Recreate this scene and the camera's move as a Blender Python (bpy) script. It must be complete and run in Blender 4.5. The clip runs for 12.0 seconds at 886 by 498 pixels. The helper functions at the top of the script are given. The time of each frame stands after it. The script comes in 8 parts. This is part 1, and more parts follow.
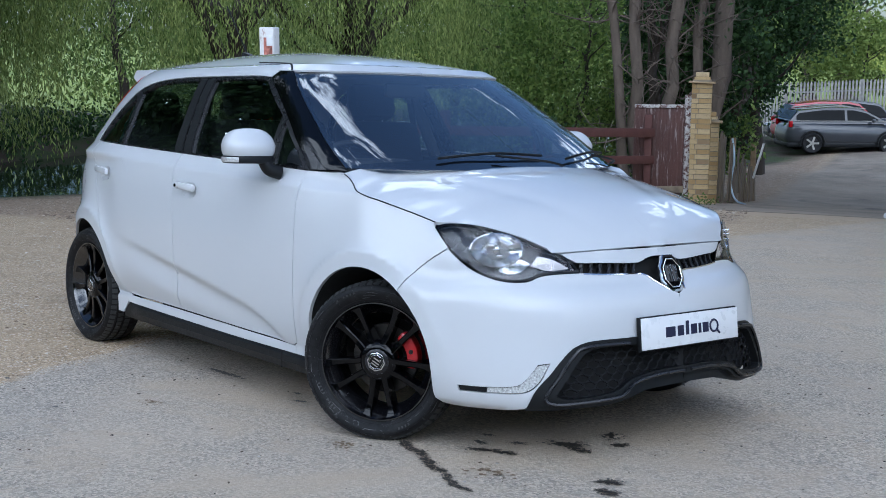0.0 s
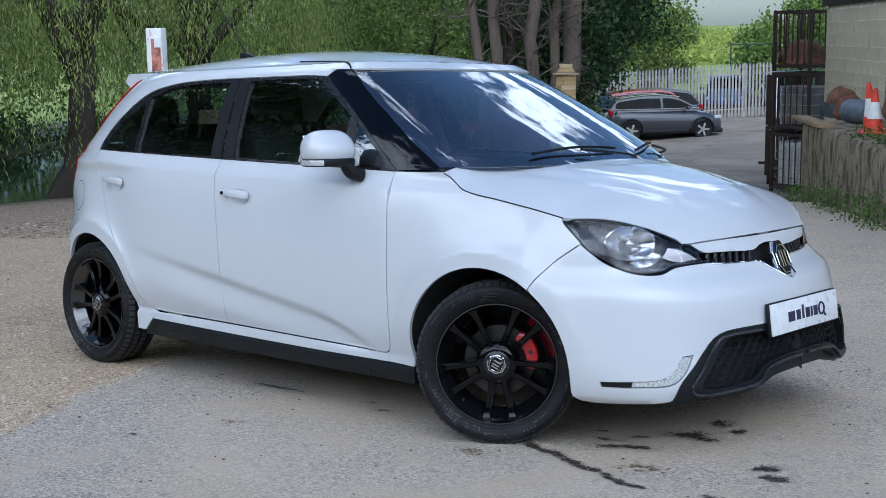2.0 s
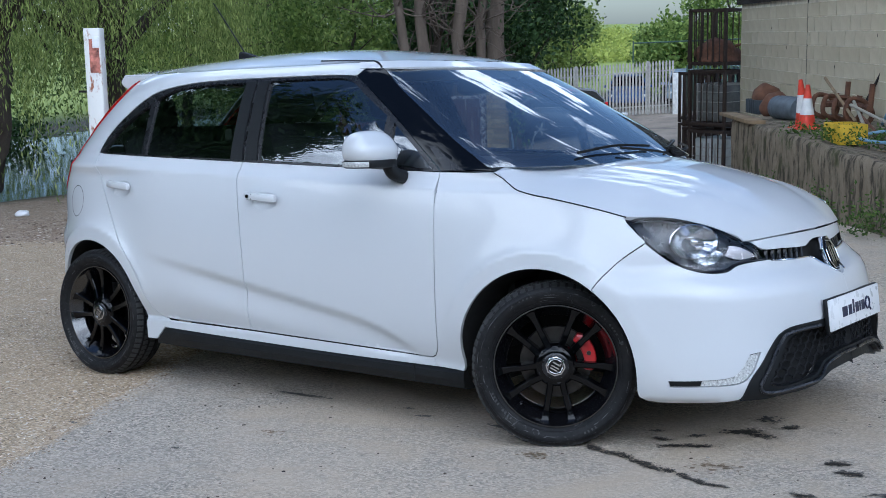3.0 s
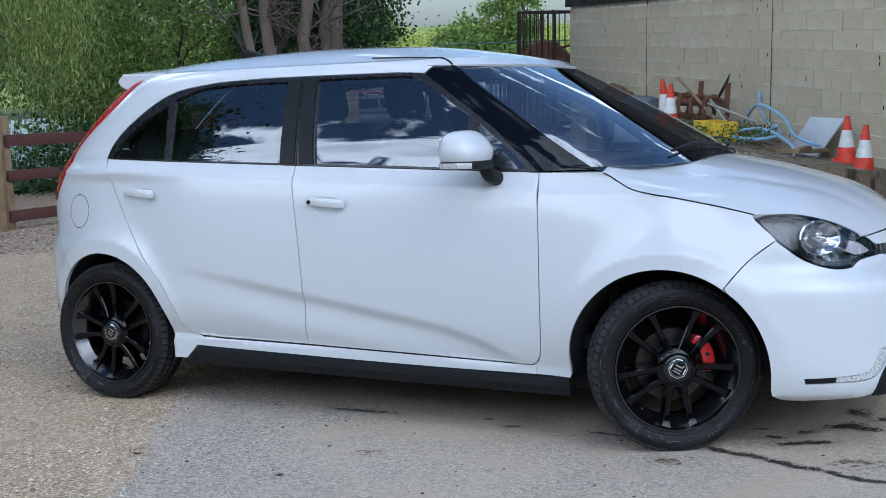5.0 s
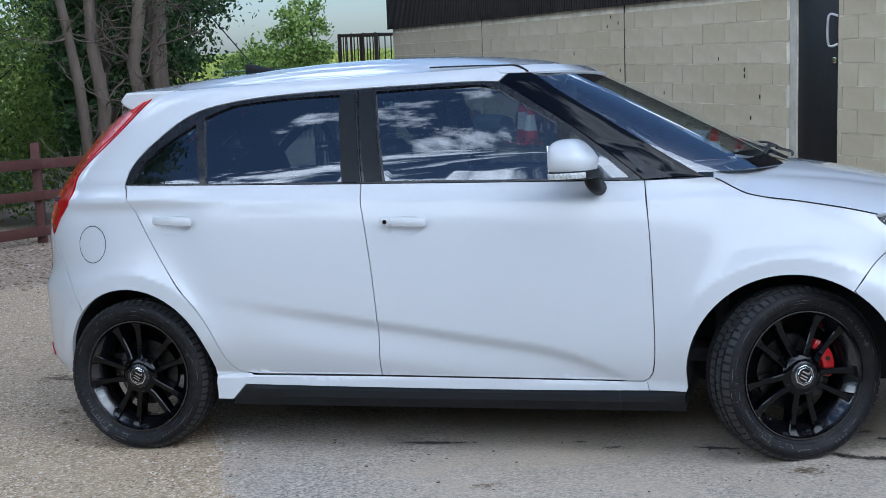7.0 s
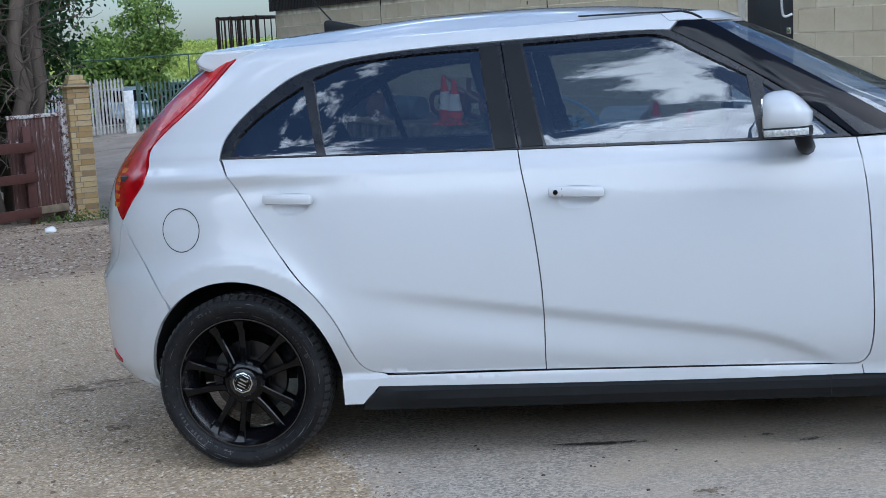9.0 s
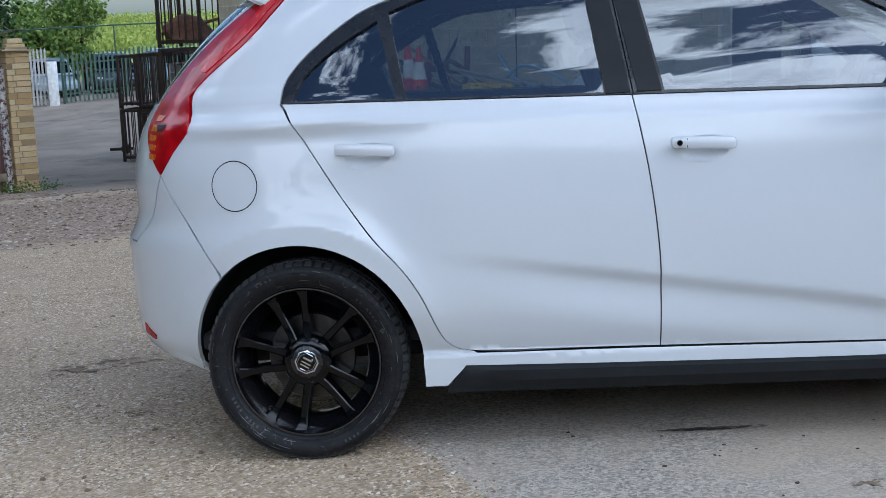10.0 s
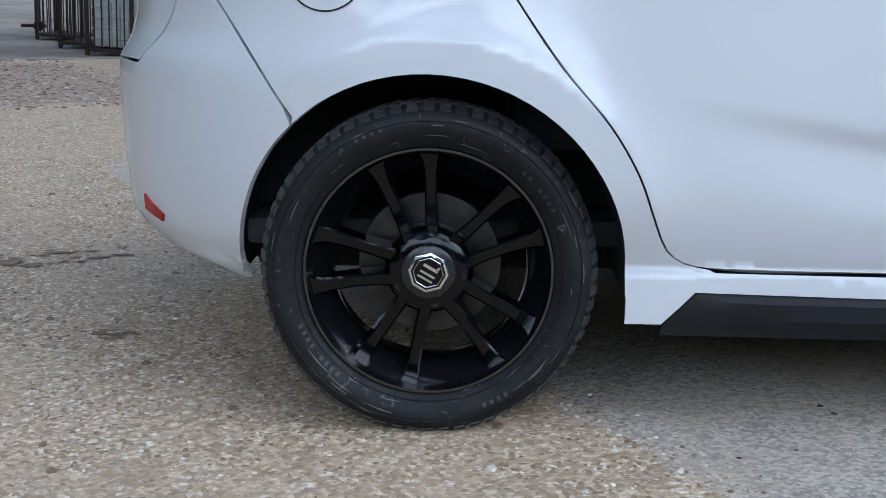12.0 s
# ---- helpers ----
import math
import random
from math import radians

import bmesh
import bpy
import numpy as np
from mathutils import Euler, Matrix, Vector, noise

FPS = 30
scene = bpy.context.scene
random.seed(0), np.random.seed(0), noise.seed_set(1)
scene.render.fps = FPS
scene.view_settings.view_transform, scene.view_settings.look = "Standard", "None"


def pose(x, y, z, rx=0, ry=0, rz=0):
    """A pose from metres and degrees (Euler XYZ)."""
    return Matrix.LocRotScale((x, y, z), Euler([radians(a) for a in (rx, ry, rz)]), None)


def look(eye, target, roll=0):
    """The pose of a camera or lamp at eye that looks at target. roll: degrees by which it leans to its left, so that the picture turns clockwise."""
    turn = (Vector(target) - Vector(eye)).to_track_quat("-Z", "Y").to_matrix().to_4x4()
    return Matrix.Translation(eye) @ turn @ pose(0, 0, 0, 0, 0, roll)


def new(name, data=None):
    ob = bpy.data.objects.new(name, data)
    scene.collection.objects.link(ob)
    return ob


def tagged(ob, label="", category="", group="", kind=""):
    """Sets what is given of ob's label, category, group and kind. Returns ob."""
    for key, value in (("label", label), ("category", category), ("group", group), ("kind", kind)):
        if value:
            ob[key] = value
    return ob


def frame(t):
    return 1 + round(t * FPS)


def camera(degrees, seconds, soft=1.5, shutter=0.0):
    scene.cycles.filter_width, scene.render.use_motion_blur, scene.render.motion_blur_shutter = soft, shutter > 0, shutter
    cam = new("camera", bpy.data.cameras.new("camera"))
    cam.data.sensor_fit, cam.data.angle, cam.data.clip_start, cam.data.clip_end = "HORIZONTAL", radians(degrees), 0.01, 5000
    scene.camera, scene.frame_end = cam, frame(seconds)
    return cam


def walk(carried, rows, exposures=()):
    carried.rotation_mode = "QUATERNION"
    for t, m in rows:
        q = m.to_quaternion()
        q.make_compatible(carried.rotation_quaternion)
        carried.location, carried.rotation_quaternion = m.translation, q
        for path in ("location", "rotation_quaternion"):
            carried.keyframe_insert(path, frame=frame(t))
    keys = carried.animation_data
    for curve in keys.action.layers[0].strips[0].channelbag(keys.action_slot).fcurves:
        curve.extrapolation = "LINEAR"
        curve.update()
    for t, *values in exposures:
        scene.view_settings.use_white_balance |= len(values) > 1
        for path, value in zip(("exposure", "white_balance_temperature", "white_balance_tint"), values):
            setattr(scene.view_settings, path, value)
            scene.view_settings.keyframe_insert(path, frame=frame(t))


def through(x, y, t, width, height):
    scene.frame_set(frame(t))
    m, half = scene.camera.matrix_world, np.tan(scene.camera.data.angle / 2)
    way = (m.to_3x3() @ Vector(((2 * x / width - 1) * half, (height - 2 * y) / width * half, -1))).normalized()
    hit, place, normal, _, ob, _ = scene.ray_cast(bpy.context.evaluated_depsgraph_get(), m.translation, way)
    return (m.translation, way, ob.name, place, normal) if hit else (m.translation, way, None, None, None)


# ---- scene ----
from mathutils.geometry import delaunay_2d_cdt

# the yard slopes: YARD turns the car's level into true level
YARD = Matrix.Rotation(math.atan(0.0602), 4, Vector((-0.045, -0.04, 0.0)).normalized())

# ---- camera ----
cam = camera(38.5, 12.0, soft=0.9)
PATH = [
    (0, (4.963, -3.499, 1.18), (3.419, -2.245, 0.975), 0.9),
    (0.5, (4.756, -3.727, 1.174), (3.26, -2.416, 0.966), 0.4),
    (1, (4.546, -3.874, 1.169), (3.103, -2.506, 0.959), -0.1),
    (1.5, (4.351, -4.036, 1.179), (2.964, -2.611, 0.969), -0.6),
    (2, (4.098, -4.248, 1.175), (2.772, -2.765, 0.966), -0.9),
    (2.5, (3.841, -4.385, 1.172), (2.579, -2.847, 0.962), -1.2),
    (3, (3.603, -4.545, 1.186), (2.405, -2.957, 0.973), -1.4),
    (5, (2.504, -4.988, 1.205), (1.601, -3.217, 0.986), -1.9),
    (5.5, (2.204, -5.057, 1.204), (1.39, -3.243, 0.99), -2.3),
    (6, (1.924, -5.141, 1.203), (1.196, -3.29, 0.996), -2.7),
    (6.5, (1.624, -5.199, 1.204), (0.978, -3.317, 1.004), -3.1),
    (7, (1.332, -5.159, 1.201), (0.759, -3.253, 1.006), -3.5),
    (9, (0.111, -4.807, 1.17), (-0.211, -2.846, 0.941), -4.5),
    (9.5, (-0.195, -4.628, 1.142), (-0.452, -2.661, 0.887), -4.4),
    (10, (-0.482, -4.358, 1.091), (-0.68, -2.387, 0.82), -3.9),
    (10.5, (-0.755, -4.06, 1.026), (-0.901, -2.087, 0.732), -3.0),
    (11, (-0.905, -3.725, 0.946), (-1.041, -1.756, 0.62), -2.0),
    (11.5, (-1.079, -3.376, 0.842), (-1.157, -1.409, 0.489), -0.8),
    (12, (-1.177, -2.965, 0.784), (-1.229, -1.007, 0.377), 0.3),
]
walk(cam, [(t, YARD @ look(eye, target, roll)) for t, eye, target, roll in PATH], exposures=[(0.0, -0.34, 5110, 8), (3.0, -0.34, 5110, 8), (7.0, -0.29, 5110, 8), (9.0, -0.35, 5110, 8), (10.5, -0.37, 5110, 8), (11.5, -0.27, 5110, 8), (12.0, -0.20, 5110, 8)])

# ---- world, sun ----
SUN_EL, SUN_AZ = 47.0, 115.0
world = bpy.data.worlds.new("world")
scene.world = world
world.use_nodes = True
wt = world.node_tree
wt.nodes.clear()


def wnode(kind, **values):
    n = wt.nodes.new(kind)
    for k, v in values.items():
        n.inputs[k].default_value = v
    return n


sky = wt.nodes.new("ShaderNodeTexSky")
sky.sky_type = "NISHITA"
sky.sun_disc = False
sky.sun_elevation = radians(SUN_EL)
sky.sun_rotation = radians(SUN_AZ)
sky.air_density, sky.dust_density = 1.0, 1.2
coord = wt.nodes.new("ShaderNodeTexCoord")
sep = wt.nodes.new("ShaderNodeSeparateXYZ")
wt.links.new(coord.outputs["Generated"], sep.inputs[0])
# clouds lie on a flat layer overhead, so they crowd together towards the horizon
lift = wnode("ShaderNodeMath")
lift.operation = "MAXIMUM"
lift.inputs[1].default_value = 0.0
wt.links.new(sep.outputs[2], lift.inputs[0])
plus = wnode("ShaderNodeMath")
plus.inputs[1].default_value = 0.16
wt.links.new(lift.outputs[0], plus.inputs[0])
flat = wt.nodes.new("ShaderNodeCombineXYZ")
for i in range(2):
    d = wnode("ShaderNodeMath")
    d.operation = "DIVIDE"
    wt.links.new(sep.outputs[i], d.inputs[0])
    wt.links.new(plus.outputs[0], d.inputs[1])
    wt.links.new(d.outputs[0], flat.inputs[i])
puffs = wnode("ShaderNodeTexNoise", Scale=1.9, Detail=12.0, Roughness=0.64, Distortion=0.35)
wt.links.new(flat.outputs[0], puffs.inputs["Vector"])
cover = wt.nodes.new("ShaderNodeValToRGB")
cover.color_ramp.elements[0].position, cover.color_ramp.elements[0].color = 0.495, (0, 0, 0, 1)
cover.color_ramp.elements[1].position, cover.color_ramp.elements[1].color = 0.545, (1, 1, 1, 1)
# more cloud low down, clearer overhead
low = wt.nodes.new("ShaderNodeMapRange")
low.inputs[1].default_value, low.inputs[2].default_value, low.inputs[3].default_value, low.inputs[4].default_value = 0.50, 0.86, 0.050, -0.025
wt.links.new(sep.outputs[2], low.inputs[0])
thick = wnode("ShaderNodeMath")
wt.links.new(puffs.outputs["Fac"], thick.inputs[0])
wt.links.new(low.outputs[0], thick.inputs[1])
clear = wt.nodes.new("ShaderNodeMapRange")
clear.inputs[1].default_value, clear.inputs[2].default_value, clear.inputs[3].default_value, clear.inputs[4].default_value = 0.0, 0.30, -0.10, 0.0
wt.links.new(sep.outputs[2], clear.inputs[0])
thin = wnode("ShaderNodeMath")
wt.links.new(thick.outputs[0], thin.inputs[0])
wt.links.new(clear.outputs[0], thin.inputs[1])
bank = wnode("ShaderNodeMath")
bank.operation = "MULTIPLY_ADD"
bank.inputs[1].default_value, bank.inputs[2].default_value = -0.075, -0.035
wt.links.new(sep.outputs[1], bank.inputs[0])
banked = wnode("ShaderNodeMath")
wt.links.new(thin.outputs[0], banked.inputs[0])
wt.links.new(bank.outputs[0], banked.inputs[1])
wt.links.new(banked.outputs[0], cover.inputs[0])
shade = wt.nodes.new("ShaderNodeValToRGB")
shade.color_ramp.elements[0].position, shade.color_ramp.elements[0].color = 0.50, (33.0, 32.3, 31.2, 1)
shade.color_ramp.elements[1].position, shade.color_ramp.elements[1].color = 0.72, (7.5, 7.8, 8.4, 1)
wt.links.new(puffs.outputs["Fac"], shade.inputs[0])
mix = wt.nodes.new("ShaderNodeMixRGB")
wt.links.new(cover.outputs[0], mix.inputs[0])
wt.links.new(sky.outputs[0], mix.inputs[1])
wt.links.new(shade.outputs[0], mix.inputs[2])
back = wnode("ShaderNodeBackground", Strength=0.15)
wt.links.new(mix.outputs[0], back.inputs[0])
out = wt.nodes.new("ShaderNodeOutputWorld")
wt.links.new(back.outputs[0], out.inputs[0])

sun = new("sun", bpy.data.lights.new("sun", "SUN"))
sun.data.energy, sun.data.angle, sun.data.color = 0.9, radians(46), (1.0, 0.95, 0.88)
sun.matrix_basis = pose(0, 0, 30, 90 - SUN_EL, 0, 180 - SUN_AZ)


# ---- materials ----
class Nodes:
    """A node material, written down node by node."""

    def __init__(self, name):
        self.mat = bpy.data.materials.new(name)
        self.mat.use_nodes = True
        self.t = self.mat.node_tree
        self.b = self.t.nodes["Principled BSDF"]
        c = self.t.nodes.new("ShaderNodeTexCoord")
        self.pos = c.outputs["Object"]

    def link(self, a, b):
        self.t.links.new(a, b)

    def noise(self, scale, detail=4.0, rough=0.55, vec=None, distort=0.0, stretch=None):
        n = self.t.nodes.new("ShaderNodeTexNoise")
        n.inputs["Scale"].default_value, n.inputs["Detail"].default_value = scale, detail
        n.inputs["Roughness"].default_value, n.inputs["Distortion"].default_value = rough, distort
        v = vec or self.pos
        if stretch:
            v = self.stretch(v, stretch)
        self.link(v, n.inputs["Vector"])
        return n.outputs["Fac"]

    def stretch(self, v, s):
        m = self.t.nodes.new("ShaderNodeMapping")
        m.inputs["Scale"].default_value = s
        self.link(v, m.inputs["Vector"])
        return m.outputs[0]

    def cells(self, scale, out="Color", rand=1.0, feature="F1", vec=None):
        n = self.t.nodes.new("ShaderNodeTexVoronoi")
        n.feature = feature
        n.inputs["Scale"].default_value = scale
        n.inputs["Randomness"].default_value = rand
        self.link(vec or self.pos, n.inputs["Vector"])
        return n.outputs[out]

    def ramp(self, fac, *stops):
        r = self.t.nodes.new("ShaderNodeValToRGB")
        e = r.color_ramp.elements
        while len(e) < len(stops):
            e.new(0.5)
        for k, (p, c) in zip(e, stops):
            k.position = p
            k.color = (c, c, c, 1) if isinstance(c, (int, float)) else (*c, 1)
        self.link(fac, r.inputs[0])
        return r.outputs[0]

    def mix(self, fac, a, b, kind="MIX"):
        m = self.t.nodes.new("ShaderNodeMixRGB")
        m.blend_type = kind
        for v, i in ((fac, 0), (a, 1), (b, 2)):
            if isinstance(v, (int, float)):
                m.inputs[i].default_value = v if i == 0 else (v, v, v, 1)
            elif isinstance(v, tuple):
                m.inputs[i].default_value = (*v, 1)
            else:
                self.link(v, m.inputs[i])
        return m.outputs[0]

    def math(self, op, a, b=0.0):
        m = self.t.nodes.new("ShaderNodeMath")
        m.operation = op
        for v, i in ((a, 0), (b, 1)):
            if isinstance(v, (int, float)):
                m.inputs[i].default_value = v
            else:
                self.link(v, m.inputs[i])
        return m.outputs[0]

    def each(self, island=False):
        if island:
            return self.t.nodes.new("ShaderNodeNewGeometry").outputs["Random Per Island"]
        return self.t.nodes.new("ShaderNodeObjectInfo").outputs["Random"]

    def bump(self, height, strength=0.3, dist=0.01):
        b = self.t.nodes.new("ShaderNodeBump")
        b.inputs["Strength"].default_value, b.inputs["Distance"].default_value = strength, dist
        self.link(height, b.inputs["Height"])
        self.link(b.outputs[0], self.b.inputs["Normal"])
        return self

    def set(self, **k):
        for name, v in k.items():
            name = {"color": "Base Color", "rough": "Roughness", "metal": "Metallic", "coat": "Coat Weight", "coat_rough": "Coat Roughness",
                    "spec": "Specular IOR Level", "glow": "Emission Strength", "glow_color": "Emission Color", "trans": "Transmission Weight",
                    "alpha": "Alpha", "sss": "Subsurface Weight", "ior": "IOR"}[name]
            if isinstance(v, (int, float)):
                self.b.inputs[name].default_value = v
            elif isinstance(v, tuple):
                self.b.inputs[name].default_value = (*v, 1)
            else:
                self.link(v, self.b.inputs[name])
        return self


def plain(name, color, rough=0.5, metal=0.0, vary=0.12, scale=8.0, bump=0.0, coat=0.0, spec=0.5):
    """A material of one colour with some uneven tone, gloss and fine relief."""
    n = Nodes(name)
    f = n.noise(scale, 5.0)
    c = n.ramp(f, (0.3, tuple(v * (1 - vary) for v in color)), (0.7, tuple(min(1, v * (1 + vary)) for v in color)))
    r = n.ramp(n.noise(scale * 2.7, 3.0), (0.3, max(0.0, rough - 0.06)), (0.7, min(1.0, rough + 0.06)))
    n.set(color=c, rough=r, metal=metal, coat=coat, spec=spec, coat_rough=0.04)
    if bump:
        n.bump(n.noise(scale * 12, 4.0), bump, 0.004)
    return n.mat


def thin_glass(name, tint, rough=0.0, flat=0.10):
    """A thin pane: light passes with a tint, and it mirrors by Fresnel."""
    n = Nodes(name)
    t = n.t
    clear = t.nodes.new("ShaderNodeBsdfTransparent")
    clear.inputs[0].default_value = (*tint, 1)
    gloss = t.nodes.new("ShaderNodeBsdfGlossy")
    gloss.inputs["Roughness"].default_value = rough
    gloss.inputs["Color"].default_value = (0.95, 0.97, 1, 1)
    face = t.nodes.new("ShaderNodeLayerWeight")
    face.inputs[0].default_value = 0.5
    power = n.math("POWER", face.outputs["Facing"], 4.0)
    mirror = n.math("ADD", n.math("MULTIPLY", power, 1.0 - flat), flat)
    m = t.nodes.new("ShaderNodeMixShader")
    n.link(mirror, m.inputs[0])
    n.link(clear.outputs[0], m.inputs[1])
    n.link(gloss.outputs[0], m.inputs[2])
    n.link(m.outputs[0], t.nodes["Material Output"].inputs[0])
    return n.mat


def paint_material(name, color):
    n = Nodes(name)
    c = n.mix(n.ramp(n.noise(1.7, 3.0), (0.4, 0.0), (0.7, 0.06)), color, tuple(v * 0.9 for v in color))
    n.set(color=c, rough=0.4, coat=1.0, coat_rough=0.012, spec=0.2)
    n.mat.node_tree.nodes["Principled BSDF"].inputs["Coat IOR"].default_value = 1.5
    return n.mat


WHITE = paint_material("white_paint", (0.595, 0.61, 0.625))
GLOSS_BLACK = plain("gloss_black", (0.0015, 0.0015, 0.002), 0.06, coat=0.0, spec=0.3, vary=0.3)
TRIM = plain("black_plastic", (0.009, 0.010, 0.011), 0.46, vary=0.15, scale=30, bump=0.05, spec=0.25)
SATIN = plain("satin_black", (0.012, 0.012, 0.014), 0.28, vary=0.2)
DARK = plain("underside_black", (0.008, 0.008, 0.008), 0.8)
CHROME = plain("chrome", (0.75, 0.76, 0.78), 0.10, metal=1.0, vary=0.03)
STEEL = plain("brake_steel", (0.07, 0.066, 0.062), 0.38, metal=1.0, vary=0.3, scale=20)
BARREL = plain("rim_barrel_black", (0.004, 0.004, 0.005), 0.16, spec=0.9, coat=0.6)
CALIPER = plain("caliper_red", (0.52, 0.008, 0.012), 0.3, coat=0.6)
PANE = thin_glass("window_glass", (0.46, 0.51, 0.52), 0.0, 0.155)
SCREEN = thin_glass("windscreen_glass", (0.80, 0.86, 0.87), 0.0, 0.24)
LENS = thin_glass("clear_lens", (0.92, 0.93, 0.95), 0.0, 0.035)
RED_LENS = plain("red_lens", (0.34, 0.002, 0.006), 0.2, coat=0.22, spec=0.12, vary=0.3, scale=18)
AMBER = plain("amber_lens", (0.55, 0.11, 0.01), 0.2, coat=0.5, vary=0.3, scale=60)
FABRIC = plain("seat_fabric", (0.020, 0.021, 0.024), 0.85, scale=40, bump=0.2)
DASH = plain("dashboard_plastic", (0.020, 0.021, 0.023), 0.6, scale=50, bump=0.15)
LINING = plain("headlining", (0.10, 0.10, 0.10), 0.9)
PLATE_WHITE = plain("plate_white", (0.78, 0.79, 0.80), 0.3, vary=0.04)
PLATE_INK = plain("plate_ink", (0.012, 0.014, 0.05), 0.4)
LED = plain("daylight_lens", (0.52, 0.53, 0.52), 0.15, vary=0.45, scale=140, coat=1.0)

rubber = Nodes("tyre_rubber")
_w = rubber.noise(9.0, 6.0, 0.65)
_s = rubber.noise(60.0, 3.0, 0.6)
rubber.set(color=rubber.mix(rubber.ramp(_w, (0.52, 0.0), (0.75, 0.55)), (0.006, 0.006, 0.007), (0.026, 0.025, 0.023)), rough=rubber.ramp(_s, (0.3, 0.5), (0.7, 0.75)), spec=0.3)
_k = rubber.noise(26.0, 5.0, 0.72, distort=1.6)
_c0 = rubber.b.inputs["Base Color"].links[0].from_socket
rubber.set(color=rubber.mix(rubber.ramp(_k, (0.615, 0.0), (0.66, 0.8)), _c0, (0.085, 0.085, 0.085)))
rubber.bump(_s, 0.15, 0.002)
RUBBER = rubber.mat
# lighter than the sidewall: the tread's highlights are put into its colour
TREAD = plain("highlit_tread_rubber", (0.030, 0.030, 0.030), 0.6, vary=0.3, scale=30)
SCUFF = plain("tyre_marking", (0.035, 0.035, 0.034), 0.7)
RUBBED = plain("rubbed_rubber", (0.11, 0.11, 0.11), 0.7, vary=0.4, scale=60)


def bisect_right(X, v):
    lo, hi = 0, len(X)
    while lo < hi:
        mid = (lo + hi) // 2
        if v < X[mid]:
            hi = mid
        else:
            lo = mid + 1
    return lo


# ---- helpers for meshes ----
def mesh_of(name, bm, smooth=True, sharp=40):
    me = bpy.data.meshes.new(name)
    bm.normal_update()
    bm.to_mesh(me)
    bm.free()
    if smooth:
        me.polygons.foreach_set("use_smooth", [True] * len(me.polygons))
        me.set_sharp_from_angle(angle=radians(sharp))
    return me


def part(name, bm, material, parent=None, label="", m=None, smooth=True, sharp=40):
    """Links a bmesh or mesh as one mesh object under a thing or a part."""
    me = mesh_of(name, bm, smooth, sharp) if isinstance(bm, bmesh.types.BMesh) else bm
    if material is not None:
        me.materials.clear()
        for k in (material if isinstance(material, (list, tuple)) else [material]):
            me.materials.append(k)
    ob = new(name, me)
    if parent is not None:
        ob.parent = parent
    if m is not None:
        ob.matrix_basis = m
    if label:
        ob["label"] = label
    return ob


def thing(name, m, label, category, group="", kind=""):
    ob = new(name)
    ob.empty_display_size = 0.2
    ob.matrix_basis = m
    return tagged(ob, label, category, group, kind)


def box(bm, size, m=Matrix(), bevel=0.0):
    r = bmesh.ops.create_cube(bm, size=1.0, matrix=m @ Matrix.Diagonal((*size, 1)))
    if bevel:
        edges = list({e for v in r["verts"] for e in v.link_edges})
        bmesh.ops.bevel(bm, geom=edges, offset=bevel, segments=2, affect="EDGES", profile=0.5)
    return bm


def boxed(size, m=Matrix(), bevel=0.0):
    return box(bmesh.new(), size, m, bevel)


def tube(bm, a, b, r, r2=None, n=8):
    a, b = Vector(a), Vector(b)
    d = b - a
    m = Matrix.Translation((a + b) / 2) @ d.to_track_quat("Z", "Y").to_matrix().to_4x4()
    bmesh.ops.create_cone(bm, cap_ends=True, segments=n, radius1=r, radius2=r if r2 is None else r2, depth=d.length, matrix=m)
    return bm


def lathe(profile, n=48, closed=False):
    """Turns (radius, height) round z."""
    bm = bmesh.new()
    rings = []
    for r, z in profile:
        rings.append([bm.verts.new((r * math.cos(2 * math.pi * i / n), r * math.sin(2 * math.pi * i / n), z)) for i in range(n)])
    pairs = list(zip(rings, rings[1:])) + ([(rings[-1], rings[0])] if closed else [])
    for a, b in pairs:
        for i in range(n):
            bm.faces.new((a[i], a[(i + 1) % n], b[(i + 1) % n], b[i]))
    bmesh.ops.recalc_face_normals(bm, faces=bm.faces)
    return bm


def pipe(points, r, n=6, cyclic=False):
    """A round bar along smooth points."""
    pts = [Vector(p) for p in points]
    fine = []
    k = len(pts)
    for i in range(k - (0 if cyclic else 1)):
        p0 = pts[i - 1] if i > 0 or cyclic else pts[i]
        p1, p2 = pts[i], pts[(i + 1) % k]
        p3 = pts[(i + 2) % k] if i + 2 < k or cyclic else p2
        for j in range(6):
            t = j / 6
            fine.append(0.5 * ((2 * p1) + (p2 - p0) * t + (2 * p0 - 5 * p1 + 4 * p2 - p3) * t * t + (3 * p1 - p0 - 3 * p2 + p3) * t ** 3))
    if not cyclic:
        fine.append(pts[-1])
    bm = bmesh.new()
    rings = []
    up = Vector((0.13, 0.21, 0.97))
    c = len(fine)
    for i, p in enumerate(fine):
        d = (fine[(i + 1) % c] - fine[i - 1]) if cyclic or 0 < i < c - 1 else (fine[1] - fine[0] if i == 0 else fine[-1] - fine[-2])
        d.normalize()
        a = d.cross(up).normalized()
        b = d.cross(a)
        rings.append([bm.verts.new(p + r * (math.cos(2 * math.pi * j / n) * a + math.sin(2 * math.pi * j / n) * b)) for j in range(n)])
    for i in range(c - (0 if cyclic else 1)):
        p, q = rings[i], rings[(i + 1) % c]
        for j in range(n):
            bm.faces.new((p[j], p[(j + 1) % n], q[(j + 1) % n], q[j]))
    if not cyclic:
        bm.faces.new(rings[0])
        bm.faces.new(rings[-1])
    bmesh.ops.recalc_face_normals(bm, faces=bm.faces)
    return bm


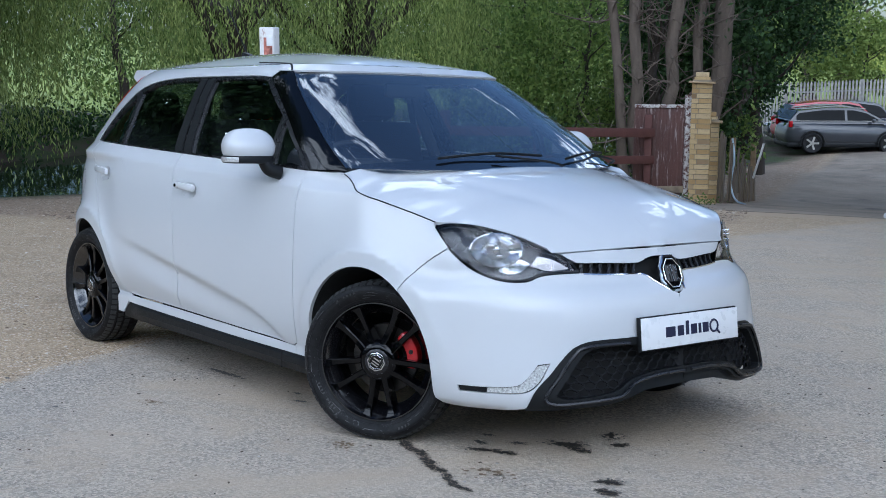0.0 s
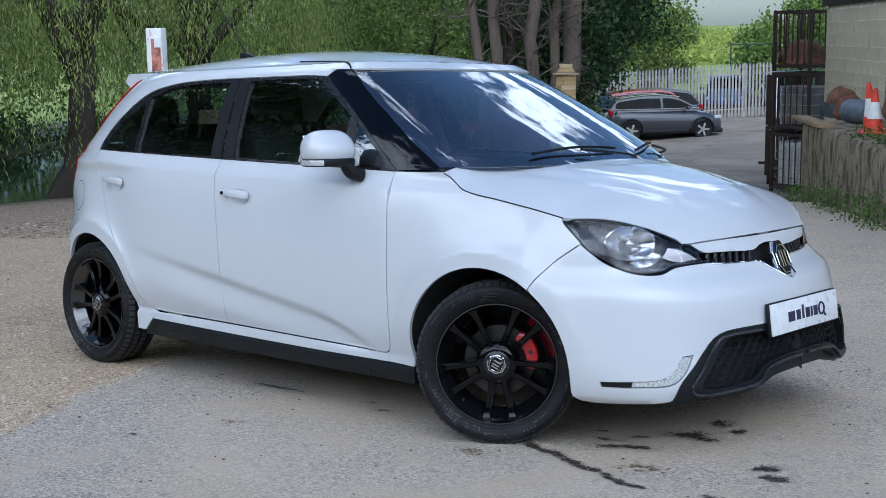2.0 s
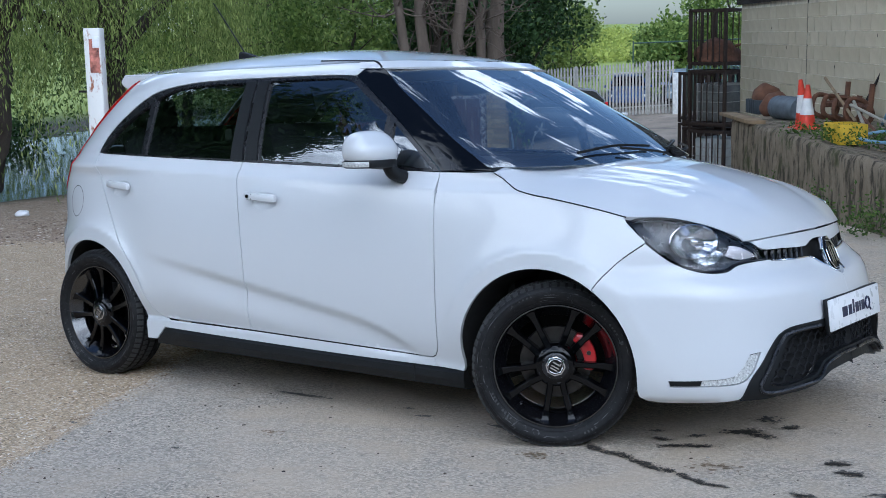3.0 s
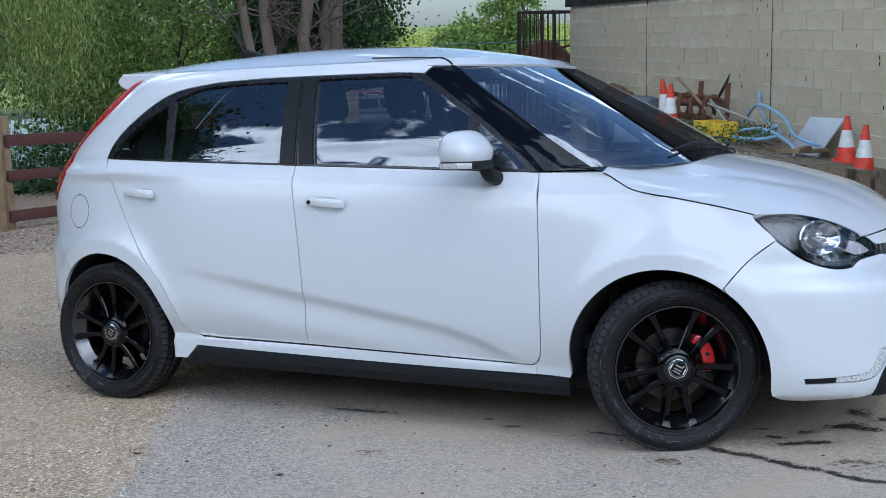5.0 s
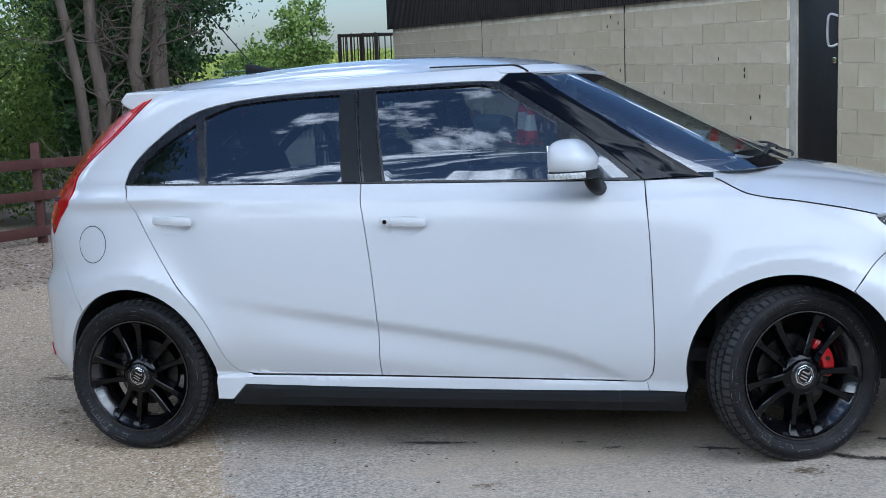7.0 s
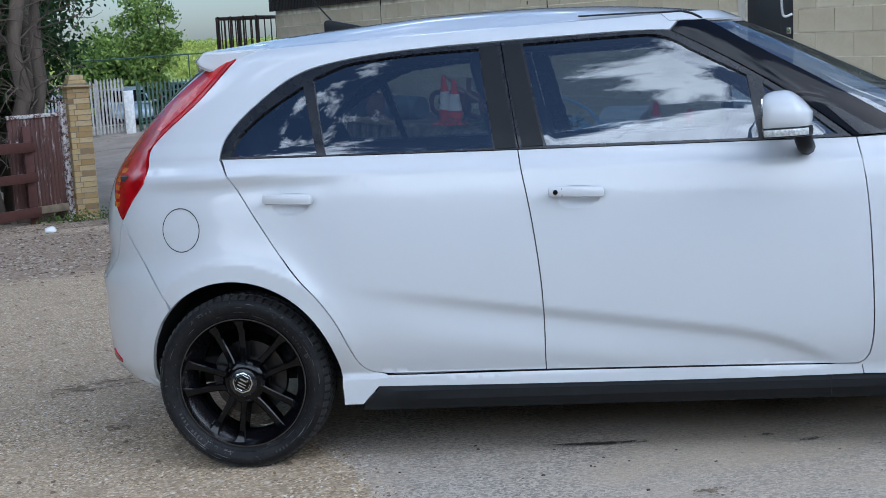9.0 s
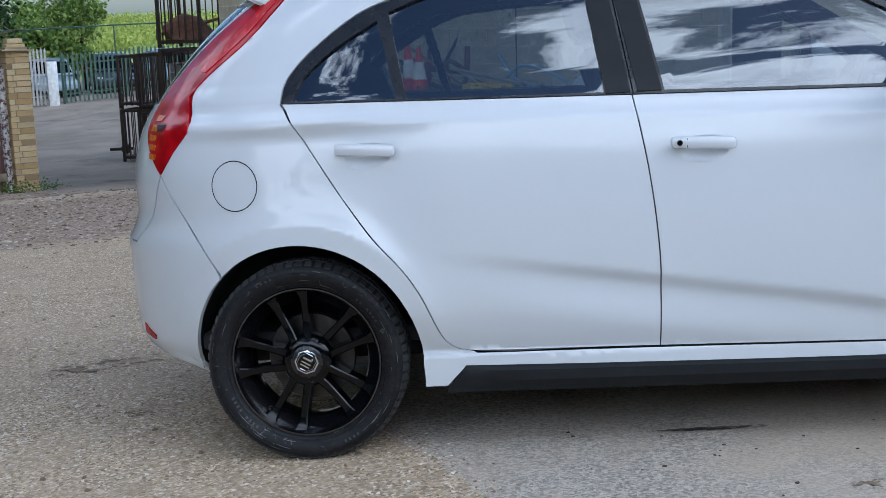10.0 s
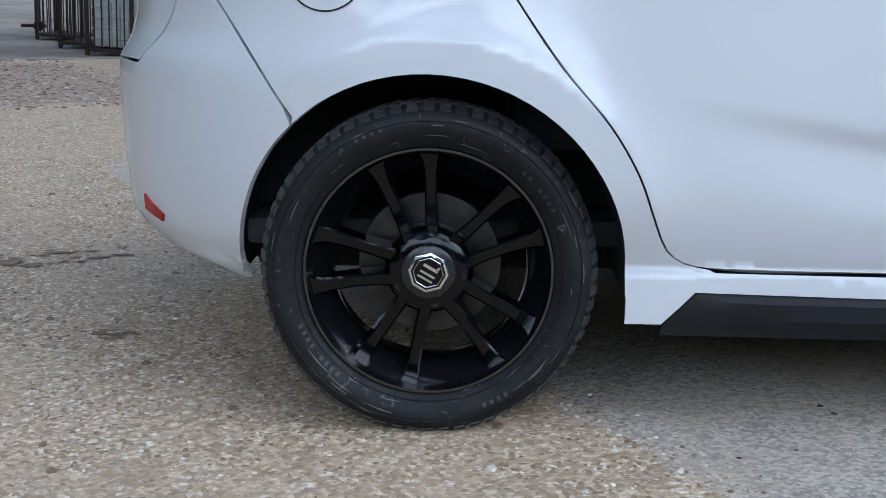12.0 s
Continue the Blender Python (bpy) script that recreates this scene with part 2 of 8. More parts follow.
def prism(outline, depth, m=Matrix(), bevel=0.0):
    """A flat outline (x, y) with thickness along z, centred."""
    bm = bmesh.new()
    lo = [bm.verts.new(m @ Vector((x, y, -depth / 2))) for x, y in outline]
    hi = [bm.verts.new(m @ Vector((x, y, depth / 2))) for x, y in outline]
    k = len(outline)
    bm.faces.new(lo[::-1])
    bm.faces.new(hi)
    for i in range(k):
        bm.faces.new((lo[i], lo[(i + 1) % k], hi[(i + 1) % k], hi[i]))
    bmesh.ops.recalc_face_normals(bm, faces=bm.faces)
    if bevel:
        bmesh.ops.bevel(bm, geom=list(bm.edges), offset=bevel, segments=2, affect="EDGES", profile=0.5)
    return bm


def raw(name, verts, faces, smooth=False):
    me = bpy.data.meshes.new(name)
    me.from_pydata(verts, [], faces)
    if smooth:
        me.polygons.foreach_set("use_smooth", [True] * len(me.polygons))
    return me


def W(x, y, z=0.0):
    """A place in the car's level, as a place in true level."""
    return YARD @ Vector((x, y, z))
# ---- the car's skin: plan outlines stacked by height ----
def curve(*knots):
    """A smooth function through (x, y) knots (cubic Hermite, straight beyond the ends)."""
    X = [k[0] for k in knots]
    Y = [k[1] for k in knots]
    n = len(X)
    d = [(Y[i + 1] - Y[i]) / (X[i + 1] - X[i]) for i in range(n - 1)]
    m = [d[0]] + [0.5 * (d[i - 1] + d[i]) if d[i - 1] * d[i] > 0 else 0.0 for i in range(1, n - 1)] + [d[-1]]

    def f(x):
        if x <= X[0]:
            return Y[0] + m[0] * (x - X[0])
        if x >= X[-1]:
            return Y[-1] + m[-1] * (x - X[-1])
        i = bisect_right(X, x) - 1
        h = X[i + 1] - X[i]
        t = (x - X[i]) / h
        return (Y[i] * (1 + 2 * t) * (1 - t) ** 2 + m[i] * h * t * (1 - t) ** 2
                + Y[i + 1] * t * t * (3 - 2 * t) + m[i + 1] * h * t * t * (t - 1))
    return f


def step(a, b, x):
    t = min(1.0, max(0.0, (x - a) / (b - a)))
    return t * t * (3 - 2 * t)


def spline(*knots):
    """A twice smooth function through (x, y) knots (natural cubic)."""
    X = np.array([k[0] for k in knots])
    Y = np.array([k[1] for k in knots])
    n, h = len(X), np.diff(X)
    A, r = np.eye(n), np.zeros(n)
    for i in range(1, n - 1):
        A[i, i - 1:i + 2] = h[i - 1], 2 * (h[i - 1] + h[i]), h[i]
        r[i] = 6 * ((Y[i + 1] - Y[i]) / h[i] - (Y[i] - Y[i - 1]) / h[i - 1])
    M = [float(v) for v in np.linalg.solve(A, r)]
    X, Y, h = [float(v) for v in X], [float(v) for v in Y], [float(v) for v in h]

    def f(x):
        i = min(n - 2, max(0, bisect_right(X, x) - 1))
        a, b, d = X[i + 1] - x, x - X[i], h[i]
        return (M[i] * a ** 3 + M[i + 1] * b ** 3) / (6 * d) + (Y[i] / d - M[i] * d / 6) * a + (Y[i + 1] / d - M[i + 1] * d / 6) * b
    return f


# flank of the doors up to the crease under the windows, and the shoulder and cabin above it
CREASE = 0.946
FLANK = spline((0.15, 0.742), (0.22, 0.765), (0.29, 0.800), (0.38, 0.8325), (0.50, 0.8475), (0.66, 0.8515), (0.80, 0.8450), (0.88, 0.8355), (0.946, 0.8225))
CABIN_SIDE = curve((0.946, 0.8225), (0.965, 0.803), (0.985, 0.786), (1.00, 0.777), (1.04, 0.765), (1.15, 0.716), (1.25, 0.666), (1.33, 0.618), (1.37, 0.588), (1.40, 0.548), (1.42, 0.505))


def SIDE(z):
    return FLANK(max(0.15, z)) if z < CREASE else CABIN_SIDE(z)


SILLTOP = curve((-0.96, 0.292), (-0.85, 0.297), (-0.77, 0.299), (-0.19, 0.290), (0.24, 0.281), (0.645, 0.270), (0.90, 0.262))
ENDS = curve((0.15, 0.77), (0.24, 0.80), (0.30, 0.822), (0.38, 0.835), (0.50, 0.846))
NOSE = curve((0.15, 2.02), (0.225, 2.055), (0.30, 2.04), (0.40, 2.03), (0.50, 2.022), (0.572, 2.000), (0.590, 1.983), (0.63, 1.925), (0.70, 1.90), (0.75, 1.88), (0.82, 1.83), (0.90, 1.76), (1.00, 1.66))
GLASS = curve((0.93, 1.31), (1.00, 1.20), (1.10, 1.02), (1.20, 0.83), (1.30, 0.635), (1.38, 0.47), (1.40, 0.43), (1.42, 0.38))
TAIL = curve((0.15, 1.66), (0.22, 1.78), (0.30, 1.92), (0.40, 1.955), (0.56, 1.97), (0.64, 1.968), (0.70, 1.935), (0.85, 1.93), (1.00, 1.885), (1.06, 1.85), (1.20, 1.735), (1.30, 1.63), (1.38, 1.52), (1.42, 1.44))
SQUARE = curve((0.15, 2.5), (0.30, 2.45), (0.50, 2.05), (0.60, 2.0), (1.0, 2.0))


def half_width(x, z):
    zz = z + (0.04 * (max(-1.2, min(0.9, x)) + 0.28) if z < 1.0 else 0.04 * (max(-1.2, min(0.9, x)) + 0.28) * max(0.0, 1 - (z - 1.0) / 0.1))
    w = SIDE(zz) if zz > 0.24 else SIDE(z)
    if z < 0.5:
        w += (ENDS(z) - SIDE(z)) * step(0.93, 1.10, abs(x))
    # the scooped line low on the doors
    zc = 0.462 - 0.16 * x - 0.06 * max(0.0, (x - 0.32) / 0.33) ** 2
    a = step(-0.95, -0.35, x) * (1 - step(0.50, 0.72, x))
    if a > 0:
        t = zc + 0.012 - z
        w -= a * 0.017 * (step(0.0, 0.048, t) - step(0.048, 0.17, t))
    # the sill and the foot of the quarter panel stand a little proud under the doors
    if z < 0.32 and -0.99 < x < 0.93:
        top = SILLTOP(x)
        w += max(0.0, 0.809 - w) * step(top + 0.004, top - 0.004, z)
    # flat lips round the wheel arches, falling away above a crease
    for c, cz in ((-1.265, 0.29), (1.225, 0.285)):
        r = math.hypot(x - c, z - cz)
        if z > 0.24 and r < 0.8:
            away = max(0.0, r - 0.412)
            w += 0.013 * math.exp(-away / 0.035) * step(0.28, 0.46, z)
            w -= 0.030 * (1 - math.exp(-away / 0.11)) * math.exp(-((x - c) / 0.34) ** 4) * step(0.5, 0.62, z) * (1 - step(0.93, 0.99, z))
    return w


def plan(s, z, upper):
    """The right-hand skin at length s (x along the flank, then round the corner; +-1 is a corner's end) and height z."""
    # s in [-1, 1]: sine of the plan angle
    if s >= 0:
        length, n, m = (GLASS(z), 6.0, 2.7) if upper else (NOSE(z), 8.0, SQUARE(z))
    else:
        length, n, m = TAIL(z), 6.0, SQUARE(z) if z < 0.6 else 2.0
    a = s * math.pi / 2
    x = length * math.copysign(abs(math.sin(a)) ** (2 / n), s)
    y = -half_width(x, z) * max(0.0, math.cos(a)) ** (2 / m)
    return (x, y, z)


def at_x(x, z, upper=False):
    """s for a given x."""
    if x >= 0:
        length, n = (GLASS(z), 6.0) if upper else (NOSE(z), 8.0)
    else:
        length, n = TAIL(z), 6.0
    q = min(1.0, abs(x) / length) ** (n / 2)
    return math.copysign(math.asin(q) * 2 / math.pi, x)


def at_y(y, z, upper=False, front=True):
    """s for a given y at the nose or the tail."""
    lo, hi = (0.3, 1.0) if front else (-0.3, -1.0)
    for _ in range(40):
        mid = 0.5 * (lo + hi)
        if plan(mid, z, upper)[1] < y:
            lo = mid
        else:
            hi = mid
    return 0.5 * (lo + hi)


EDGE = curve((0.70, 0.985), (0.98, 0.968), (1.05, 0.93), (1.10, 0.907), (1.24, 0.88), (1.41, 0.845), (1.51, 0.818), (1.58, 0.818), (1.65, 0.81), (1.745, 0.775), (1.81, 0.733), (1.84, 0.722), (1.90, 0.718))
CROWN = curve((0.95, 1.03), (1.22, 0.987), (1.50, 0.93), (1.70, 0.865), (1.83, 0.79), (1.89, 0.735), (1.93, 0.70))


def edge_y(x):
    z = EDGE(x)
    return -plan(at_x(x, z), z, False)[1]


def hood_z(x, y):
    e, c = EDGE(x), max(CROWN(x), EDGE(x))
    return c - (c - e) * min(1.3, abs(y) / max(0.05, edge_y(x))) ** 2.4


ROOF = curve((-1.45, 0.03), (-1.35, 0.045), (-0.93, 0.073), (-0.55, 0.088), (-0.2, 0.083), (0.1, 0.06), (0.30, 0.03), (0.44, -0.005))


def roof_z(x, y):
    s = at_x(x, 1.40, True)
    w = max(0.02, -plan(s, 1.40, True)[1])
    return 1.40 + ROOF(x) * (1 - min(1.0, abs(y) / w) ** 2.3)


# ---- panels cut from the skin ----
def unroll(length, width, n, m, sign):
    """s by the length along a plan outline, as a table both ways."""
    S, P, last, acc = [0.0], [0.0], (0.0, -width), 0.0
    for i in range(1, 1201):
        s = (i / 1200) ** 3.2
        a = s * math.pi / 2
        p = (length * math.sin(a) ** (2 / n), -width * max(0.0, math.cos(a)) ** (2 / m))
        acc += math.hypot(p[0] - last[0], p[1] - last[1])
        last = p
        S.append(s)
        P.append(acc)
    return S, P


TABLES = {"low": unroll(1.93, 0.84, 8.0, 2.1, 1), "up": unroll(0.80, 0.69, 6.0, 2.7, 1), "tail": unroll(1.90, 0.80, 6.0, 2.0, -1)}


def lookup(xs, ys, v):
    i = min(len(xs) - 2, max(0, bisect_right(xs, v) - 1))
    t = (v - xs[i]) / (xs[i + 1] - xs[i]) if xs[i + 1] > xs[i] else 0.0
    return ys[i] + min(1.0, max(0.0, t)) * (ys[i + 1] - ys[i])


def table(p, upper):
    return TABLES["tail"] if p < 0 else TABLES["up" if upper else "low"]


def p_of_s(s, upper):
    S, P = table(s, upper)
    return math.copysign(lookup(S, P, abs(s)), s)


def s_of_p(p, upper):
    S, P = table(p, upper)
    return math.copysign(lookup(P, S, abs(p)), p)


def skin(upper, out=0.0):
    """The skin as a function of (p, z), pushed out by some metres."""
    def f(p, z):
        v = Vector(plan(s_of_p(p, upper), z, upper))
        if out:
            v += out * normal_of(f0, p, z)
        return v

    def f0(p, z):
        return Vector(plan(s_of_p(p, upper), z, upper))
    return f


def normal_of(f, p, z, e=0.006):
    a = f(p + e, z) - f(p - e, z)
    b = f(p, z + e) - f(p, z - e)
    n = a.cross(b)
    if n.length < 1e-12:
        return Vector((0, 0, 1))
    return n.normalized()


def xz(pts, upper=False):
    return [(p_of_s(at_x(x, z, upper), upper), z) for x, z in pts]


def yz(pts, upper=False, front=True):
    return [(p_of_s(at_y(y, z, upper, front), upper), z) for y, z in pts]


def smooth_line(pts, step_len=0.025, closed=True, corner=50):
    """Rounds a rough outline into a smooth one; keeps corners sharper than the given angle."""
    k = len(pts)
    V = [Vector(p) for p in pts]
    fine = []
    last = k if closed else k - 1

    def sharp(i):
        if not closed and i in (0, k - 1):
            return True
        a, b = V[i] - V[i - 1], V[(i + 1) % k] - V[i]
        if a.length < 1e-6 or b.length < 1e-6:
            return True
        return abs(a.angle(b)) > radians(corner)
    for i in range(last):
        p1, p2 = V[i], V[(i + 1) % k]
        d = p2 - p1
        m1 = d if sharp(i) else 0.5 * (p2 - V[i - 1]) * (2 * d.length / (d.length + (p1 - V[i - 1]).length))
        m2 = d if sharp((i + 1) % k) else 0.5 * (V[(i + 2) % k] - p1) * (2 * d.length / (d.length + (V[(i + 2) % k] - p2).length))
        n = max(1, round(d.length / step_len))
        for j in range(n):
            t = j / n
            fine.append(p1 * (1 + 2 * t) * (1 - t) ** 2 + m1 * t * (1 - t) ** 2 + p2 * t * t * (3 - 2 * t) + m2 * t * t * (t - 1))
    if not closed:
        fine.append(V[-1])
    return [(v.x, v.y) for v in fine]


def area(pts):
    return 0.5 * sum(pts[i - 1][0] * pts[i][1] - pts[i][0] * pts[i - 1][1] for i in range(len(pts)))


def inset(pts, d):
    """Moves an outline inwards by d."""
    k, sg, res = len(pts), 1 if area(pts) > 0 else -1, []
    for i in range(k):
        a, b = Vector(pts[i - 1]), Vector(pts[(i + 1) % k])
        c = Vector(pts[i])
        n1 = Vector((-(c - a).y, (c - a).x)).normalized()
        n2 = Vector((-(b - c).y, (b - c).x)).normalized()
        n = n1 + n2
        n = n.normalized() if n.length > 1e-6 else n1
        res.append(tuple(c + sg * d * n / max(0.5, n.dot(n1))))
    return res


def within(poly, X, Y):
    """Which points lie in an outline."""
    P = np.array(poly)
    hit = np.zeros(len(X), bool)
    x1, y1 = P[-1]
    for x2, y2 in P:
        c = ((y1 > Y) != (y2 > Y))
        if c.any():
            hit ^= c & (X < (x2 - x1) * (Y - y1) / ((y2 - y1) if y2 != y1 else 1e-12) + x1)
        x1, y1 = x2, y2
    return hit


def panel_mesh(name, outline, f, holes=(), h=0.035, thick=0.014, both=False, flip=False, hole_rims=True):
    """Fills an outline on a surface f(u, v) with triangles, with smooth true normals and a turned-in rim. both: with its mirror image; flip: the mirror image alone."""
    loops = [outline, *holes]
    pts, edges, seen = [], [], []
    for loop in loops:
        o = len(pts)
        pts += [Vector(p) for p in loop]
        edges += [(o + i, o + (i + 1) % len(loop)) for i in range(len(loop))]
        seen.append(range(o, o + len(loop)))
    A = np.array(outline)
    gx = np.arange(A[:, 0].min(), A[:, 0].max(), h)
    gy = np.arange(A[:, 1].min(), A[:, 1].max(), h * 0.866)
    G = np.array([(x + (0.5 * h if j % 2 else 0), y) for j, y in enumerate(gy) for x in gx])
    if len(G):
        ok = within(outline, G[:, 0], G[:, 1])
        for hole in holes:
            ok &= ~within(hole, G[:, 0], G[:, 1])
        B = np.array([tuple(p) for p in pts])
        for i in np.nonzero(ok)[0]:
            if np.min(np.sum((B - G[i]) ** 2, axis=1)) > (0.55 * h) ** 2:
                pts.append(Vector(G[i]))
    V, E, F, ov, oe, of = delaunay_2d_cdt(pts, edges, [], 0, 1e-7)
    C = np.array([((V[a].x + V[b].x + V[c].x) / 3, (V[a].y + V[b].y + V[c].y) / 3) for a, b, c in F])
    keep = within(outline, C[:, 0], C[:, 1])
    for hole in holes:
        keep &= ~within(hole, C[:, 0], C[:, 1])
    F = [t for t, k in zip(F, keep) if k]
    used = sorted({i for t in F for i in t})
    index = {v: i for i, v in enumerate(used)}
    co = [f(V[i].x, V[i].y) for i in used]
    no = [normal_of(f, V[i].x, V[i].y) for i in used]
    F = [tuple(index[i] for i in t) for t in F]
    # outward: the first triangle follows its normals
    up = sum((co[b] - co[a]).cross(co[c] - co[a]).dot(no[a]) for a, b, c in F)
    if up < 0:
        F = [t[::-1] for t in F]
    count = {}
    for t in F:
        for a, b in ((t[0], t[1]), (t[1], t[2]), (t[2], t[0])):
            count[(a, b)] = 1
    rim = [e for e in count if (e[1], e[0]) not in count]
    verts, norms, faces = list(co), list(no), list(F)
    if thick:
        for a, b in rim:
            side = (co[b] - co[a]).cross(no[a])
            side = side.normalized() if side.length > 1e-9 else no[a]
            o = len(verts)
            verts += [co[a], co[b], co[b] - thick * no[b], co[a] - thick * no[a]]
            norms += [side] * 4
            faces.append((o, o + 3, o + 2, o + 1))
    if both or flip:
        o = len(verts)
        mv = [Vector((v.x, -v.y, v.z)) for v in verts]
        mn = [Vector((v.x, -v.y, v.z)) for v in norms]
        mf = [tuple(i for i in t[::-1]) for t in faces]
        if flip:
            verts, norms, faces = mv, mn, mf
        else:
            faces += [tuple(i + o for i in t) for t in mf]
            verts += mv
            norms += mn
    me = bpy.data.meshes.new(name)
    me.from_pydata([tuple(v) for v in verts], [], faces)
    me.polygons.foreach_set("use_smooth", [True] * len(me.polygons))
    me.normals_split_custom_set_from_vertices([tuple(n) for n in norms])
    return me


def panels(name, material, parent, outline, f, label="", **k):
    """The same panel on the car's right and left."""
    kids = parent if isinstance(parent, (list, tuple)) else (parent, parent)
    a = part(name, panel_mesh(name, outline, f, **k), material, kids[0], label)
    b = part(name, panel_mesh(name, outline, f, flip=True, **k), material, kids[1], label)
    return a, b


# ---- the white hatchback ----
car = thing("hatchback_car", YARD, "white five-door hatchback with black alloy wheels, parked on worn tarmac", "car")
LOW, UP = skin(False), skin(True)


def arc(cx, cz, r, a0, a1, n=14, squash=1.0):
    return [(cx + r * math.cos(radians(a0 + (a1 - a0) * i / n)), cz + squash * r * math.sin(radians(a0 + (a1 - a0) * i / n))) for i in range(n + 1)]


BELT = curve((-1.30, 1.040), (-0.28, 1.003), (0.77, 0.968))
GAP = 0.0018

# doors below the windows
door_seam = [(-0.286, BELT(-0.286)), (-0.252, 0.79), (-0.234, 0.58), (-0.235, 0.43), (-0.241, 0.294)]
rear_edge = [(-0.77, 0.3025), (-0.815, 0.312), (-0.847, 0.336), (-0.870, 0.385), (-0.904, 0.472), (-0.955, 0.556), (-1.035, 0.650), (-1.12, 0.772), (-1.209, 0.915), (-1.249, 0.978)]
front_edge = [(0.765, 0.85), (0.771, 0.74), (0.7725, 0.60), (0.772, 0.45), (0.768, 0.36), (0.757, 0.303), (0.743, 0.282), (0.722, 0.2725)]
front_door_line = xz(smooth_line([door_seam[0], (0.25, BELT(0.25)), (0.752, BELT(0.752)), *front_edge, (0.25, 0.284), door_seam[4], door_seam[3], door_seam[2], door_seam[1]], corner=42))
rear_door_line = xz(smooth_line([(-1.285, BELT(-1.285)), (-0.80, BELT(-0.80)), *door_seam, (-0.50, 0.298), *rear_edge], corner=42))


def cup(x, z):
    """A shallow scoop in a door behind its handle: outline and surface."""
    (pc, zc), (p1, z1) = xz([(x, z)])[0], xz([(x + 0.066, z)])[0]
    rp, rz = abs(p1 - pc), 0.036
    line = [(pc + rp * math.copysign(abs(math.cos(t)) ** 0.7, math.cos(t)), zc + rz * math.copysign(abs(math.sin(t)) ** 0.8, math.sin(t))) for t in np.linspace(0, 2 * math.pi, 37)[:-1]]

    def f(p, zz):
        r2 = min(1.0, ((p - pc) / rp) ** 2 + ((zz - zc) / rz) ** 2)
        return LOW(p, zz) - normal_of(LOW, p, zz) * (0.016 * (1 - r2) ** 0.8 + 0.0005)
    return line, f


front_cup, rear_cup = cup(-0.100, 0.846), cup(-1.035, 0.880)
front_doors = panels("front_door", WHITE, car, inset(front_door_line, GAP), LOW, h=0.016, holes=[front_cup[0]])
rear_doors = panels("rear_door", WHITE, car, inset(rear_door_line, GAP), LOW, h=0.016, holes=[rear_cup[0]])
panels("handle_recess", WHITE, front_doors, front_cup[0], front_cup[1], h=0.012, thick=0.0)
panels("handle_recess", WHITE, rear_doors, rear_cup[0], rear_cup[1], h=0.012, thick=0.0)

# front wings
wing_line = xz(smooth_line([(0.752, BELT(0.752)), (0.88, 0.968), (1.0, 0.962), (1.05, EDGE(1.05)), (1.10, EDGE(1.10)), (1.24, EDGE(1.24)), (1.41, EDGE(1.41)), (1.505, EDGE(1.505))], closed=False, corner=75))
wing_line += xz(smooth_line([(1.515, 0.80), (1.585, 0.735), (1.50, 0.665), (1.43, 0.575)], closed=False, corner=60))
wing_line += xz(smooth_line([a for a in arc(1.225, 0.285, 0.352, 52, 186, 12)], closed=False))
wing_line += xz(smooth_line([(0.868, 0.232), (0.80, 0.236), (0.74, 0.238), (0.735, 0.266), (0.722, 0.2705), *front_edge[:-1][::-1]], closed=False, corner=60))
panels("front_wing", WHITE, car, inset(wing_line, GAP), LOW, h=0.018)

# quarter panels run up over the rear doors as the roof rails
dlo = [(-1.29, BELT(-1.29)), (-1.275, 1.105), (-1.19, 1.195), (-1.03, 1.30), (-0.85, 1.338), (-0.60, 1.353), (-0.345, 1.355), (-0.10, 1.354), (0.10, 1.352), (0.215, 1.345), (0.33, 1.277), (0.45, 1.200), (0.575, 1.111), (0.68, 1.026), (0.747, BELT(0.747))]
quarter = xz(smooth_line([(0.27, 1.402), (-0.4, 1.402), (-1.0, 1.402), (-1.262, 1.402), (-1.30, 1.35), (-1.40, 1.243), (-1.50, 1.168), (-1.562, 1.125), (-1.592, 1.077), (-1.585, 1.003), (-1.623, 0.947), (-1.70, 0.848), (-1.668, 0.790), (-1.627, 0.733), (-1.585, 0.675), (-1.542, 0.617), (-1.500, 0.559)], closed=False, corner=45), True)
quarter += xz(smooth_line(arc(-1.265, 0.290, 0.347, 133, -4, 14), closed=False), True)
quarter += xz(smooth_line([(-0.917, 0.25), (-0.917, 0.202), (-0.85, 0.202), (-0.81, 0.242), (-0.77, 0.282), (-0.747, 0.291), *rear_edge, *dlo[:10], (0.235, 1.365)], closed=False, corner=42), True)
quarters = panels("quarter_panel", WHITE, car, inset(quarter, GAP), UP, h=0.018)
flap = arc(-1.44, 0.812, 0.074, 0, 360, 40)[:-1]
flap_ring = xz(smooth_line(flap, 0.02), True)
panels("fuel_flap_seam", DARK, (quarters[0], quarters[1]), flap_ring, skin(True, 0.0012), holes=[inset(flap_ring, 0.0032)], h=0.05, thick=0.0)

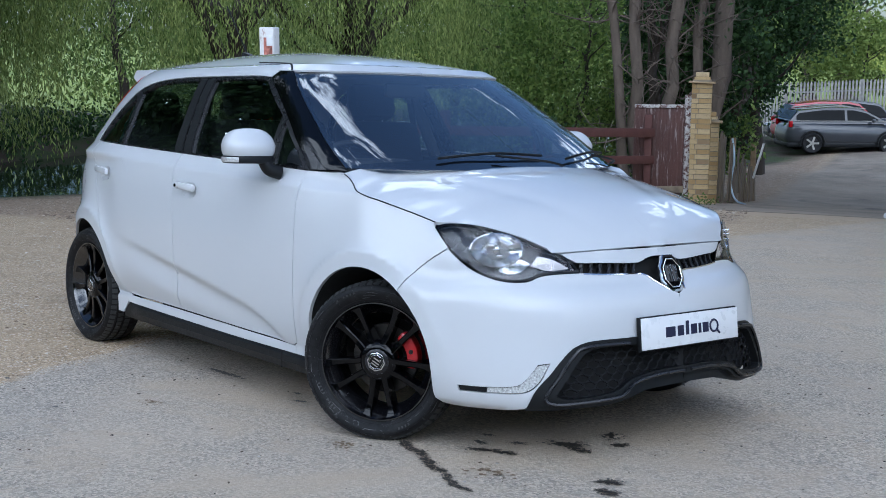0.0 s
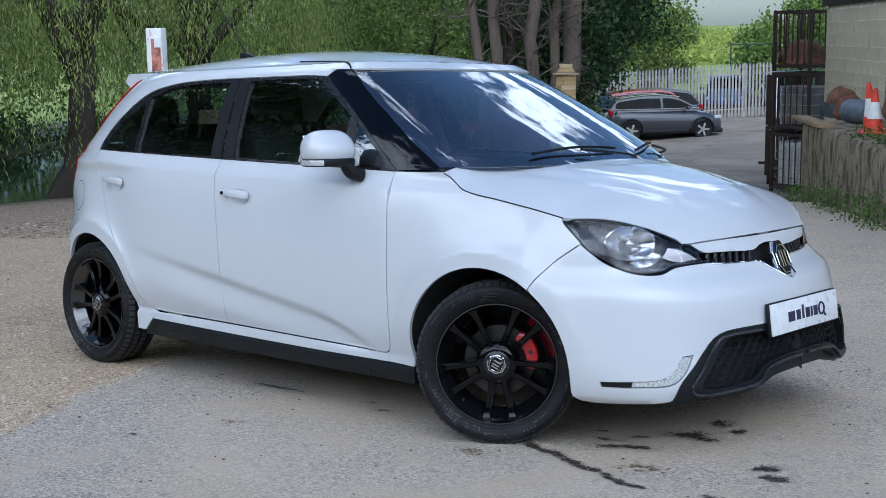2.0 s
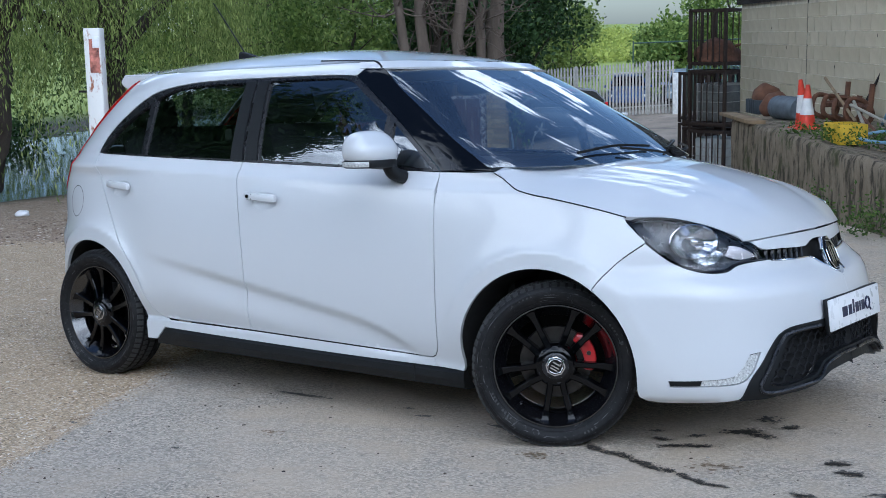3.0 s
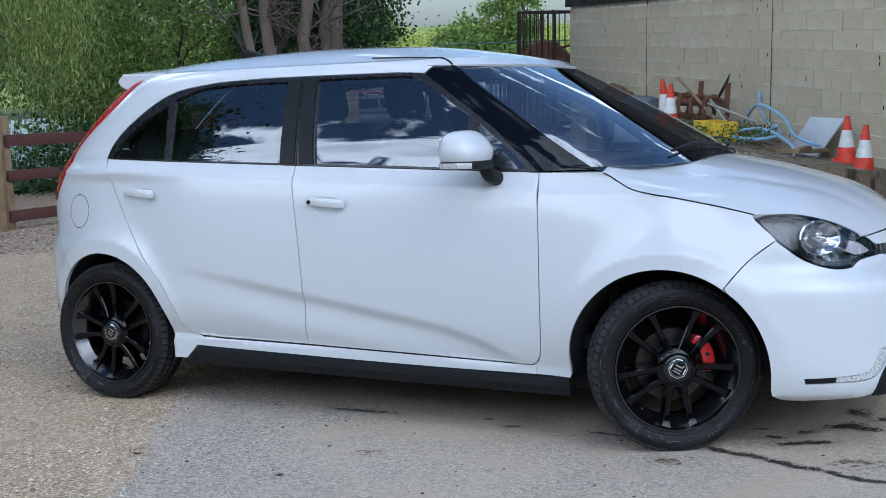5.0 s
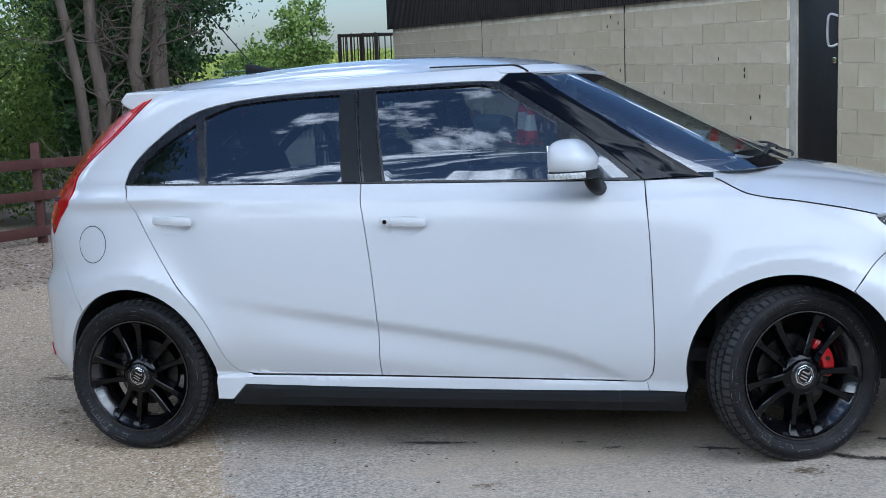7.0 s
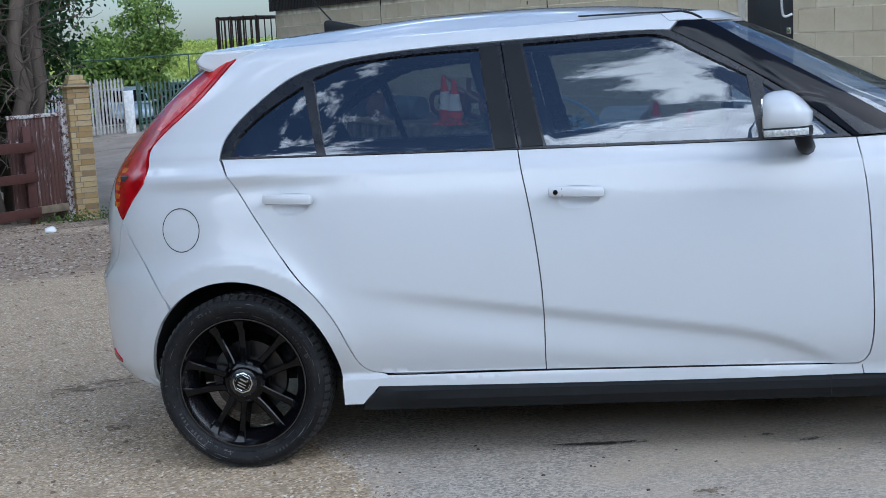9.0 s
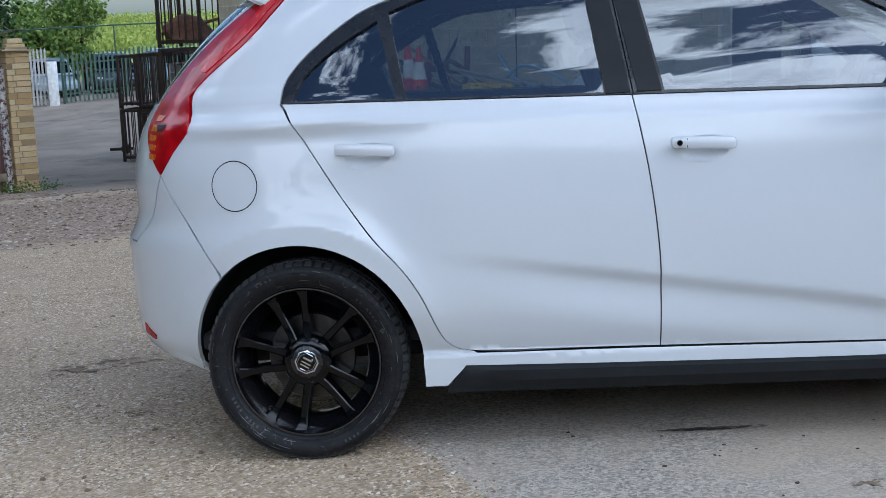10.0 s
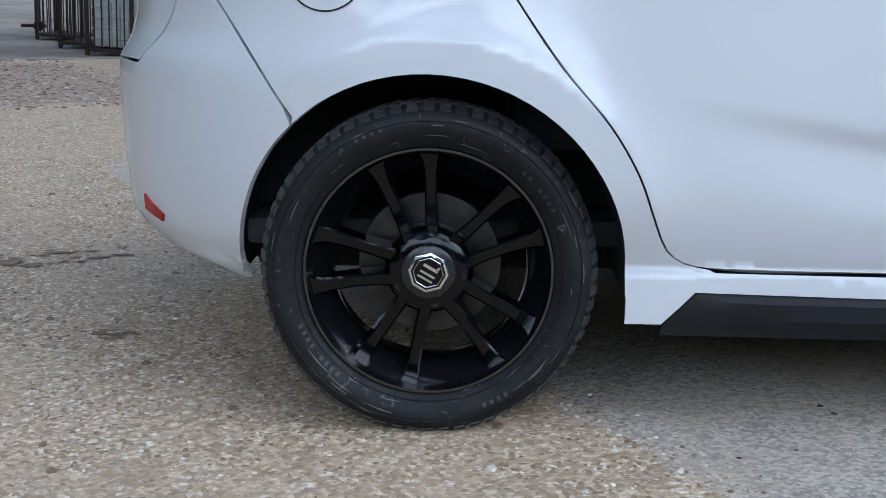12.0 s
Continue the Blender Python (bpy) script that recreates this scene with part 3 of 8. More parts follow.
# sills
panels("sill", WHITE, car, inset(xz(smooth_line([(0.74, 0.238), (0.735, 0.270), (0.25, 0.281), (-0.241, 0.291), (-0.50, 0.295), (-0.80, 0.299), (-0.83, 0.262), (-0.3, 0.250), (0.3, 0.240)], corner=30)), 0.001), skin(False, -0.001), h=0.018)
for side in (-1, 1):
    bm = bmesh.new()
    rows = []
    for i in range(33):
        t = i / 32
        row = []
        for out_y, z0, z1 in ((-0.012, 0.238, 0.266), (0.004, 0.237, 0.265), (0.010, 0.228, 0.254), (0.019, 0.222, 0.246), (0.021, 0.198, 0.217), (0.014, 0.186, 0.201), (0.006, 0.166, 0.183), (-0.03, 0.155, 0.174), (-0.07, 0.155, 0.174)):
            z = z0 + (z1 - z0) * t
            x = 0.862 + (-0.768 - min(0.085, max(0.0, 0.282 - z)) - 0.862) * t
            fade = (1 - 0.7 * step(0.80, 0.862, x)) * (1 - 0.75 * step(-0.66, -0.78, x)) if out_y > 0 else 1.0
            row.append(bm.verts.new((x, side * (half_width(max(-0.80, min(0.78, x)), 0.262) - 0.012 + out_y * fade), z)))
        rows.append(row)
    for a, b in zip(rows, rows[1:]):
        for k in range(8):
            bm.faces.new((a[k], a[k + 1], b[k + 1], b[k]))
    bm.faces.new(rows[0])
    bm.faces.new(rows[-1])
    bmesh.ops.recalc_face_normals(bm, faces=bm.faces)
    trim = part("sill_trim", bm, TRIM, car, "black plastic sill trim", sharp=24)
    part("sill_seam", boxed((0.003, 0.004, 0.07), Matrix.Translation((0.64, side * (half_width(0.64, 0.262) + 0.008), 0.205))), DARK, trim)

# window frames, glass and pillars
glass_front = xz(smooth_line([(-0.196, 1.010), (0.463, 0.987), (0.441, 1.184), (0.30, 1.266), (0.185, 1.331), (0.02, 1.341), (-0.262, 1.341)], corner=35), True)
glass_corner = xz(smooth_line([(0.502, 0.986), (0.702, 0.981), (0.605, 1.065), (0.487, 1.155)], corner=35), True)
glass_rear = xz(smooth_line([(-0.918, 1.031), (-0.362, 1.014), (-0.408, 1.338), (-0.62, 1.338), (-0.78, 1.330), (-0.86, 1.322), (-0.97, 1.284)], corner=35), True)
glass_quarter = xz(smooth_line([(-1.258, 1.045), (-0.946, 1.034), (-1.003, 1.262), (-1.12, 1.195), (-1.225, 1.110)], corner=35), True)
front_frame_line = xz(smooth_line([(-0.282, BELT(-0.28)), (0.25, BELT(0.25)), (0.747, BELT(0.747)), (0.68, 1.026), (0.575, 1.111), (0.45, 1.200), (0.33, 1.277), (0.215, 1.345), (0.10, 1.352), (-0.10, 1.354), (-0.335, 1.355)], corner=35), True)
rear_frame_line = xz(smooth_line([(-1.29, BELT(-1.29)), (-0.80, BELT(-0.80)), (-0.282, BELT(-0.28)), (-0.335, 1.355), (-0.60, 1.353), (-0.85, 1.338), (-1.03, 1.30), (-1.19, 1.195), (-1.275, 1.105)], corner=35), True)
panels("window_frame", SATIN, front_doors, inset(front_frame_line, GAP), skin(True, -0.002), holes=[glass_front, glass_corner], h=0.03, thick=0.02)
panels("window_frame", SATIN, rear_doors, inset(rear_frame_line, GAP), skin(True, -0.002), holes=[glass_rear, glass_quarter], h=0.03, thick=0.02)
for name, line, owner in (("window_pane", glass_front, front_doors), ("corner_pane", glass_corner, front_doors), ("window_pane", glass_rear, rear_doors), ("quarter_pane", glass_quarter, rear_doors)):
    for ob in panels(name, PANE, owner, inset(line, -0.004), skin(True, -0.010), h=0.05, thick=0.004):
        ob.visible_shadow = False
# satin strips down each side of the pillars between the doors
for x0, x1, x2, x3, owner in ((-0.405, -0.344, -0.290, -0.358, rear_doors), (-0.330, -0.270, -0.204, -0.270, front_doors)):
    strip = xz(smooth_line([(x0, 1.340), (x1, 1.340), (x2, 1.010), (x3, 1.010)], corner=20), True)
    panels("pillar_cover", TRIM, owner, strip, skin(True, 0.003), h=0.05, thick=0.006)

# black pillars beside the windscreen
apillar = xz(smooth_line([(0.749, BELT(0.749)), (0.90, 0.972), (0.955, 0.968), (0.925, 0.985), (0.80, 1.065), (0.635, 1.173), (0.44, 1.297), (0.345, 1.362), (0.27, 1.398), (0.235, 1.365), (0.215, 1.345), (0.33, 1.277), (0.45, 1.200), (0.575, 1.111), (0.68, 1.026)], corner=35), True)
panels("windscreen_pillar", GLOSS_BLACK, car, inset(apillar, GAP), skin(True, 0.001), h=0.03)
panels("pillar_end_trim", SATIN, car, xz(smooth_line([(0.765, 0.972), (0.845, 0.972), (0.775, 1.012), (0.70, 1.062), (0.672, 1.066), (0.725, 1.012)], corner=40), True), skin(True, 0.004), h=0.03, thick=0.004)

# windscreen: a black border and the pane
centre = lambda z, up: (p_of_s(0.9999, up), z)
screen_line = xz([(0.925, 0.985), (0.80, 1.065), (0.635, 1.173), (0.44, 1.297), (0.345, 1.362)], True) + [p for p in xz([(0.30, 1.397)], True)] + yz([(-0.42, 1.398), (-0.25, 1.399)], True) + [centre(1.399, True), centre(0.985, True)] + yz([(-0.35, 0.985), (-0.60, 0.985)], True)
screen_line = smooth_line(screen_line, corner=40)
screen_hole = xz([(0.935, 0.999), (0.812, 1.070), (0.647, 1.177), (0.453, 1.299), (0.375, 1.356)], True) + yz([(-0.46, 1.372), (-0.25, 1.374)], True) + [centre(1.374, True), centre(1.03, True)] + yz([(-0.35, 1.028), (-0.60, 1.015)], True)
screen_hole = smooth_line(screen_hole, corner=40)
windscreen = part("windscreen", panel_mesh("windscreen", screen_line, skin(True, -0.004), both=True, h=0.05, thick=0.004), SCREEN, car, "tinted windscreen glass")
windscreen.visible_shadow = False
part("windscreen_border", panel_mesh("windscreen_border", screen_line, skin(True, -0.009), holes=[screen_hole], both=True, h=0.05, thick=0.0), GLOSS_BLACK, windscreen)

# roof
def roof_skin(x, y):
    return Vector((x, y, roof_z(x, y)))


def plan_line(z, x0, x1, n, upper=True, y_in=0.0):
    res = []
    for i in range(n + 1):
        x = x0 + (x1 - x0) * i / n
        res.append((x, plan(at_x(x, z, upper), z, upper)[1] + y_in))
    return res


roof_half = plan_line(1.40, -1.34, 0.27, 34) + [(plan(s_of_p(p, True), 1.40, True)[0], plan(s_of_p(p, True), 1.40, True)[1]) for p in np.linspace(p_of_s(at_x(0.29, 1.40, True), True), p_of_s(0.9999, True), 16)] + [(0.1, -0.0001), (-0.4, -0.0001), (-0.9, -0.0001), (-1.34, -0.0001)]
rd = []
for a, b in zip(roof_half, roof_half[1:] + roof_half[:1]):
    k = max(1, round(math.dist(a, b) / 0.05))
    rd += [(a[0] + (b[0] - a[0]) * i / k, a[1] + (b[1] - a[1]) * i / k) for i in range(k)]
roof = part("roof", panel_mesh("roof", rd, roof_skin, both=True, h=0.045, thick=0.0), WHITE, car)
for side in (-1, 1):
    seam = [skin(True, 0.004)(*q) for q in xz([(0.318, 1.372), (0.292, 1.388), (0.262, 1.3985)], True)]
    seam = [(v.x, side * -v.y, v.z) for v in seam] + [(x, side * y, roof_z(x, y) + 0.0008) for x, y in ((0.20, 0.520), (0.12, 0.505), (0.03, 0.496), (-0.08, 0.490))]
    part("roof_seam", pipe(seam, 0.0042), DARK, roof)

header = smooth_line(xz([(0.19, 1.3985), (0.215, 1.3745), (0.28, 1.3715), (0.345, 1.3705)], True) + yz([(-0.42, 1.371), (-0.25, 1.3725)], True) + [centre(1.373, True), centre(1.3995, True)] + yz([(-0.25, 1.3995), (-0.42, 1.3995)], True) + xz([(0.27, 1.3995)], True), corner=40)
part("roof_front_edge", panel_mesh("roof_front_edge", header, skin(True, 0.003), both=True, h=0.03, thick=0.008), WHITE, roof)

# bonnet
def hood_skin(x, y):
    # two soft creases run back from the badge
    c = abs(abs(y) - (0.20 + 0.42 * (1.9 - x)))
    return Vector((x, y, hood_z(x, y) - 0.004 * math.exp(-(c / 0.05) ** 2) * (1 - step(1.72, 1.88, x)) * step(1.0, 1.25, x)))


hood_half = []
def hood_front(y):
    """How far forward the bonnet reaches: it ends just above the strip over the grille."""
    want = 0.7335 - 0.010 * min(1.0, abs(y) / 0.425) ** 2
    lo, hi = 1.55, 1.90
    for _ in range(30):
        mid = 0.5 * (lo + hi)
        if hood_z(mid, y) > want:
            lo = mid
        else:
            hi = mid
    return lo


for i in range(27):
    x = 0.985 + (1.80 - 0.985) * i / 26
    hood_half.append((x, -edge_y(x) + 0.002))
y_end = edge_y(1.80) - 0.012
for i in range(0, 15):
    y = -y_end * (1 - i / 14)
    hood_half.append((hood_front(y), y - 0.0001))
hood_half += [(1.70, -0.0001), (1.5, -0.0001), (1.3, -0.0001), (1.185, -0.0001)]
hood_half += [(1.185 - 0.55 * y * y, y) for y in (-0.12, -0.24, -0.36, -0.46, -0.55, -0.62)]
hd = []
for a, b in zip(hood_half, hood_half[1:] + hood_half[:1]):
    k = max(1, round(math.dist(a, b) / 0.04))
    hd += [(a[0] + (b[0] - a[0]) * i / k, a[1] + (b[1] - a[1]) * i / k) for i in range(k)]
for side in (-1, 1):
    part("bonnet_seam", pipe([(x, side * (edge_y(x) + 0.0015), EDGE(x) + 0.0002) for x in (0.99, 1.02, 1.05, 1.10, 1.17, 1.24, 1.33, 1.42, 1.51)], 0.0024, 5), DARK, car)
part("bonnet", panel_mesh("bonnet", hd, hood_skin, both=True, h=0.035, thick=0.012), WHITE, car)

# cowl under the windscreen, wipers
cowl = bmesh.new()
rows = []
for j in range(6):
    t = j / 5
    row = []
    for i in range(25):
        y = -0.72 + 1.44 * i / 24
        xa, xb = 1.215 - 0.50 * y * y, 0.99 - 0.10 * y * y
        x = xa + (xb - xa) * t
        row.append(cowl.verts.new((x - 0.0, y, 0.935 + 0.045 * (1 - (y / 0.75) ** 2) - 0.03 * math.sin(t * math.pi))))
    rows.append(row)
for a, b in zip(rows, rows[1:]):
    for i in range(24):
        cowl.faces.new((a[i], a[i + 1], b[i + 1], b[i]))
part("scuttle_panel", cowl, TRIM, car, "black plastic scuttle panel")


def screen_at(y, z, out):
    s = at_y(-abs(y), z, True)
    f = skin(True, out)
    v = f(p_of_s(s, True), z)
    return Vector((v.x, math.copysign(v.y, y), v.z))


for y0, y1, z0, z1 in ((-0.42, 0.10, 1.015, 1.045), (0.22, 0.62, 1.01, 1.05)):
    arm = [screen_at(y1 + 0.06, 0.985, 0.010), screen_at(y1 - 0.02, 0.992, 0.022), screen_at((y0 + y1) / 2, (z0 + z1) / 2 - 0.012, 0.020)]
    w = part("wiper", pipe(arm, 0.0055), TRIM, car)
    part("wiper_blade", pipe([screen_at(y0, z0, 0.012), screen_at((y0 + y1) / 2, (z0 + z1) / 2, 0.016), screen_at(y1, z1 - 0.02, 0.010)], 0.0055), TRIM, w)

# front bumper: the strip over the grille and the main skin
head_low = yz([(-0.364, 0.652), (-0.50, 0.645), (-0.56, 0.626), (-0.637, 0.631), (-0.70, 0.672), (-0.733, 0.735)])
strip_line = [centre(0.726, False)] + yz([(-0.15, 0.726), (-0.30, 0.724), (-0.425, 0.718), (-0.40, 0.700), (-0.375, 0.688), (-0.28, 0.684), (-0.11, 0.678), (-0.075, 0.690), (-0.04, 0.697)]) + [centre(0.698, False)]
part("grille_surround", panel_mesh("grille_surround", smooth_line(strip_line, corner=40), LOW, both=True, h=0.025), WHITE, car)
bump_line = [centre(0.572, False)] + yz([(-0.035, 0.585), (-0.068, 0.618), (-0.10, 0.640), (-0.29, 0.646)]) + head_low
bump_line = smooth_line(bump_line, closed=False, corner=45)
bump_line += xz(smooth_line([(1.578, 0.728), (1.50, 0.665), (1.43, 0.578)], closed=False))
bump_line += xz(smooth_line([*arc(1.225, 0.285, 0.352, 52, -6, 8), (1.575, 0.21), (1.60, 0.197)], closed=False, corner=70))
bump_line += smooth_line(xz([(1.64, 0.193), (1.75, 0.195)]) + yz([(-0.64, 0.200), (-0.612, 0.215), (-0.598, 0.262), (-0.55, 0.32), (-0.506, 0.368), (-0.47, 0.402), (-0.42, 0.422), (-0.25, 0.428)]) + [centre(0.428, False)], closed=False, corner=75)
drl_slot = smooth_line(yz([(-0.768, 0.274), (-0.712, 0.277), (-0.645, 0.287), (-0.615, 0.318), (-0.588, 0.357), (-0.551, 0.362), (-0.585, 0.300), (-0.628, 0.262), (-0.713, 0.254), (-0.768, 0.252)]), 0.02, corner=40)
bumper = part("front_bumper", panel_mesh("front_bumper", inset(bump_line, 0.0015), LOW, holes=[drl_slot], both=True, h=0.03), WHITE, car)
panels("daytime_light", LED, car, inset(smooth_line(yz([(-0.712, 0.275), (-0.645, 0.286), (-0.615, 0.318), (-0.588, 0.355), (-0.553, 0.360), (-0.587, 0.300), (-0.629, 0.264), (-0.712, 0.256)]), 0.02, corner=40), 0.001), skin(False, -0.006), h=0.02, thick=0.02, label="clear daytime running light")
panels("light_blank", TRIM, car, inset(smooth_line(yz([(-0.768, 0.272), (-0.712, 0.275), (-0.712, 0.256), (-0.768, 0.254)]), 0.02, corner=40), 0.001), skin(False, -0.005), h=0.03, thick=0.02)

# upper grille with its slats, the chrome strip and the badge
band = [centre(0.70, False)] + yz([(-0.11, 0.682), (-0.28, 0.688), (-0.38, 0.692), (-0.362, 0.648), (-0.29, 0.644), (-0.10, 0.636), (-0.068, 0.612)]) + [centre(0.565, False)]
grille = part("grille", panel_mesh("grille", smooth_line(band, corner=35), skin(False, -0.035), both=True, h=0.03, thick=0.0), DARK, car, "slim black slatted grille")
for i in range(7):
    y = -0.118 - 0.038 * i
    for side in (1, -1):
        f = skin(False, -0.018)
        a, b = yz([(y, 0.685)])[0], yz([(y - 0.016, 0.643)])[0]
        pts = [f(*a), f(a[0] + (b[0] - a[0]) * 0.5 + 0.003, 0.665), f(*b)]
        part("grille_slat", pipe([(v.x, side * v.y, v.z) for v in pts], 0.0085, 6), SATIN, grille)
for side in (1, -1):
    f = skin(False, 0.001)
    pts = [f(*q) for q in yz([(-0.355, 0.6475), (-0.29, 0.6435), (-0.2, 0.640), (-0.105, 0.636), (-0.072, 0.612), (-0.04, 0.583)])]
    part("chrome_strip", pipe([(v.x, side * v.y, v.z) for v in pts], 0.004, 6), CHROME, grille)


def badge_mark(m, r, parent, depth=0.008):
    """An eight-sided chrome badge with plain raised bars."""
    ring = [(r * math.cos(radians(22.5 + 45 * i)), r * math.sin(radians(22.5 + 45 * i))) for i in range(8)]
    b = part("badge", prism(ring, depth, m, 0.0012), CHROME, parent, "octagonal chrome badge")
    face = [(x * 0.86, y * 0.86) for x, y in ring]
    part("badge_face", prism(face, depth, m @ Matrix.Translation((0, 0, 0.0015))), GLOSS_BLACK, b)
    bm = bmesh.new()
    inner = [(x * 0.74, y * 0.74) for x, y in ring]
    for i in range(8):
        p, q = Vector((*inner[i], depth * 0.75)), Vector((*inner[(i + 1) % 8], depth * 0.75))
        tube(bm, m @ p, m @ q, r * 0.03, n=5)
    for x, w in ((-0.34, 0.11), (-0.08, 0.11), (0.26, 0.15)):
        box(bm, (r * w, r * 0.80, depth * 0.4), m @ Matrix.Translation((x * r, 0, depth * 0.75)))
    box(bm, (r * 0.3, r * 0.12, depth * 0.4), m @ Matrix.Translation((0.34 * r, -0.34 * r, depth * 0.75)))
    part("badge_emblem", bm, CHROME, b, smooth=False)
    return b


badge_mark(Matrix.Translation((1.945, 0.012, 0.634)) @ pose(0, 0, 0, 90, 0, 90) @ pose(0, 0, 0, -22, 0, 0) @ Matrix.Diagonal((0.94, 1.12, 1, 1)), 0.068, grille, 0.016)

# number plate with a plain mark instead of writing
plate = part("number_plate", prism([(-0.26, -0.0555), (0.26, -0.0555), (0.26, 0.0555), (-0.26, 0.0555)], 0.008, Matrix.Translation((2.035, 0.03, 0.445)) @ pose(0, 0, 0, 90, 0, 90) @ pose(0, 0, 0, -6, 0, 0), 0.002), PLATE_WHITE, car, "white plate with a dark blue mark")
PM = Matrix.Translation((2.035, 0.03, 0.445)) @ pose(0, 0, 0, 90, 0, 90) @ pose(0, 0, 0, -6, 0, 0)
part("plate_backing", prism([(-0.268, -0.060), (0.262, -0.060), (0.262, 0.060), (-0.268, 0.060)], 0.012, PM @ Matrix.Translation((0, 0, -0.009)), 0.002), TRIM, plate)
mark = bmesh.new()
for x, w, h1 in ((-0.114, 0.050, 0.016), (-0.060, 0.032, 0.016), (-0.024, 0.016, 0.030), (0.012, 0.032, 0.016), (0.044, 0.014, 0.016), (0.076, 0.032, 0.016)):
    box(mark, (w, h1 + 0.02, 0.002), PM @ Matrix.Translation((x, (h1 - 0.02) / 2, 0.0045)))
ringpts = [PM @ Vector((0.122 + 0.021 * math.cos(a), 0.0 + 0.021 * math.sin(a), 0.005)) for a in np.linspace(0, 2 * math.pi, 13)[:-1]]
part("plate_mark", mark, PLATE_INK, plate, smooth=False)
part("plate_mark", pipe(ringpts, 0.0042, 5, True), PLATE_INK, plate)
part("plate_mark", pipe([PM @ Vector((0.137, -0.015, 0.005)), PM @ Vector((0.152, -0.030, 0.005))], 0.0042, 5), PLATE_INK, plate)

# lower grille: moulded surround, honeycomb, lip
surround = [centre(0.440, False)] + yz([(-0.25, 0.436), (-0.42, 0.430), (-0.475, 0.41), (-0.514, 0.374), (-0.56, 0.32), (-0.606, 0.262), (-0.62, 0.205), (-0.55, 0.205), (-0.48, 0.214), (-0.33, 0.226), (-0.275, 0.246), (-0.235, 0.272), (-0.15, 0.285)]) + [centre(0.287, False)]
mesh_hole = [centre(0.412, False)] + yz([(-0.25, 0.410), (-0.405, 0.404), (-0.445, 0.385), (-0.50, 0.315), (-0.545, 0.252), (-0.51, 0.240), (-0.40, 0.248), (-0.325, 0.262), (-0.27, 0.292), (-0.15, 0.312)]) + [centre(0.314, False)]
surround_line, hole_line = smooth_line(surround, corner=50), smooth_line(mesh_hole, corner=50)
lower = part("lower_grille", panel_mesh("lower_grille", surround_line, skin(False, 0.006), holes=[inset(hole_line, 0.0)], both=True, h=0.025, thick=0.03), TRIM, car, "black honeycomb lower grille")
part("grille_back", panel_mesh("grille_back", inset(hole_line, -0.02), skin(False, -0.055), both=True, h=0.05, thick=0.0), DARK, lower)
for side in (1, -1):
    f = skin(False, 0.012)
    pts = [f(*q) for q in yz([(-0.02, 0.300), (-0.15, 0.298), (-0.255, 0.281), (-0.305, 0.250), (-0.36, 0.236), (-0.53, 0.226), (-0.575, 0.245), (-0.53, 0.318), (-0.478, 0.386), (-0.43, 0.412), (-0.27, 0.418)])]
    part("grille_rim", pipe([(v.x, side * v.y, v.z) for v in pts], 0.0065, 6), SATIN, lower)
comb = bmesh.new()
hole_np = hole_line
cells_y = np.arange(-0.56, 0.001, 0.046)
fcomb = skin(False, -0.02)
bars = set()
for j in range(9):
    z0 = 0.235 + 0.0235 * j
    for i, y0 in enumerate(cells_y):
        yc = y0 + (0.023 if j % 2 else 0.0)
        hexa = [(yc + 0.0245 * math.cos(radians(a)) * 1.05, z0 + 0.0155 * math.sin(radians(a))) for a in (0, 60, 120, 180, 240, 300)]
        for k in range(6):
            a, b = hexa[k], hexa[(k + 1) % 6]
            if a[0] > 0.0 or b[0] > 0.0 or min(a[0], b[0]) < -0.60:
                continue
            key = tuple(sorted(((round(a[0] / 0.006), round(a[1] / 0.006)), (round(b[0] / 0.006), round(b[1] / 0.006)))))
            if key in bars:
                continue
            bars.add(key)
            qa, qb = yz([a])[0], yz([b])[0]
            m = within(hole_np, np.array([(qa[0] + qb[0]) / 2]), np.array([(a[1] + b[1]) / 2]))
            if m[0]:
                va, vb = fcomb(*qa), fcomb(*qb)
                tube(comb, va, vb, 0.0030, n=4)
                tube(comb, (va.x, -va.y, va.z), (vb.x, -vb.y, vb.z), 0.0030, n=4)
part("honeycomb", comb, plain("grille_plastic", (0.006, 0.006, 0.007), 0.6, spec=0.2), lower, smooth=False)
valance = smooth_line([centre(0.287, False)] + yz([(-0.15, 0.285), (-0.235, 0.272), (-0.275, 0.246), (-0.33, 0.226), (-0.48, 0.214), (-0.62, 0.205), (-0.64, 0.192), (-0.55, 0.190), (-0.36, 0.205), (-0.27, 0.228), (-0.20, 0.250)]) + [centre(0.258, False)], corner=50)
part("bumper_lip", panel_mesh("bumper_lip", valance, skin(False, -0.012), both=True, h=0.03, thick=0.03), TRIM, car)

# headlights: dark bowl, reflectors, clear cover
head_line = smooth_line(xz([(1.512, 0.803)]) + yz([(-0.712, 0.817), (-0.64, 0.812), (-0.541, 0.775), (-0.458, 0.728), (-0.415, 0.712), (-0.385, 0.685), (-0.364, 0.653), (-0.50, 0.646), (-0.56, 0.627), (-0.637, 0.632), (-0.70, 0.672), (-0.733, 0.735)]), 0.02, corner=55)
SMOKE = plain("smoked_chrome", (0.55, 0.56, 0.58), 0.06, metal=1.0, vary=0.5, scale=40)
bowl_mat = plain("headlight_bowl", (0.010, 0.011, 0.013), 0.3, vary=0.5, scale=25, coat=0.2)
heads = panels("headlight", bowl_mat, car, inset(head_line, 0.003), skin(False, -0.035), h=0.03, thick=-0.03, label="clear headlight with chrome reflectors")
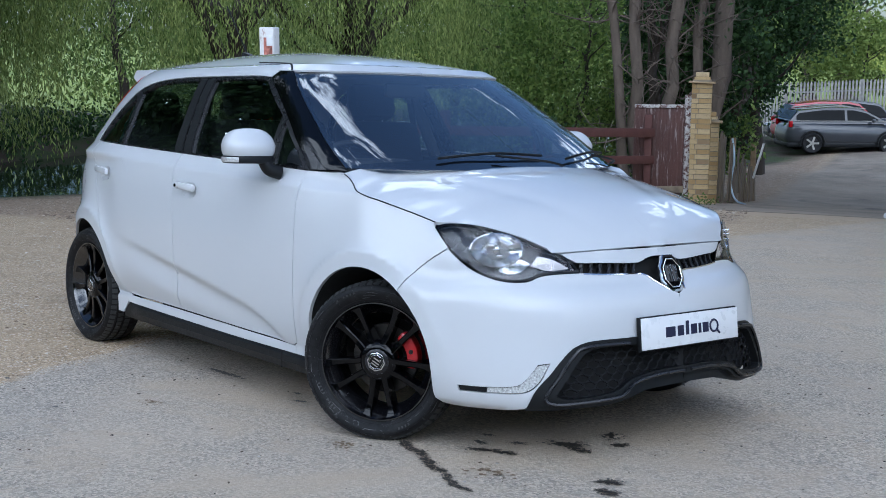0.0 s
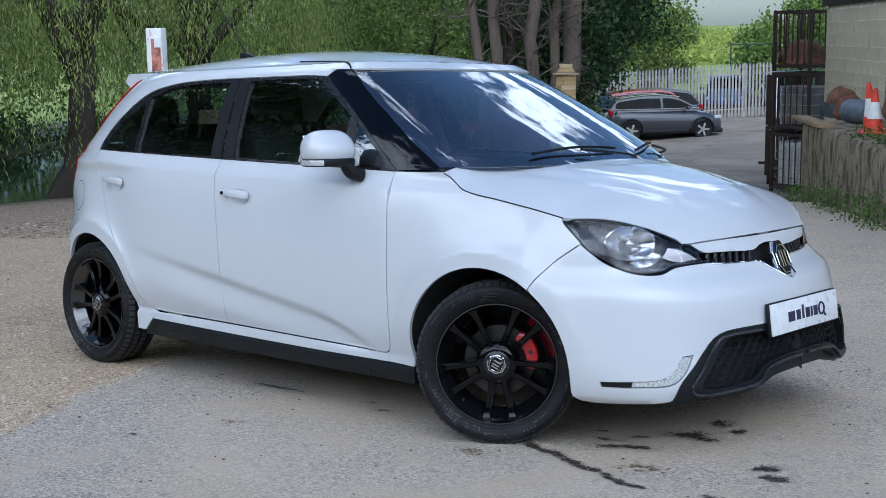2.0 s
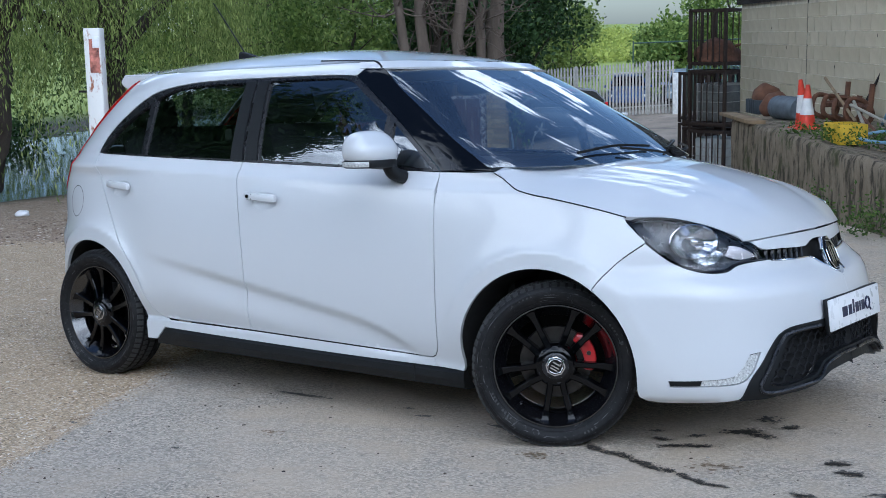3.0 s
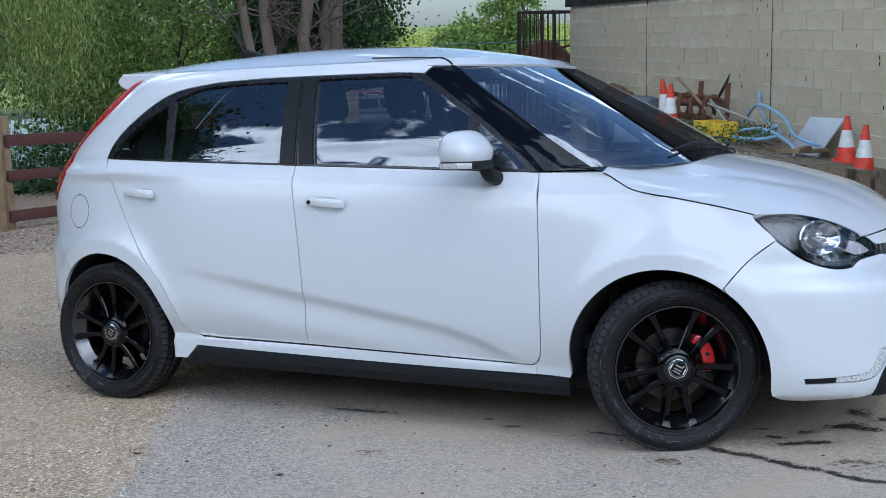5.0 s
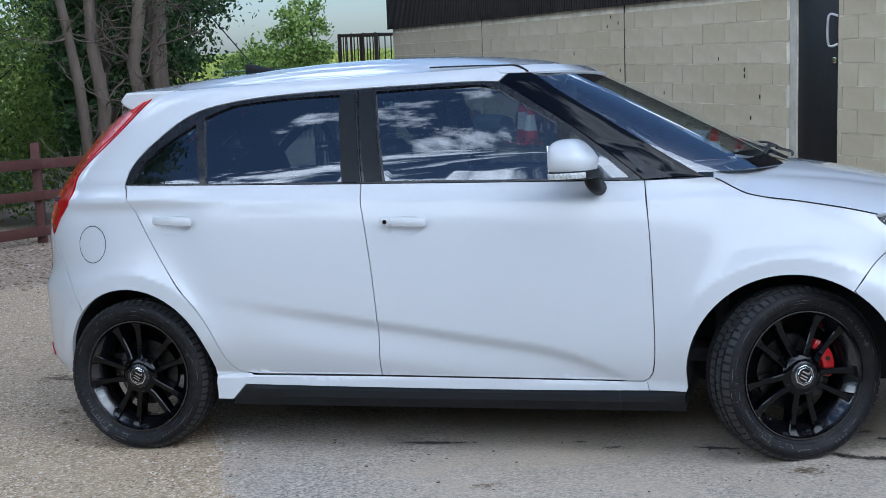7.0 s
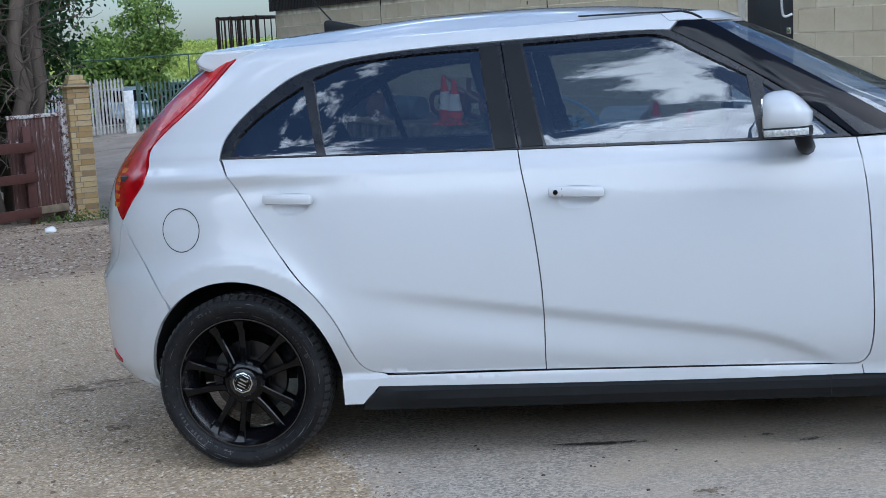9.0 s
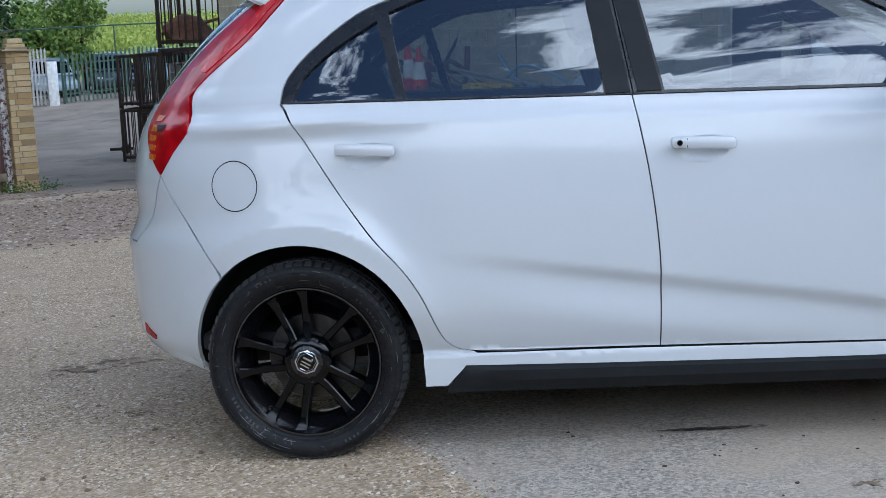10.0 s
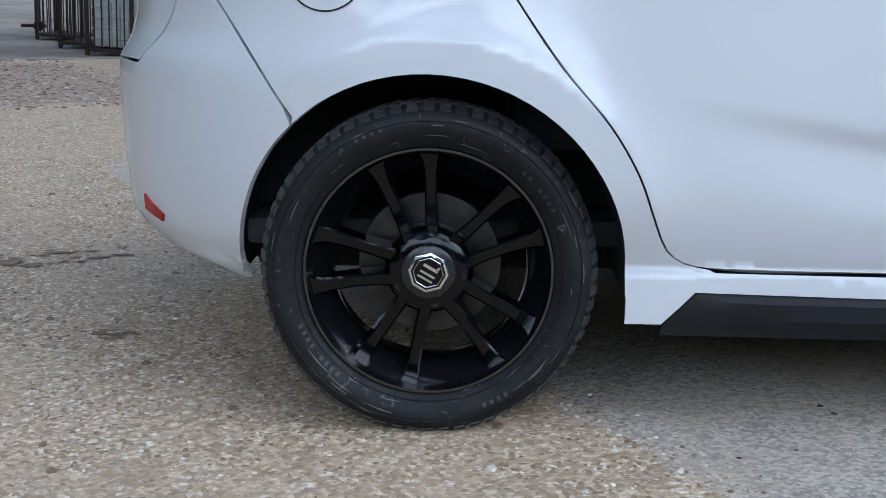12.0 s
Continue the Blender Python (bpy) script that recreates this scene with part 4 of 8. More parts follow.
for ob, side in zip(heads, (1, -1)):
    rim = part("headlight_edge", panel_mesh("headlight_edge", inset(head_line, 0.001), skin(False, -0.001), holes=[inset(head_line, 0.008)], h=0.04, thick=0.012, flip=side < 0), GLOSS_BLACK, ob)
    lens = part("headlight_cover", panel_mesh("headlight_cover", inset(head_line, 0.004), skin(False, -0.002), h=0.04, thick=0.0, flip=side < 0), LENS, ob)
    lens.visible_shadow = False
    base = skin(False, -0.016)
    c = base(*yz([(-0.622, 0.735)])[0])
    m = Matrix.Translation((c.x, side * c.y, c.z)) @ (Vector((0.80, -0.55 * side, 0.18))).to_track_quat("Z", "Y").to_matrix().to_4x4()
    part("main_reflector", lathe([(0.012, -0.028), (0.040, -0.018), (0.060, -0.004), (0.072, 0.008), (0.076, 0.006)], 18), SMOKE, ob, m=m @ Matrix.Diagonal((1.25, 0.80, 1, 1)), sharp=12)
    part("bulb_shield", lathe([(0.0001, 0.004), (0.012, 0.0), (0.015, -0.02)], 16), CHROME, ob, m=m)
    for k, (zz, yy) in enumerate(((0.752, -0.635), (0.735, -0.628), (0.715, -0.622))):
        q = base(*yz([(yy, zz)])[0])
        part("reflector_shelf", boxed((0.022, 0.115 - 0.012 * k, 0.010), Matrix.Translation((q.x - 0.012, side * (q.y + 0.03), q.z)) @ pose(0, 0, 0, 0, 0, side * 38), 0.002), CHROME, ob)
    f2 = skin(False, -0.020)
    tri = smooth_line(yz([(-0.50, 0.715), (-0.455, 0.705), (-0.395, 0.668), (-0.48, 0.664), (-0.53, 0.680)]), 0.02)
    part("indicator_reflector", panel_mesh("indicator_reflector", tri, f2, h=0.02, thick=0.006, flip=side < 0), plain("frosted_reflector", (0.78, 0.72, 0.70), 0.25, metal=0.4) if side > 0 else bpy.data.materials["frosted_reflector"], ob)
    sw = smooth_line(yz([(-0.595, 0.692), (-0.555, 0.705), (-0.525, 0.688), (-0.555, 0.664), (-0.60, 0.655), (-0.635, 0.668)]), 0.02)
    part("inner_reflector", panel_mesh("inner_reflector", sw, skin(False, -0.028), h=0.025, thick=0.004, flip=side < 0), plain("grey_reflector", (0.62, 0.62, 0.63), 0.12, metal=1.0, vary=0.5, scale=60) if side > 0 else bpy.data.materials["grey_reflector"], ob)

# rear: tail lights, hatch, bumper, spoiler
tail_line = smooth_line(xz([(-1.262, 1.396), (-1.30, 1.35), (-1.40, 1.24), (-1.55, 1.125), (-1.598, 1.08), (-1.585, 1.0), (-1.59, 0.97), (-1.70, 0.848)], True) + yz([(-0.56, 0.90), (-0.50, 0.955), (-0.435, 1.02), (-0.415, 1.10), (-0.42, 1.20), (-0.425, 1.30), (-0.40, 1.396)], True, False), 0.02, corner=45)
tails = panels("tail_light", RED_LENS, car, inset(tail_line, 0.002), skin(True, 0.004), h=0.025, thick=0.03, label="tall red tail light")
for ob, side in zip(tails, (1, -1)):
    for k in range(5):
        z = 1.025 - 0.028 * k
        blk = smooth_line(yz([(-0.490 - 0.014 * k, z), (-0.535 - 0.012 * k, z - 0.004), (-0.535 - 0.012 * k, z - 0.020), (-0.500 - 0.014 * k, z - 0.018)], True, False), 0.02, corner=30)
        part("indicator_lens", panel_mesh("indicator_lens", blk, skin(True, 0.0065), h=0.03, thick=0.006, flip=side < 0), AMBER, ob)
    gloss = xz(smooth_line([(-1.31, 1.365), (-1.41, 1.252), (-1.55, 1.143), (-1.575, 1.15), (-1.43, 1.275), (-1.33, 1.37)], 0.02, corner=30), True)
    part("light_bar", panel_mesh("light_bar", gloss, skin(True, 0.006), h=0.03, thick=0.003, flip=side < 0), plain("bright_red_lens", (0.45, 0.003, 0.006), 0.25, coat=0.25, spec=0.2) if side > 0 else bpy.data.materials["bright_red_lens"], ob)

hatch_line = yz([(-0.40, 1.396), (-0.425, 1.30), (-0.42, 1.20), (-0.415, 1.10), (-0.435, 1.02), (-0.50, 0.955), (-0.56, 0.90)], True, False) + xz([(-1.70, 0.848)], True) + yz([(-0.56, 0.72), (-0.50, 0.64)], True, False) + [(-p_of_s(0.9999, True), 0.64), (-p_of_s(0.9999, True), 1.396)]
TAILEND = -TABLES["tail"][1][-1] + 1e-4
hatch_line = hatch_line[:-2] + [(TAILEND, 0.64), (TAILEND, 0.9), (TAILEND, 1.396)]
hatch_line = smooth_line(hatch_line, corner=40)
rear_glass = smooth_line(yz([(-0.39, 1.36), (-0.40, 1.2), (-0.39, 1.06)], True, False) + [(TAILEND, 1.06), (TAILEND, 1.36)], corner=40)
hatch = part("tailgate", panel_mesh("tailgate", inset(hatch_line, 0.001), UP, holes=[inset(rear_glass, 0.001)], both=True, h=0.05), WHITE, car)
rg = part("rear_window", panel_mesh("rear_window", rear_glass, skin(True, -0.006), both=True, h=0.06, thick=0.004), PANE, hatch)
rg.visible_shadow = False
rbump = xz(smooth_line([(-1.70, 0.845), (-1.668, 0.787), (-1.627, 0.730), (-1.585, 0.672), (-1.542, 0.614), (-1.500, 0.556)], closed=False), True)[:-1]
rbump += xz([*arc(-1.265, 0.290, 0.347, 133, 184, 8), (-1.60, 0.235), (-1.68, 0.215)], True)
rbump += yz([(-0.55, 0.225), (-0.3, 0.235)], True, False) + [(TAILEND, 0.24), (TAILEND, 0.45), (TAILEND, 0.636)] + yz([(-0.25, 0.637), (-0.50, 0.637), (-0.56, 0.715)], True, False)
part("rear_bumper", panel_mesh("rear_bumper", inset(smooth_line(rbump, corner=45), 0.0015), UP, both=True, h=0.035), WHITE, car)
panels("reflector", RED_LENS, car, smooth_line(yz([(-0.50, 0.378), (-0.565, 0.348), (-0.558, 0.334), (-0.50, 0.348)], True, False), 0.02, corner=40), skin(True, 0.004), h=0.03, thick=0.006)

sp = bmesh.new()
rows = []
for i in range(25):
    y = -0.47 + 0.94 * i / 24.0
    e = 1 - (abs(y) / 0.50) ** 6
    xe = -1.535 + 0.50 * y * y
    zt = 1.432 - 0.13 * y * y
    prof = [(-1.12, roof_z(-1.12, abs(y)) - 0.004), (-1.40, zt + 0.004), (xe, zt - 0.022), (xe - 0.004, zt - 0.040), (xe + 0.03, zt - 0.052 - 0.01 * (1 - e)), (-1.36, zt - 0.075), (-1.20, zt - 0.06)]
    rows.append([sp.verts.new((x, y, z)) for x, z in prof])
for a, b in zip(rows, rows[1:]):
    for i in range(6):
        sp.faces.new((a[i], b[i], b[i + 1], a[i + 1]))
sp.faces.new(rows[0])
sp.faces.new(rows[-1][::-1])
bmesh.ops.recalc_face_normals(sp, faces=sp.faces)
bmesh.ops.bevel(sp, geom=[e for e in sp.edges if e.is_boundary or (len(e.link_faces) == 2 and e.calc_face_angle(0) > 1.0)], offset=0.008, segments=3, affect="EDGES")
part("roof_spoiler", sp, WHITE, car, sharp=50)
fin = prism([(-0.09, 0.0), (0.09, 0.0), (0.05, 0.018), (-0.07, 0.05), (-0.088, 0.046)], 0.035, Matrix.Translation((-0.98, 0, roof_z(-0.98, 0) - 0.004)) @ pose(0, 0, 0, 90, 0, 0), 0.008)
aerial = part("aerial", fin, TRIM, car)
part("aerial_mast", pipe([(-1.03, 0, 1.50), (-1.11, 0, 1.60), (-1.20, 0, 1.71), (-1.25, 0, 1.77)], 0.0032), TRIM, aerial)

# door handles
for ob, x0, x1, z0 in ((front_doors, -0.187, -0.022, 0.862), (rear_doors, -1.122, -0.957, 0.896)):
    for o, side in zip(ob, (1, -1)):
        f = LOW
        a = f(*xz([(x0, z0 + 0.006)])[0])
        b = f(*xz([(x1, z0 - 0.004)])[0])
        mid = (a + b) / 2
        d = (b - a).normalized()
        m = Matrix.Translation((mid.x, side * (mid.y - 0.024), mid.z)) @ Vector((d.x, side * d.y, d.z)).to_track_quat("X", "Z").to_matrix().to_4x4()
        part("door_handle", boxed(((b - a).length + 0.01, 0.024, 0.034), m, 0.011), WHITE, o)
        if ob is front_doors:
            part("key_lock", lathe([(0.0001, 0.004), (0.0075, 0.004), (0.008, 0.0)], 16), GLOSS_BLACK, o, m=Matrix.Translation((x0 + 0.018, side * (a.y - 0.036), z0 + 0.004)) @ pose(0, 0, 0, 90 * side, 0, 0))
            part("lock_seam", boxed((0.0015, 0.001, 0.026), Matrix.Translation((x0 + 0.038, side * (a.y - 0.0355), z0 + 0.002))), DARK, o)

# door mirrors
for o, side in zip(front_doors, (1, -1)):
    bm = bmesh.new()
    bmesh.ops.create_uvsphere(bm, u_segments=28, v_segments=18, radius=1.0)
    for v in bm.verts:
        x, y, z = v.co
        q = lambda t, e: math.copysign(abs(t) ** e, t)
        x, y, z = q(x, 0.72), q(y, 0.72), q(z, 0.70)
        w = 1.0 - 0.30 * max(0, z) * (1.7 if x > 0 else 0.5)
        v.co = (x * 0.085 * w, y * 0.105 * (1 - 0.12 * max(0, z)), z * 0.068 + 0.012)
        if v.co.x < -0.055:
            v.co.x = -0.055
    m = Matrix.Translation((0.525, side * -0.905, 1.048)) @ Matrix.Diagonal((1, side, 1, 1)) @ pose(0, 0, 0, 0, 0, -8)
    bmesh.ops.bisect_plane(bm, geom=list(bm.verts) + list(bm.edges) + list(bm.faces), plane_co=(0, 0, -0.028), plane_no=(0, 0, -1), clear_outer=True)
    bmesh.ops.transform(bm, matrix=m, verts=bm.verts)
    bmesh.ops.recalc_face_normals(bm, faces=bm.faces)
    mirror = part("door_mirror", bm, WHITE, o, "white door mirror with a black foot", sharp=60)
    rim = [(0.083 * math.copysign(abs(math.cos(a)) ** 0.8, math.cos(a)), 0.103 * math.copysign(abs(math.sin(a)) ** 0.8, math.sin(a))) for a in np.linspace(0, 2 * math.pi, 41)[:-1]]
    rim = [(max(-0.056, x), y) for x, y in rim]
    part("mirror_base", prism(rim, 0.030, m @ Matrix.Translation((0, 0, -0.043)), 0.007), TRIM, mirror)
    band = [(x * 1.025, y * 1.025) for x, y in rim if y < -0.055]
    band = sorted(band)
    strip = bmesh.new()
    rows = [[strip.verts.new(m @ Vector((x * s2, y * s2, z))) for x, y in band] for s2, z in ((0.99, -0.033), (1.0, -0.035), (1.0, -0.050), (0.98, -0.053))]
    for a, b in zip(rows, rows[1:]):
        for k in range(len(band) - 1):
            strip.faces.new((a[k], a[k + 1], b[k + 1], b[k]))
    bmesh.ops.recalc_face_normals(strip, faces=strip.faces)
    part("mirror_indicator", strip, LED, mirror)
    part("mirror_glass", boxed((0.004, 0.15, 0.10), m @ Matrix.Translation((-0.057, 0, 0.01)), 0.001), CHROME, mirror)
    foot = pipe([m @ Vector((0.045, 0.045, -0.035)), m @ Vector((0.055, 0.065, -0.080)), (0.600, side * -0.80, 0.950)], 0.027, 10)
    part("mirror_foot", foot, TRIM, mirror)

# underside and wheel wells
part("underbody", boxed((1.72, 1.20, 0.15), Matrix.Translation((0.0, 0, 0.215)), 0.02), DARK, car)
part("front_undertray", boxed((0.95, 0.9, 0.06), Matrix.Translation((1.35, 0, 0.23)), 0.02), DARK, car)
part("rear_undertray", boxed((0.75, 0.9, 0.06), Matrix.Translation((-1.25, 0, 0.25)), 0.02), DARK, car)
part("inner_floor", boxed((2.6, 1.36, 0.05), Matrix.Translation((-0.3, 0, 0.34)), 0.01), DARK, car)
for cx, cz, rr in ((-1.265, 0.290, 0.351), (1.225, 0.285, 0.356)):
    for side in (-1, 1):
        bm = bmesh.new()
        pts = arc(cx, cz, rr, -6, 186, 24)
        edge = [-plan(at_x(x, max(z, 0.28)), max(z, 0.28), False)[1] for x, z in pts]
        rows = [[bm.verts.new((x, side * min(w - 0.012, y), z)) for (x, z), w in zip(pts, edge)] for y in (0.90, 0.74, 0.50)]
        for a, b in zip(rows, rows[1:]):
            for i in range(24):
                bm.faces.new((a[i], a[i + 1], b[i + 1], b[i]))
        bm.faces.new(rows[-1])
        bmesh.ops.recalc_face_normals(bm, faces=bm.faces)
        part("wheel_arch_liner", bm, DARK, car)
part("bulkhead", boxed((0.04, 1.30, 0.55), Matrix.Translation((0.98, 0, 0.62)), 0.01), DARK, car)
part("radiator", boxed((0.05, 1.10, 0.42), Matrix.Translation((1.70, 0, 0.45)), 0.01), DARK, car)


# wheels
def wheel(name, m, steel, red, first):
    """A tyre on a five-twin-spoke black alloy rim; its outer face looks along +z."""
    prof = [(0.205, 0.045), (0.2165, 0.056), (0.221, 0.0655), (0.226, 0.0685), (0.232, 0.0735), (0.246, 0.0835), (0.260, 0.0885), (0.272, 0.0865), (0.282, 0.0785), (0.289, 0.068), (0.293, 0.054), (0.2945, 0.046), (0.288, 0.044), (0.288, 0.038), (0.2955, 0.036), (0.2955, 0.008), (0.288, 0.006), (0.288, -0.002), (0.2955, -0.004), (0.2955, -0.034), (0.288, -0.036), (0.288, -0.042), (0.295, -0.044), (0.294, -0.06), (0.288, -0.085), (0.27, -0.098), (0.24, -0.09), (0.205, -0.075)]
    root = part(name, lathe(prof, 72), RUBBER, car, "black tyre on a gloss black alloy rim", m)
    grooves = bmesh.new()
    for i in range(64):
        a = 2 * math.pi * i / 64
        box(grooves, (0.007, 0.019, 0.028), Matrix.Rotation(a, 4, "Z") @ Matrix.Translation((0.2885, 0, 0.0625)) @ pose(0, 0, 0, 0, -24, 0))
        box(grooves, (0.010, 0.021, 0.026), Matrix.Rotation(a + 0.05, 4, "Z") @ Matrix.Translation((0.2924, 0, 0.022)) @ pose(0, 0, 0, 10, 0, 0))
        box(grooves, (0.010, 0.021, 0.028), Matrix.Rotation(a, 4, "Z") @ Matrix.Translation((0.2924, 0, -0.019)) @ pose(0, 0, 0, -10, 0, 0))
    part("tread", grooves, TREAD, root, smooth=False)["kind"] = "stuff"
    for r, zz in ((0.2335, 0.0750), (0.268, 0.0880)):
        part("tyre_ring", lathe([(r - 0.0014, zz - 0.001), (r, zz + 0.0012), (r + 0.0014, zz - 0.0002)], 72), RUBBER, root)
    marks = bmesh.new()
    for a0, span, r in ((200, 34, 0.243), (25, 26, 0.243), (105, 24, 0.262), (290, 20, 0.255)):
        k = int(span / 3.2)
        for i in range(k):
            if (i * 7 + int(a0)) % 5 == 0:
                continue
            a = radians(a0 + 3.2 * i)
            box(marks, (0.009, 0.006, 0.0012), Matrix.Rotation(a, 4, "Z") @ Matrix.Translation((r, 0, 0.0815 if r < 0.25 else (0.0868 if r < 0.26 else 0.0885))) @ pose(0, 0, 0, 0, -40 if r < 0.25 else -20, 0))
    part("sidewall_marking", marks, SCUFF, root, smooth=False)["kind"] = "stuff"
    rub = bmesh.new()
    lot = np.random.default_rng(int(first) + 3 * red)
    for k in range(34):
        r, a0, span = lot.uniform(0.232, 0.284), lot.uniform(0, 6.28), lot.uniform(0.03, 0.34) ** 1.3
        z = [float(np.interp(q, [0.226, 0.232, 0.246, 0.260, 0.272, 0.282, 0.289], [0.0685, 0.0735, 0.0835, 0.0885, 0.0865, 0.0785, 0.068])) for q in (r, r + 0.0016)]
        n = max(2, int(span / 0.03))
        ring = []
        for i in range(n + 1):
            a = a0 + span * i / n
            w = r + 0.003 * math.sin(3.0 * a + k)
            ring.append([rub.verts.new((q * math.cos(a), q * math.sin(a), zz + 0.0012)) for q, zz in ((w, z[0]), (w + 0.0016 * math.sin(math.pi * (i + 0.5) / (n + 1)), z[1]))])
        for p, q in zip(ring, ring[1:]):
            rub.faces.new((p[0], p[1], q[1], q[0]))
    part("sidewall_scuff", rub, RUBBED, root, smooth=False)["kind"] = "stuff"
    part("rim_barrel", lathe([(0.2225, 0.064), (0.2195, 0.0705), (0.2150, 0.0705), (0.2115, 0.064), (0.2060, 0.054), (0.1800, 0.026), (0.1740, 0.012), (0.1740, -0.02), (0.180, -0.07), (0.212, -0.08)], 72), BARREL, root)
    # ten spokes in five pairs
    for k in range(5):
        for sgn in (-1, 1):
            spoke = bmesh.new()
            a = radians(first + 72 * k)
            rot = Matrix.Rotation(a, 4, "Z")
            secs = []
            for r, off, wd, zt, zb in ((0.060, 0.0215, 0.0120, 0.056, 0.000), (0.088, 0.0250, 0.0115, 0.050, -0.004), (0.125, 0.0325, 0.0110, 0.046, -0.004), (0.165, 0.0415, 0.0120, 0.047, 0.000), (0.188, 0.0465, 0.0150, 0.052, 0.010), (0.202, 0.0490, 0.0195, 0.058, 0.022), (0.2135, 0.0505, 0.0260, 0.0645, 0.040)):
                t = off * sgn
                edge = 0.0035
                secs.append([rot @ Vector((r, t - wd + edge, zt)), rot @ Vector((r, t + wd - edge, zt)), rot @ Vector((r, t + wd, zt - edge)), rot @ Vector((r, t + wd * 1.12, zb)), rot @ Vector((r, t - wd * 1.12, zb)), rot @ Vector((r, t - wd, zt - edge))])
            vs = [[spoke.verts.new(p) for p in s] for s in secs]
            for p, q in zip(vs, vs[1:]):
                for i in range(6):
                    spoke.faces.new((p[i], p[(i + 1) % 6], q[(i + 1) % 6], q[i]))
            spoke.faces.new(vs[0])
            spoke.faces.new(vs[-1])
            bmesh.ops.recalc_face_normals(spoke, faces=spoke.faces)
            part("spoke", spoke, GLOSS_BLACK, root, sharp=32)
    part("hub", lathe([(0.0001, 0.062), (0.046, 0.062), (0.056, 0.060), (0.068, 0.055), (0.077, 0.044), (0.080, 0.02), (0.078, -0.01)], 48), GLOSS_BLACK, root)
    part("centre_cap", lathe([(0.0001, 0.066), (0.042, 0.066), (0.047, 0.063), (0.048, 0.060)], 48), SATIN, root)
    badge_mark(Matrix.Translation((0, 0, 0.067)) @ Matrix.Rotation(radians(60), 4, "Z"), 0.036, root, 0.004)
    for i in range(5):
        a = radians(64 + 72 * i)
        nut = bmesh.new()
        bmesh.ops.create_cone(nut, cap_ends=True, segments=6, radius1=0.009, radius2=0.008, depth=0.016, matrix=Matrix.Translation((0.058 * math.cos(a), 0.058 * math.sin(a), 0.050)))
        part("wheel_nut", nut, SATIN, root, smooth=False)
    part("valve", lathe([(0.0001, 0.020), (0.004, 0.018), (0.005, 0.0)], 10), SATIN, root, m=Matrix.Rotation(radians(228), 4, "Z") @ Matrix.Translation((0.186, 0, 0.036)))
    part("brake_disc", lathe([(0.060, -0.020), (0.128, -0.020), (0.130, -0.024), (0.130, -0.040), (0.060, -0.040)], 48), steel, root)
    if red:
        pts = [(0.102 * math.cos(radians(a)), 0.102 * math.sin(radians(a))) for a in range(-30, 37, 6)] + [(r * math.cos(radians(a)), r * math.sin(radians(a))) for a, r in ((36, 0.132), (28, 0.142), (16, 0.147), (3, 0.148), (-10, 0.147), (-22, 0.142), (-30, 0.132))]
        c = part("brake_caliper", prism(pts, 0.05, Matrix.Translation((0, 0, -0.005)), 0.006), CALIPER, root, "red brake caliper")
        c.matrix_basis = Matrix.Rotation(radians(red), 4, "Z")
        part("caliper_bolt", lathe([(0.0001, 0.026), (0.008, 0.026), (0.009, 0.018)], 8), STEEL, root, m=Matrix.Rotation(radians(red), 4, "Z") @ Matrix.Translation((0.124, 0.0, 0.0)))
    return root


STEER = 31.0
wheel("wheel", Matrix.Translation((-1.26, -0.733, 0.2915)) @ pose(0, 0, 0, 90, 0, 0), STEEL, 0, 31)
wheel("wheel", Matrix.Translation((-1.26, 0.733, 0.2915)) @ pose(0, 0, 0, -90, 0, 0), STEEL, 0, 31)
wheel("wheel", Matrix.Translation((1.226, -0.741, 0.289)) @ pose(0, 0, 0, 0, 0, STEER) @ pose(0, 0, 0, 90, 0, 0), STEEL, 18, 56)
wheel("wheel", Matrix.Translation((1.226, 0.741, 0.289)) @ pose(0, 0, 0, 0, 0, STEER) @ pose(0, 0, 0, -90, 0, 0), STEEL, 18, 56)


# seats, dashboard, steering wheel
def seat(x, y, w, back, name="front_seat"):
    root = part(name, boxed((0.52, w, 0.16), Matrix.Translation((x, y, 0.55)), 0.05), FABRIC, car)
    part("backrest", boxed((0.13, w, 0.62), Matrix.Translation((x - 0.27, y, 0.86)) @ pose(0, 0, 0, 0, back, 0), 0.055), FABRIC, root)
    return root


for y in (-0.36, 0.36):
    s = seat(0.0, y, 0.50, -18)
    part("headrest", boxed((0.11, 0.27, 0.19), Matrix.Translation((-0.40, y, 1.255)) @ pose(0, 0, 0, 0, -12, 0), 0.05), FABRIC, s)
    for d in (-0.06, 0.06):
        part("headrest_post", pipe([(-0.36, y + d, 1.10), (-0.39, y + d, 1.2)], 0.007), CHROME, s)
s = seat(-0.86, 0.0, 1.24, -22, "rear_seat")
for y in (-0.42, 0.42):
    part("headrest", boxed((0.09, 0.26, 0.17), Matrix.Translation((-1.25, y, 1.215)) @ pose(0, 0, 0, 0, -14, 0), 0.045), FABRIC, s)
dash = bmesh.new()
prof = [(0.52, 0.55), (0.50, 0.86), (0.56, 0.93), (0.72, 0.965), (0.98, 0.955), (1.02, 0.90), (1.0, 0.5)]
rows = [[dash.verts.new((x, y, z - 0.02 * (abs(y) / 0.66) ** 4)) for x, z in prof] for y in np.linspace(-0.66, 0.66, 9)]
for a, b in zip(rows, rows[1:]):
    for i in range(len(prof) - 1):
        dash.faces.new((a[i], a[i + 1], b[i + 1], b[i]))
bmesh.ops.recalc_face_normals(dash, faces=dash.faces)
part("dashboard", dash, DASH, car)
part("instrument_hood", boxed((0.22, 0.36, 0.10), Matrix.Translation((0.60, -0.36, 0.955)), 0.04), DASH, car)
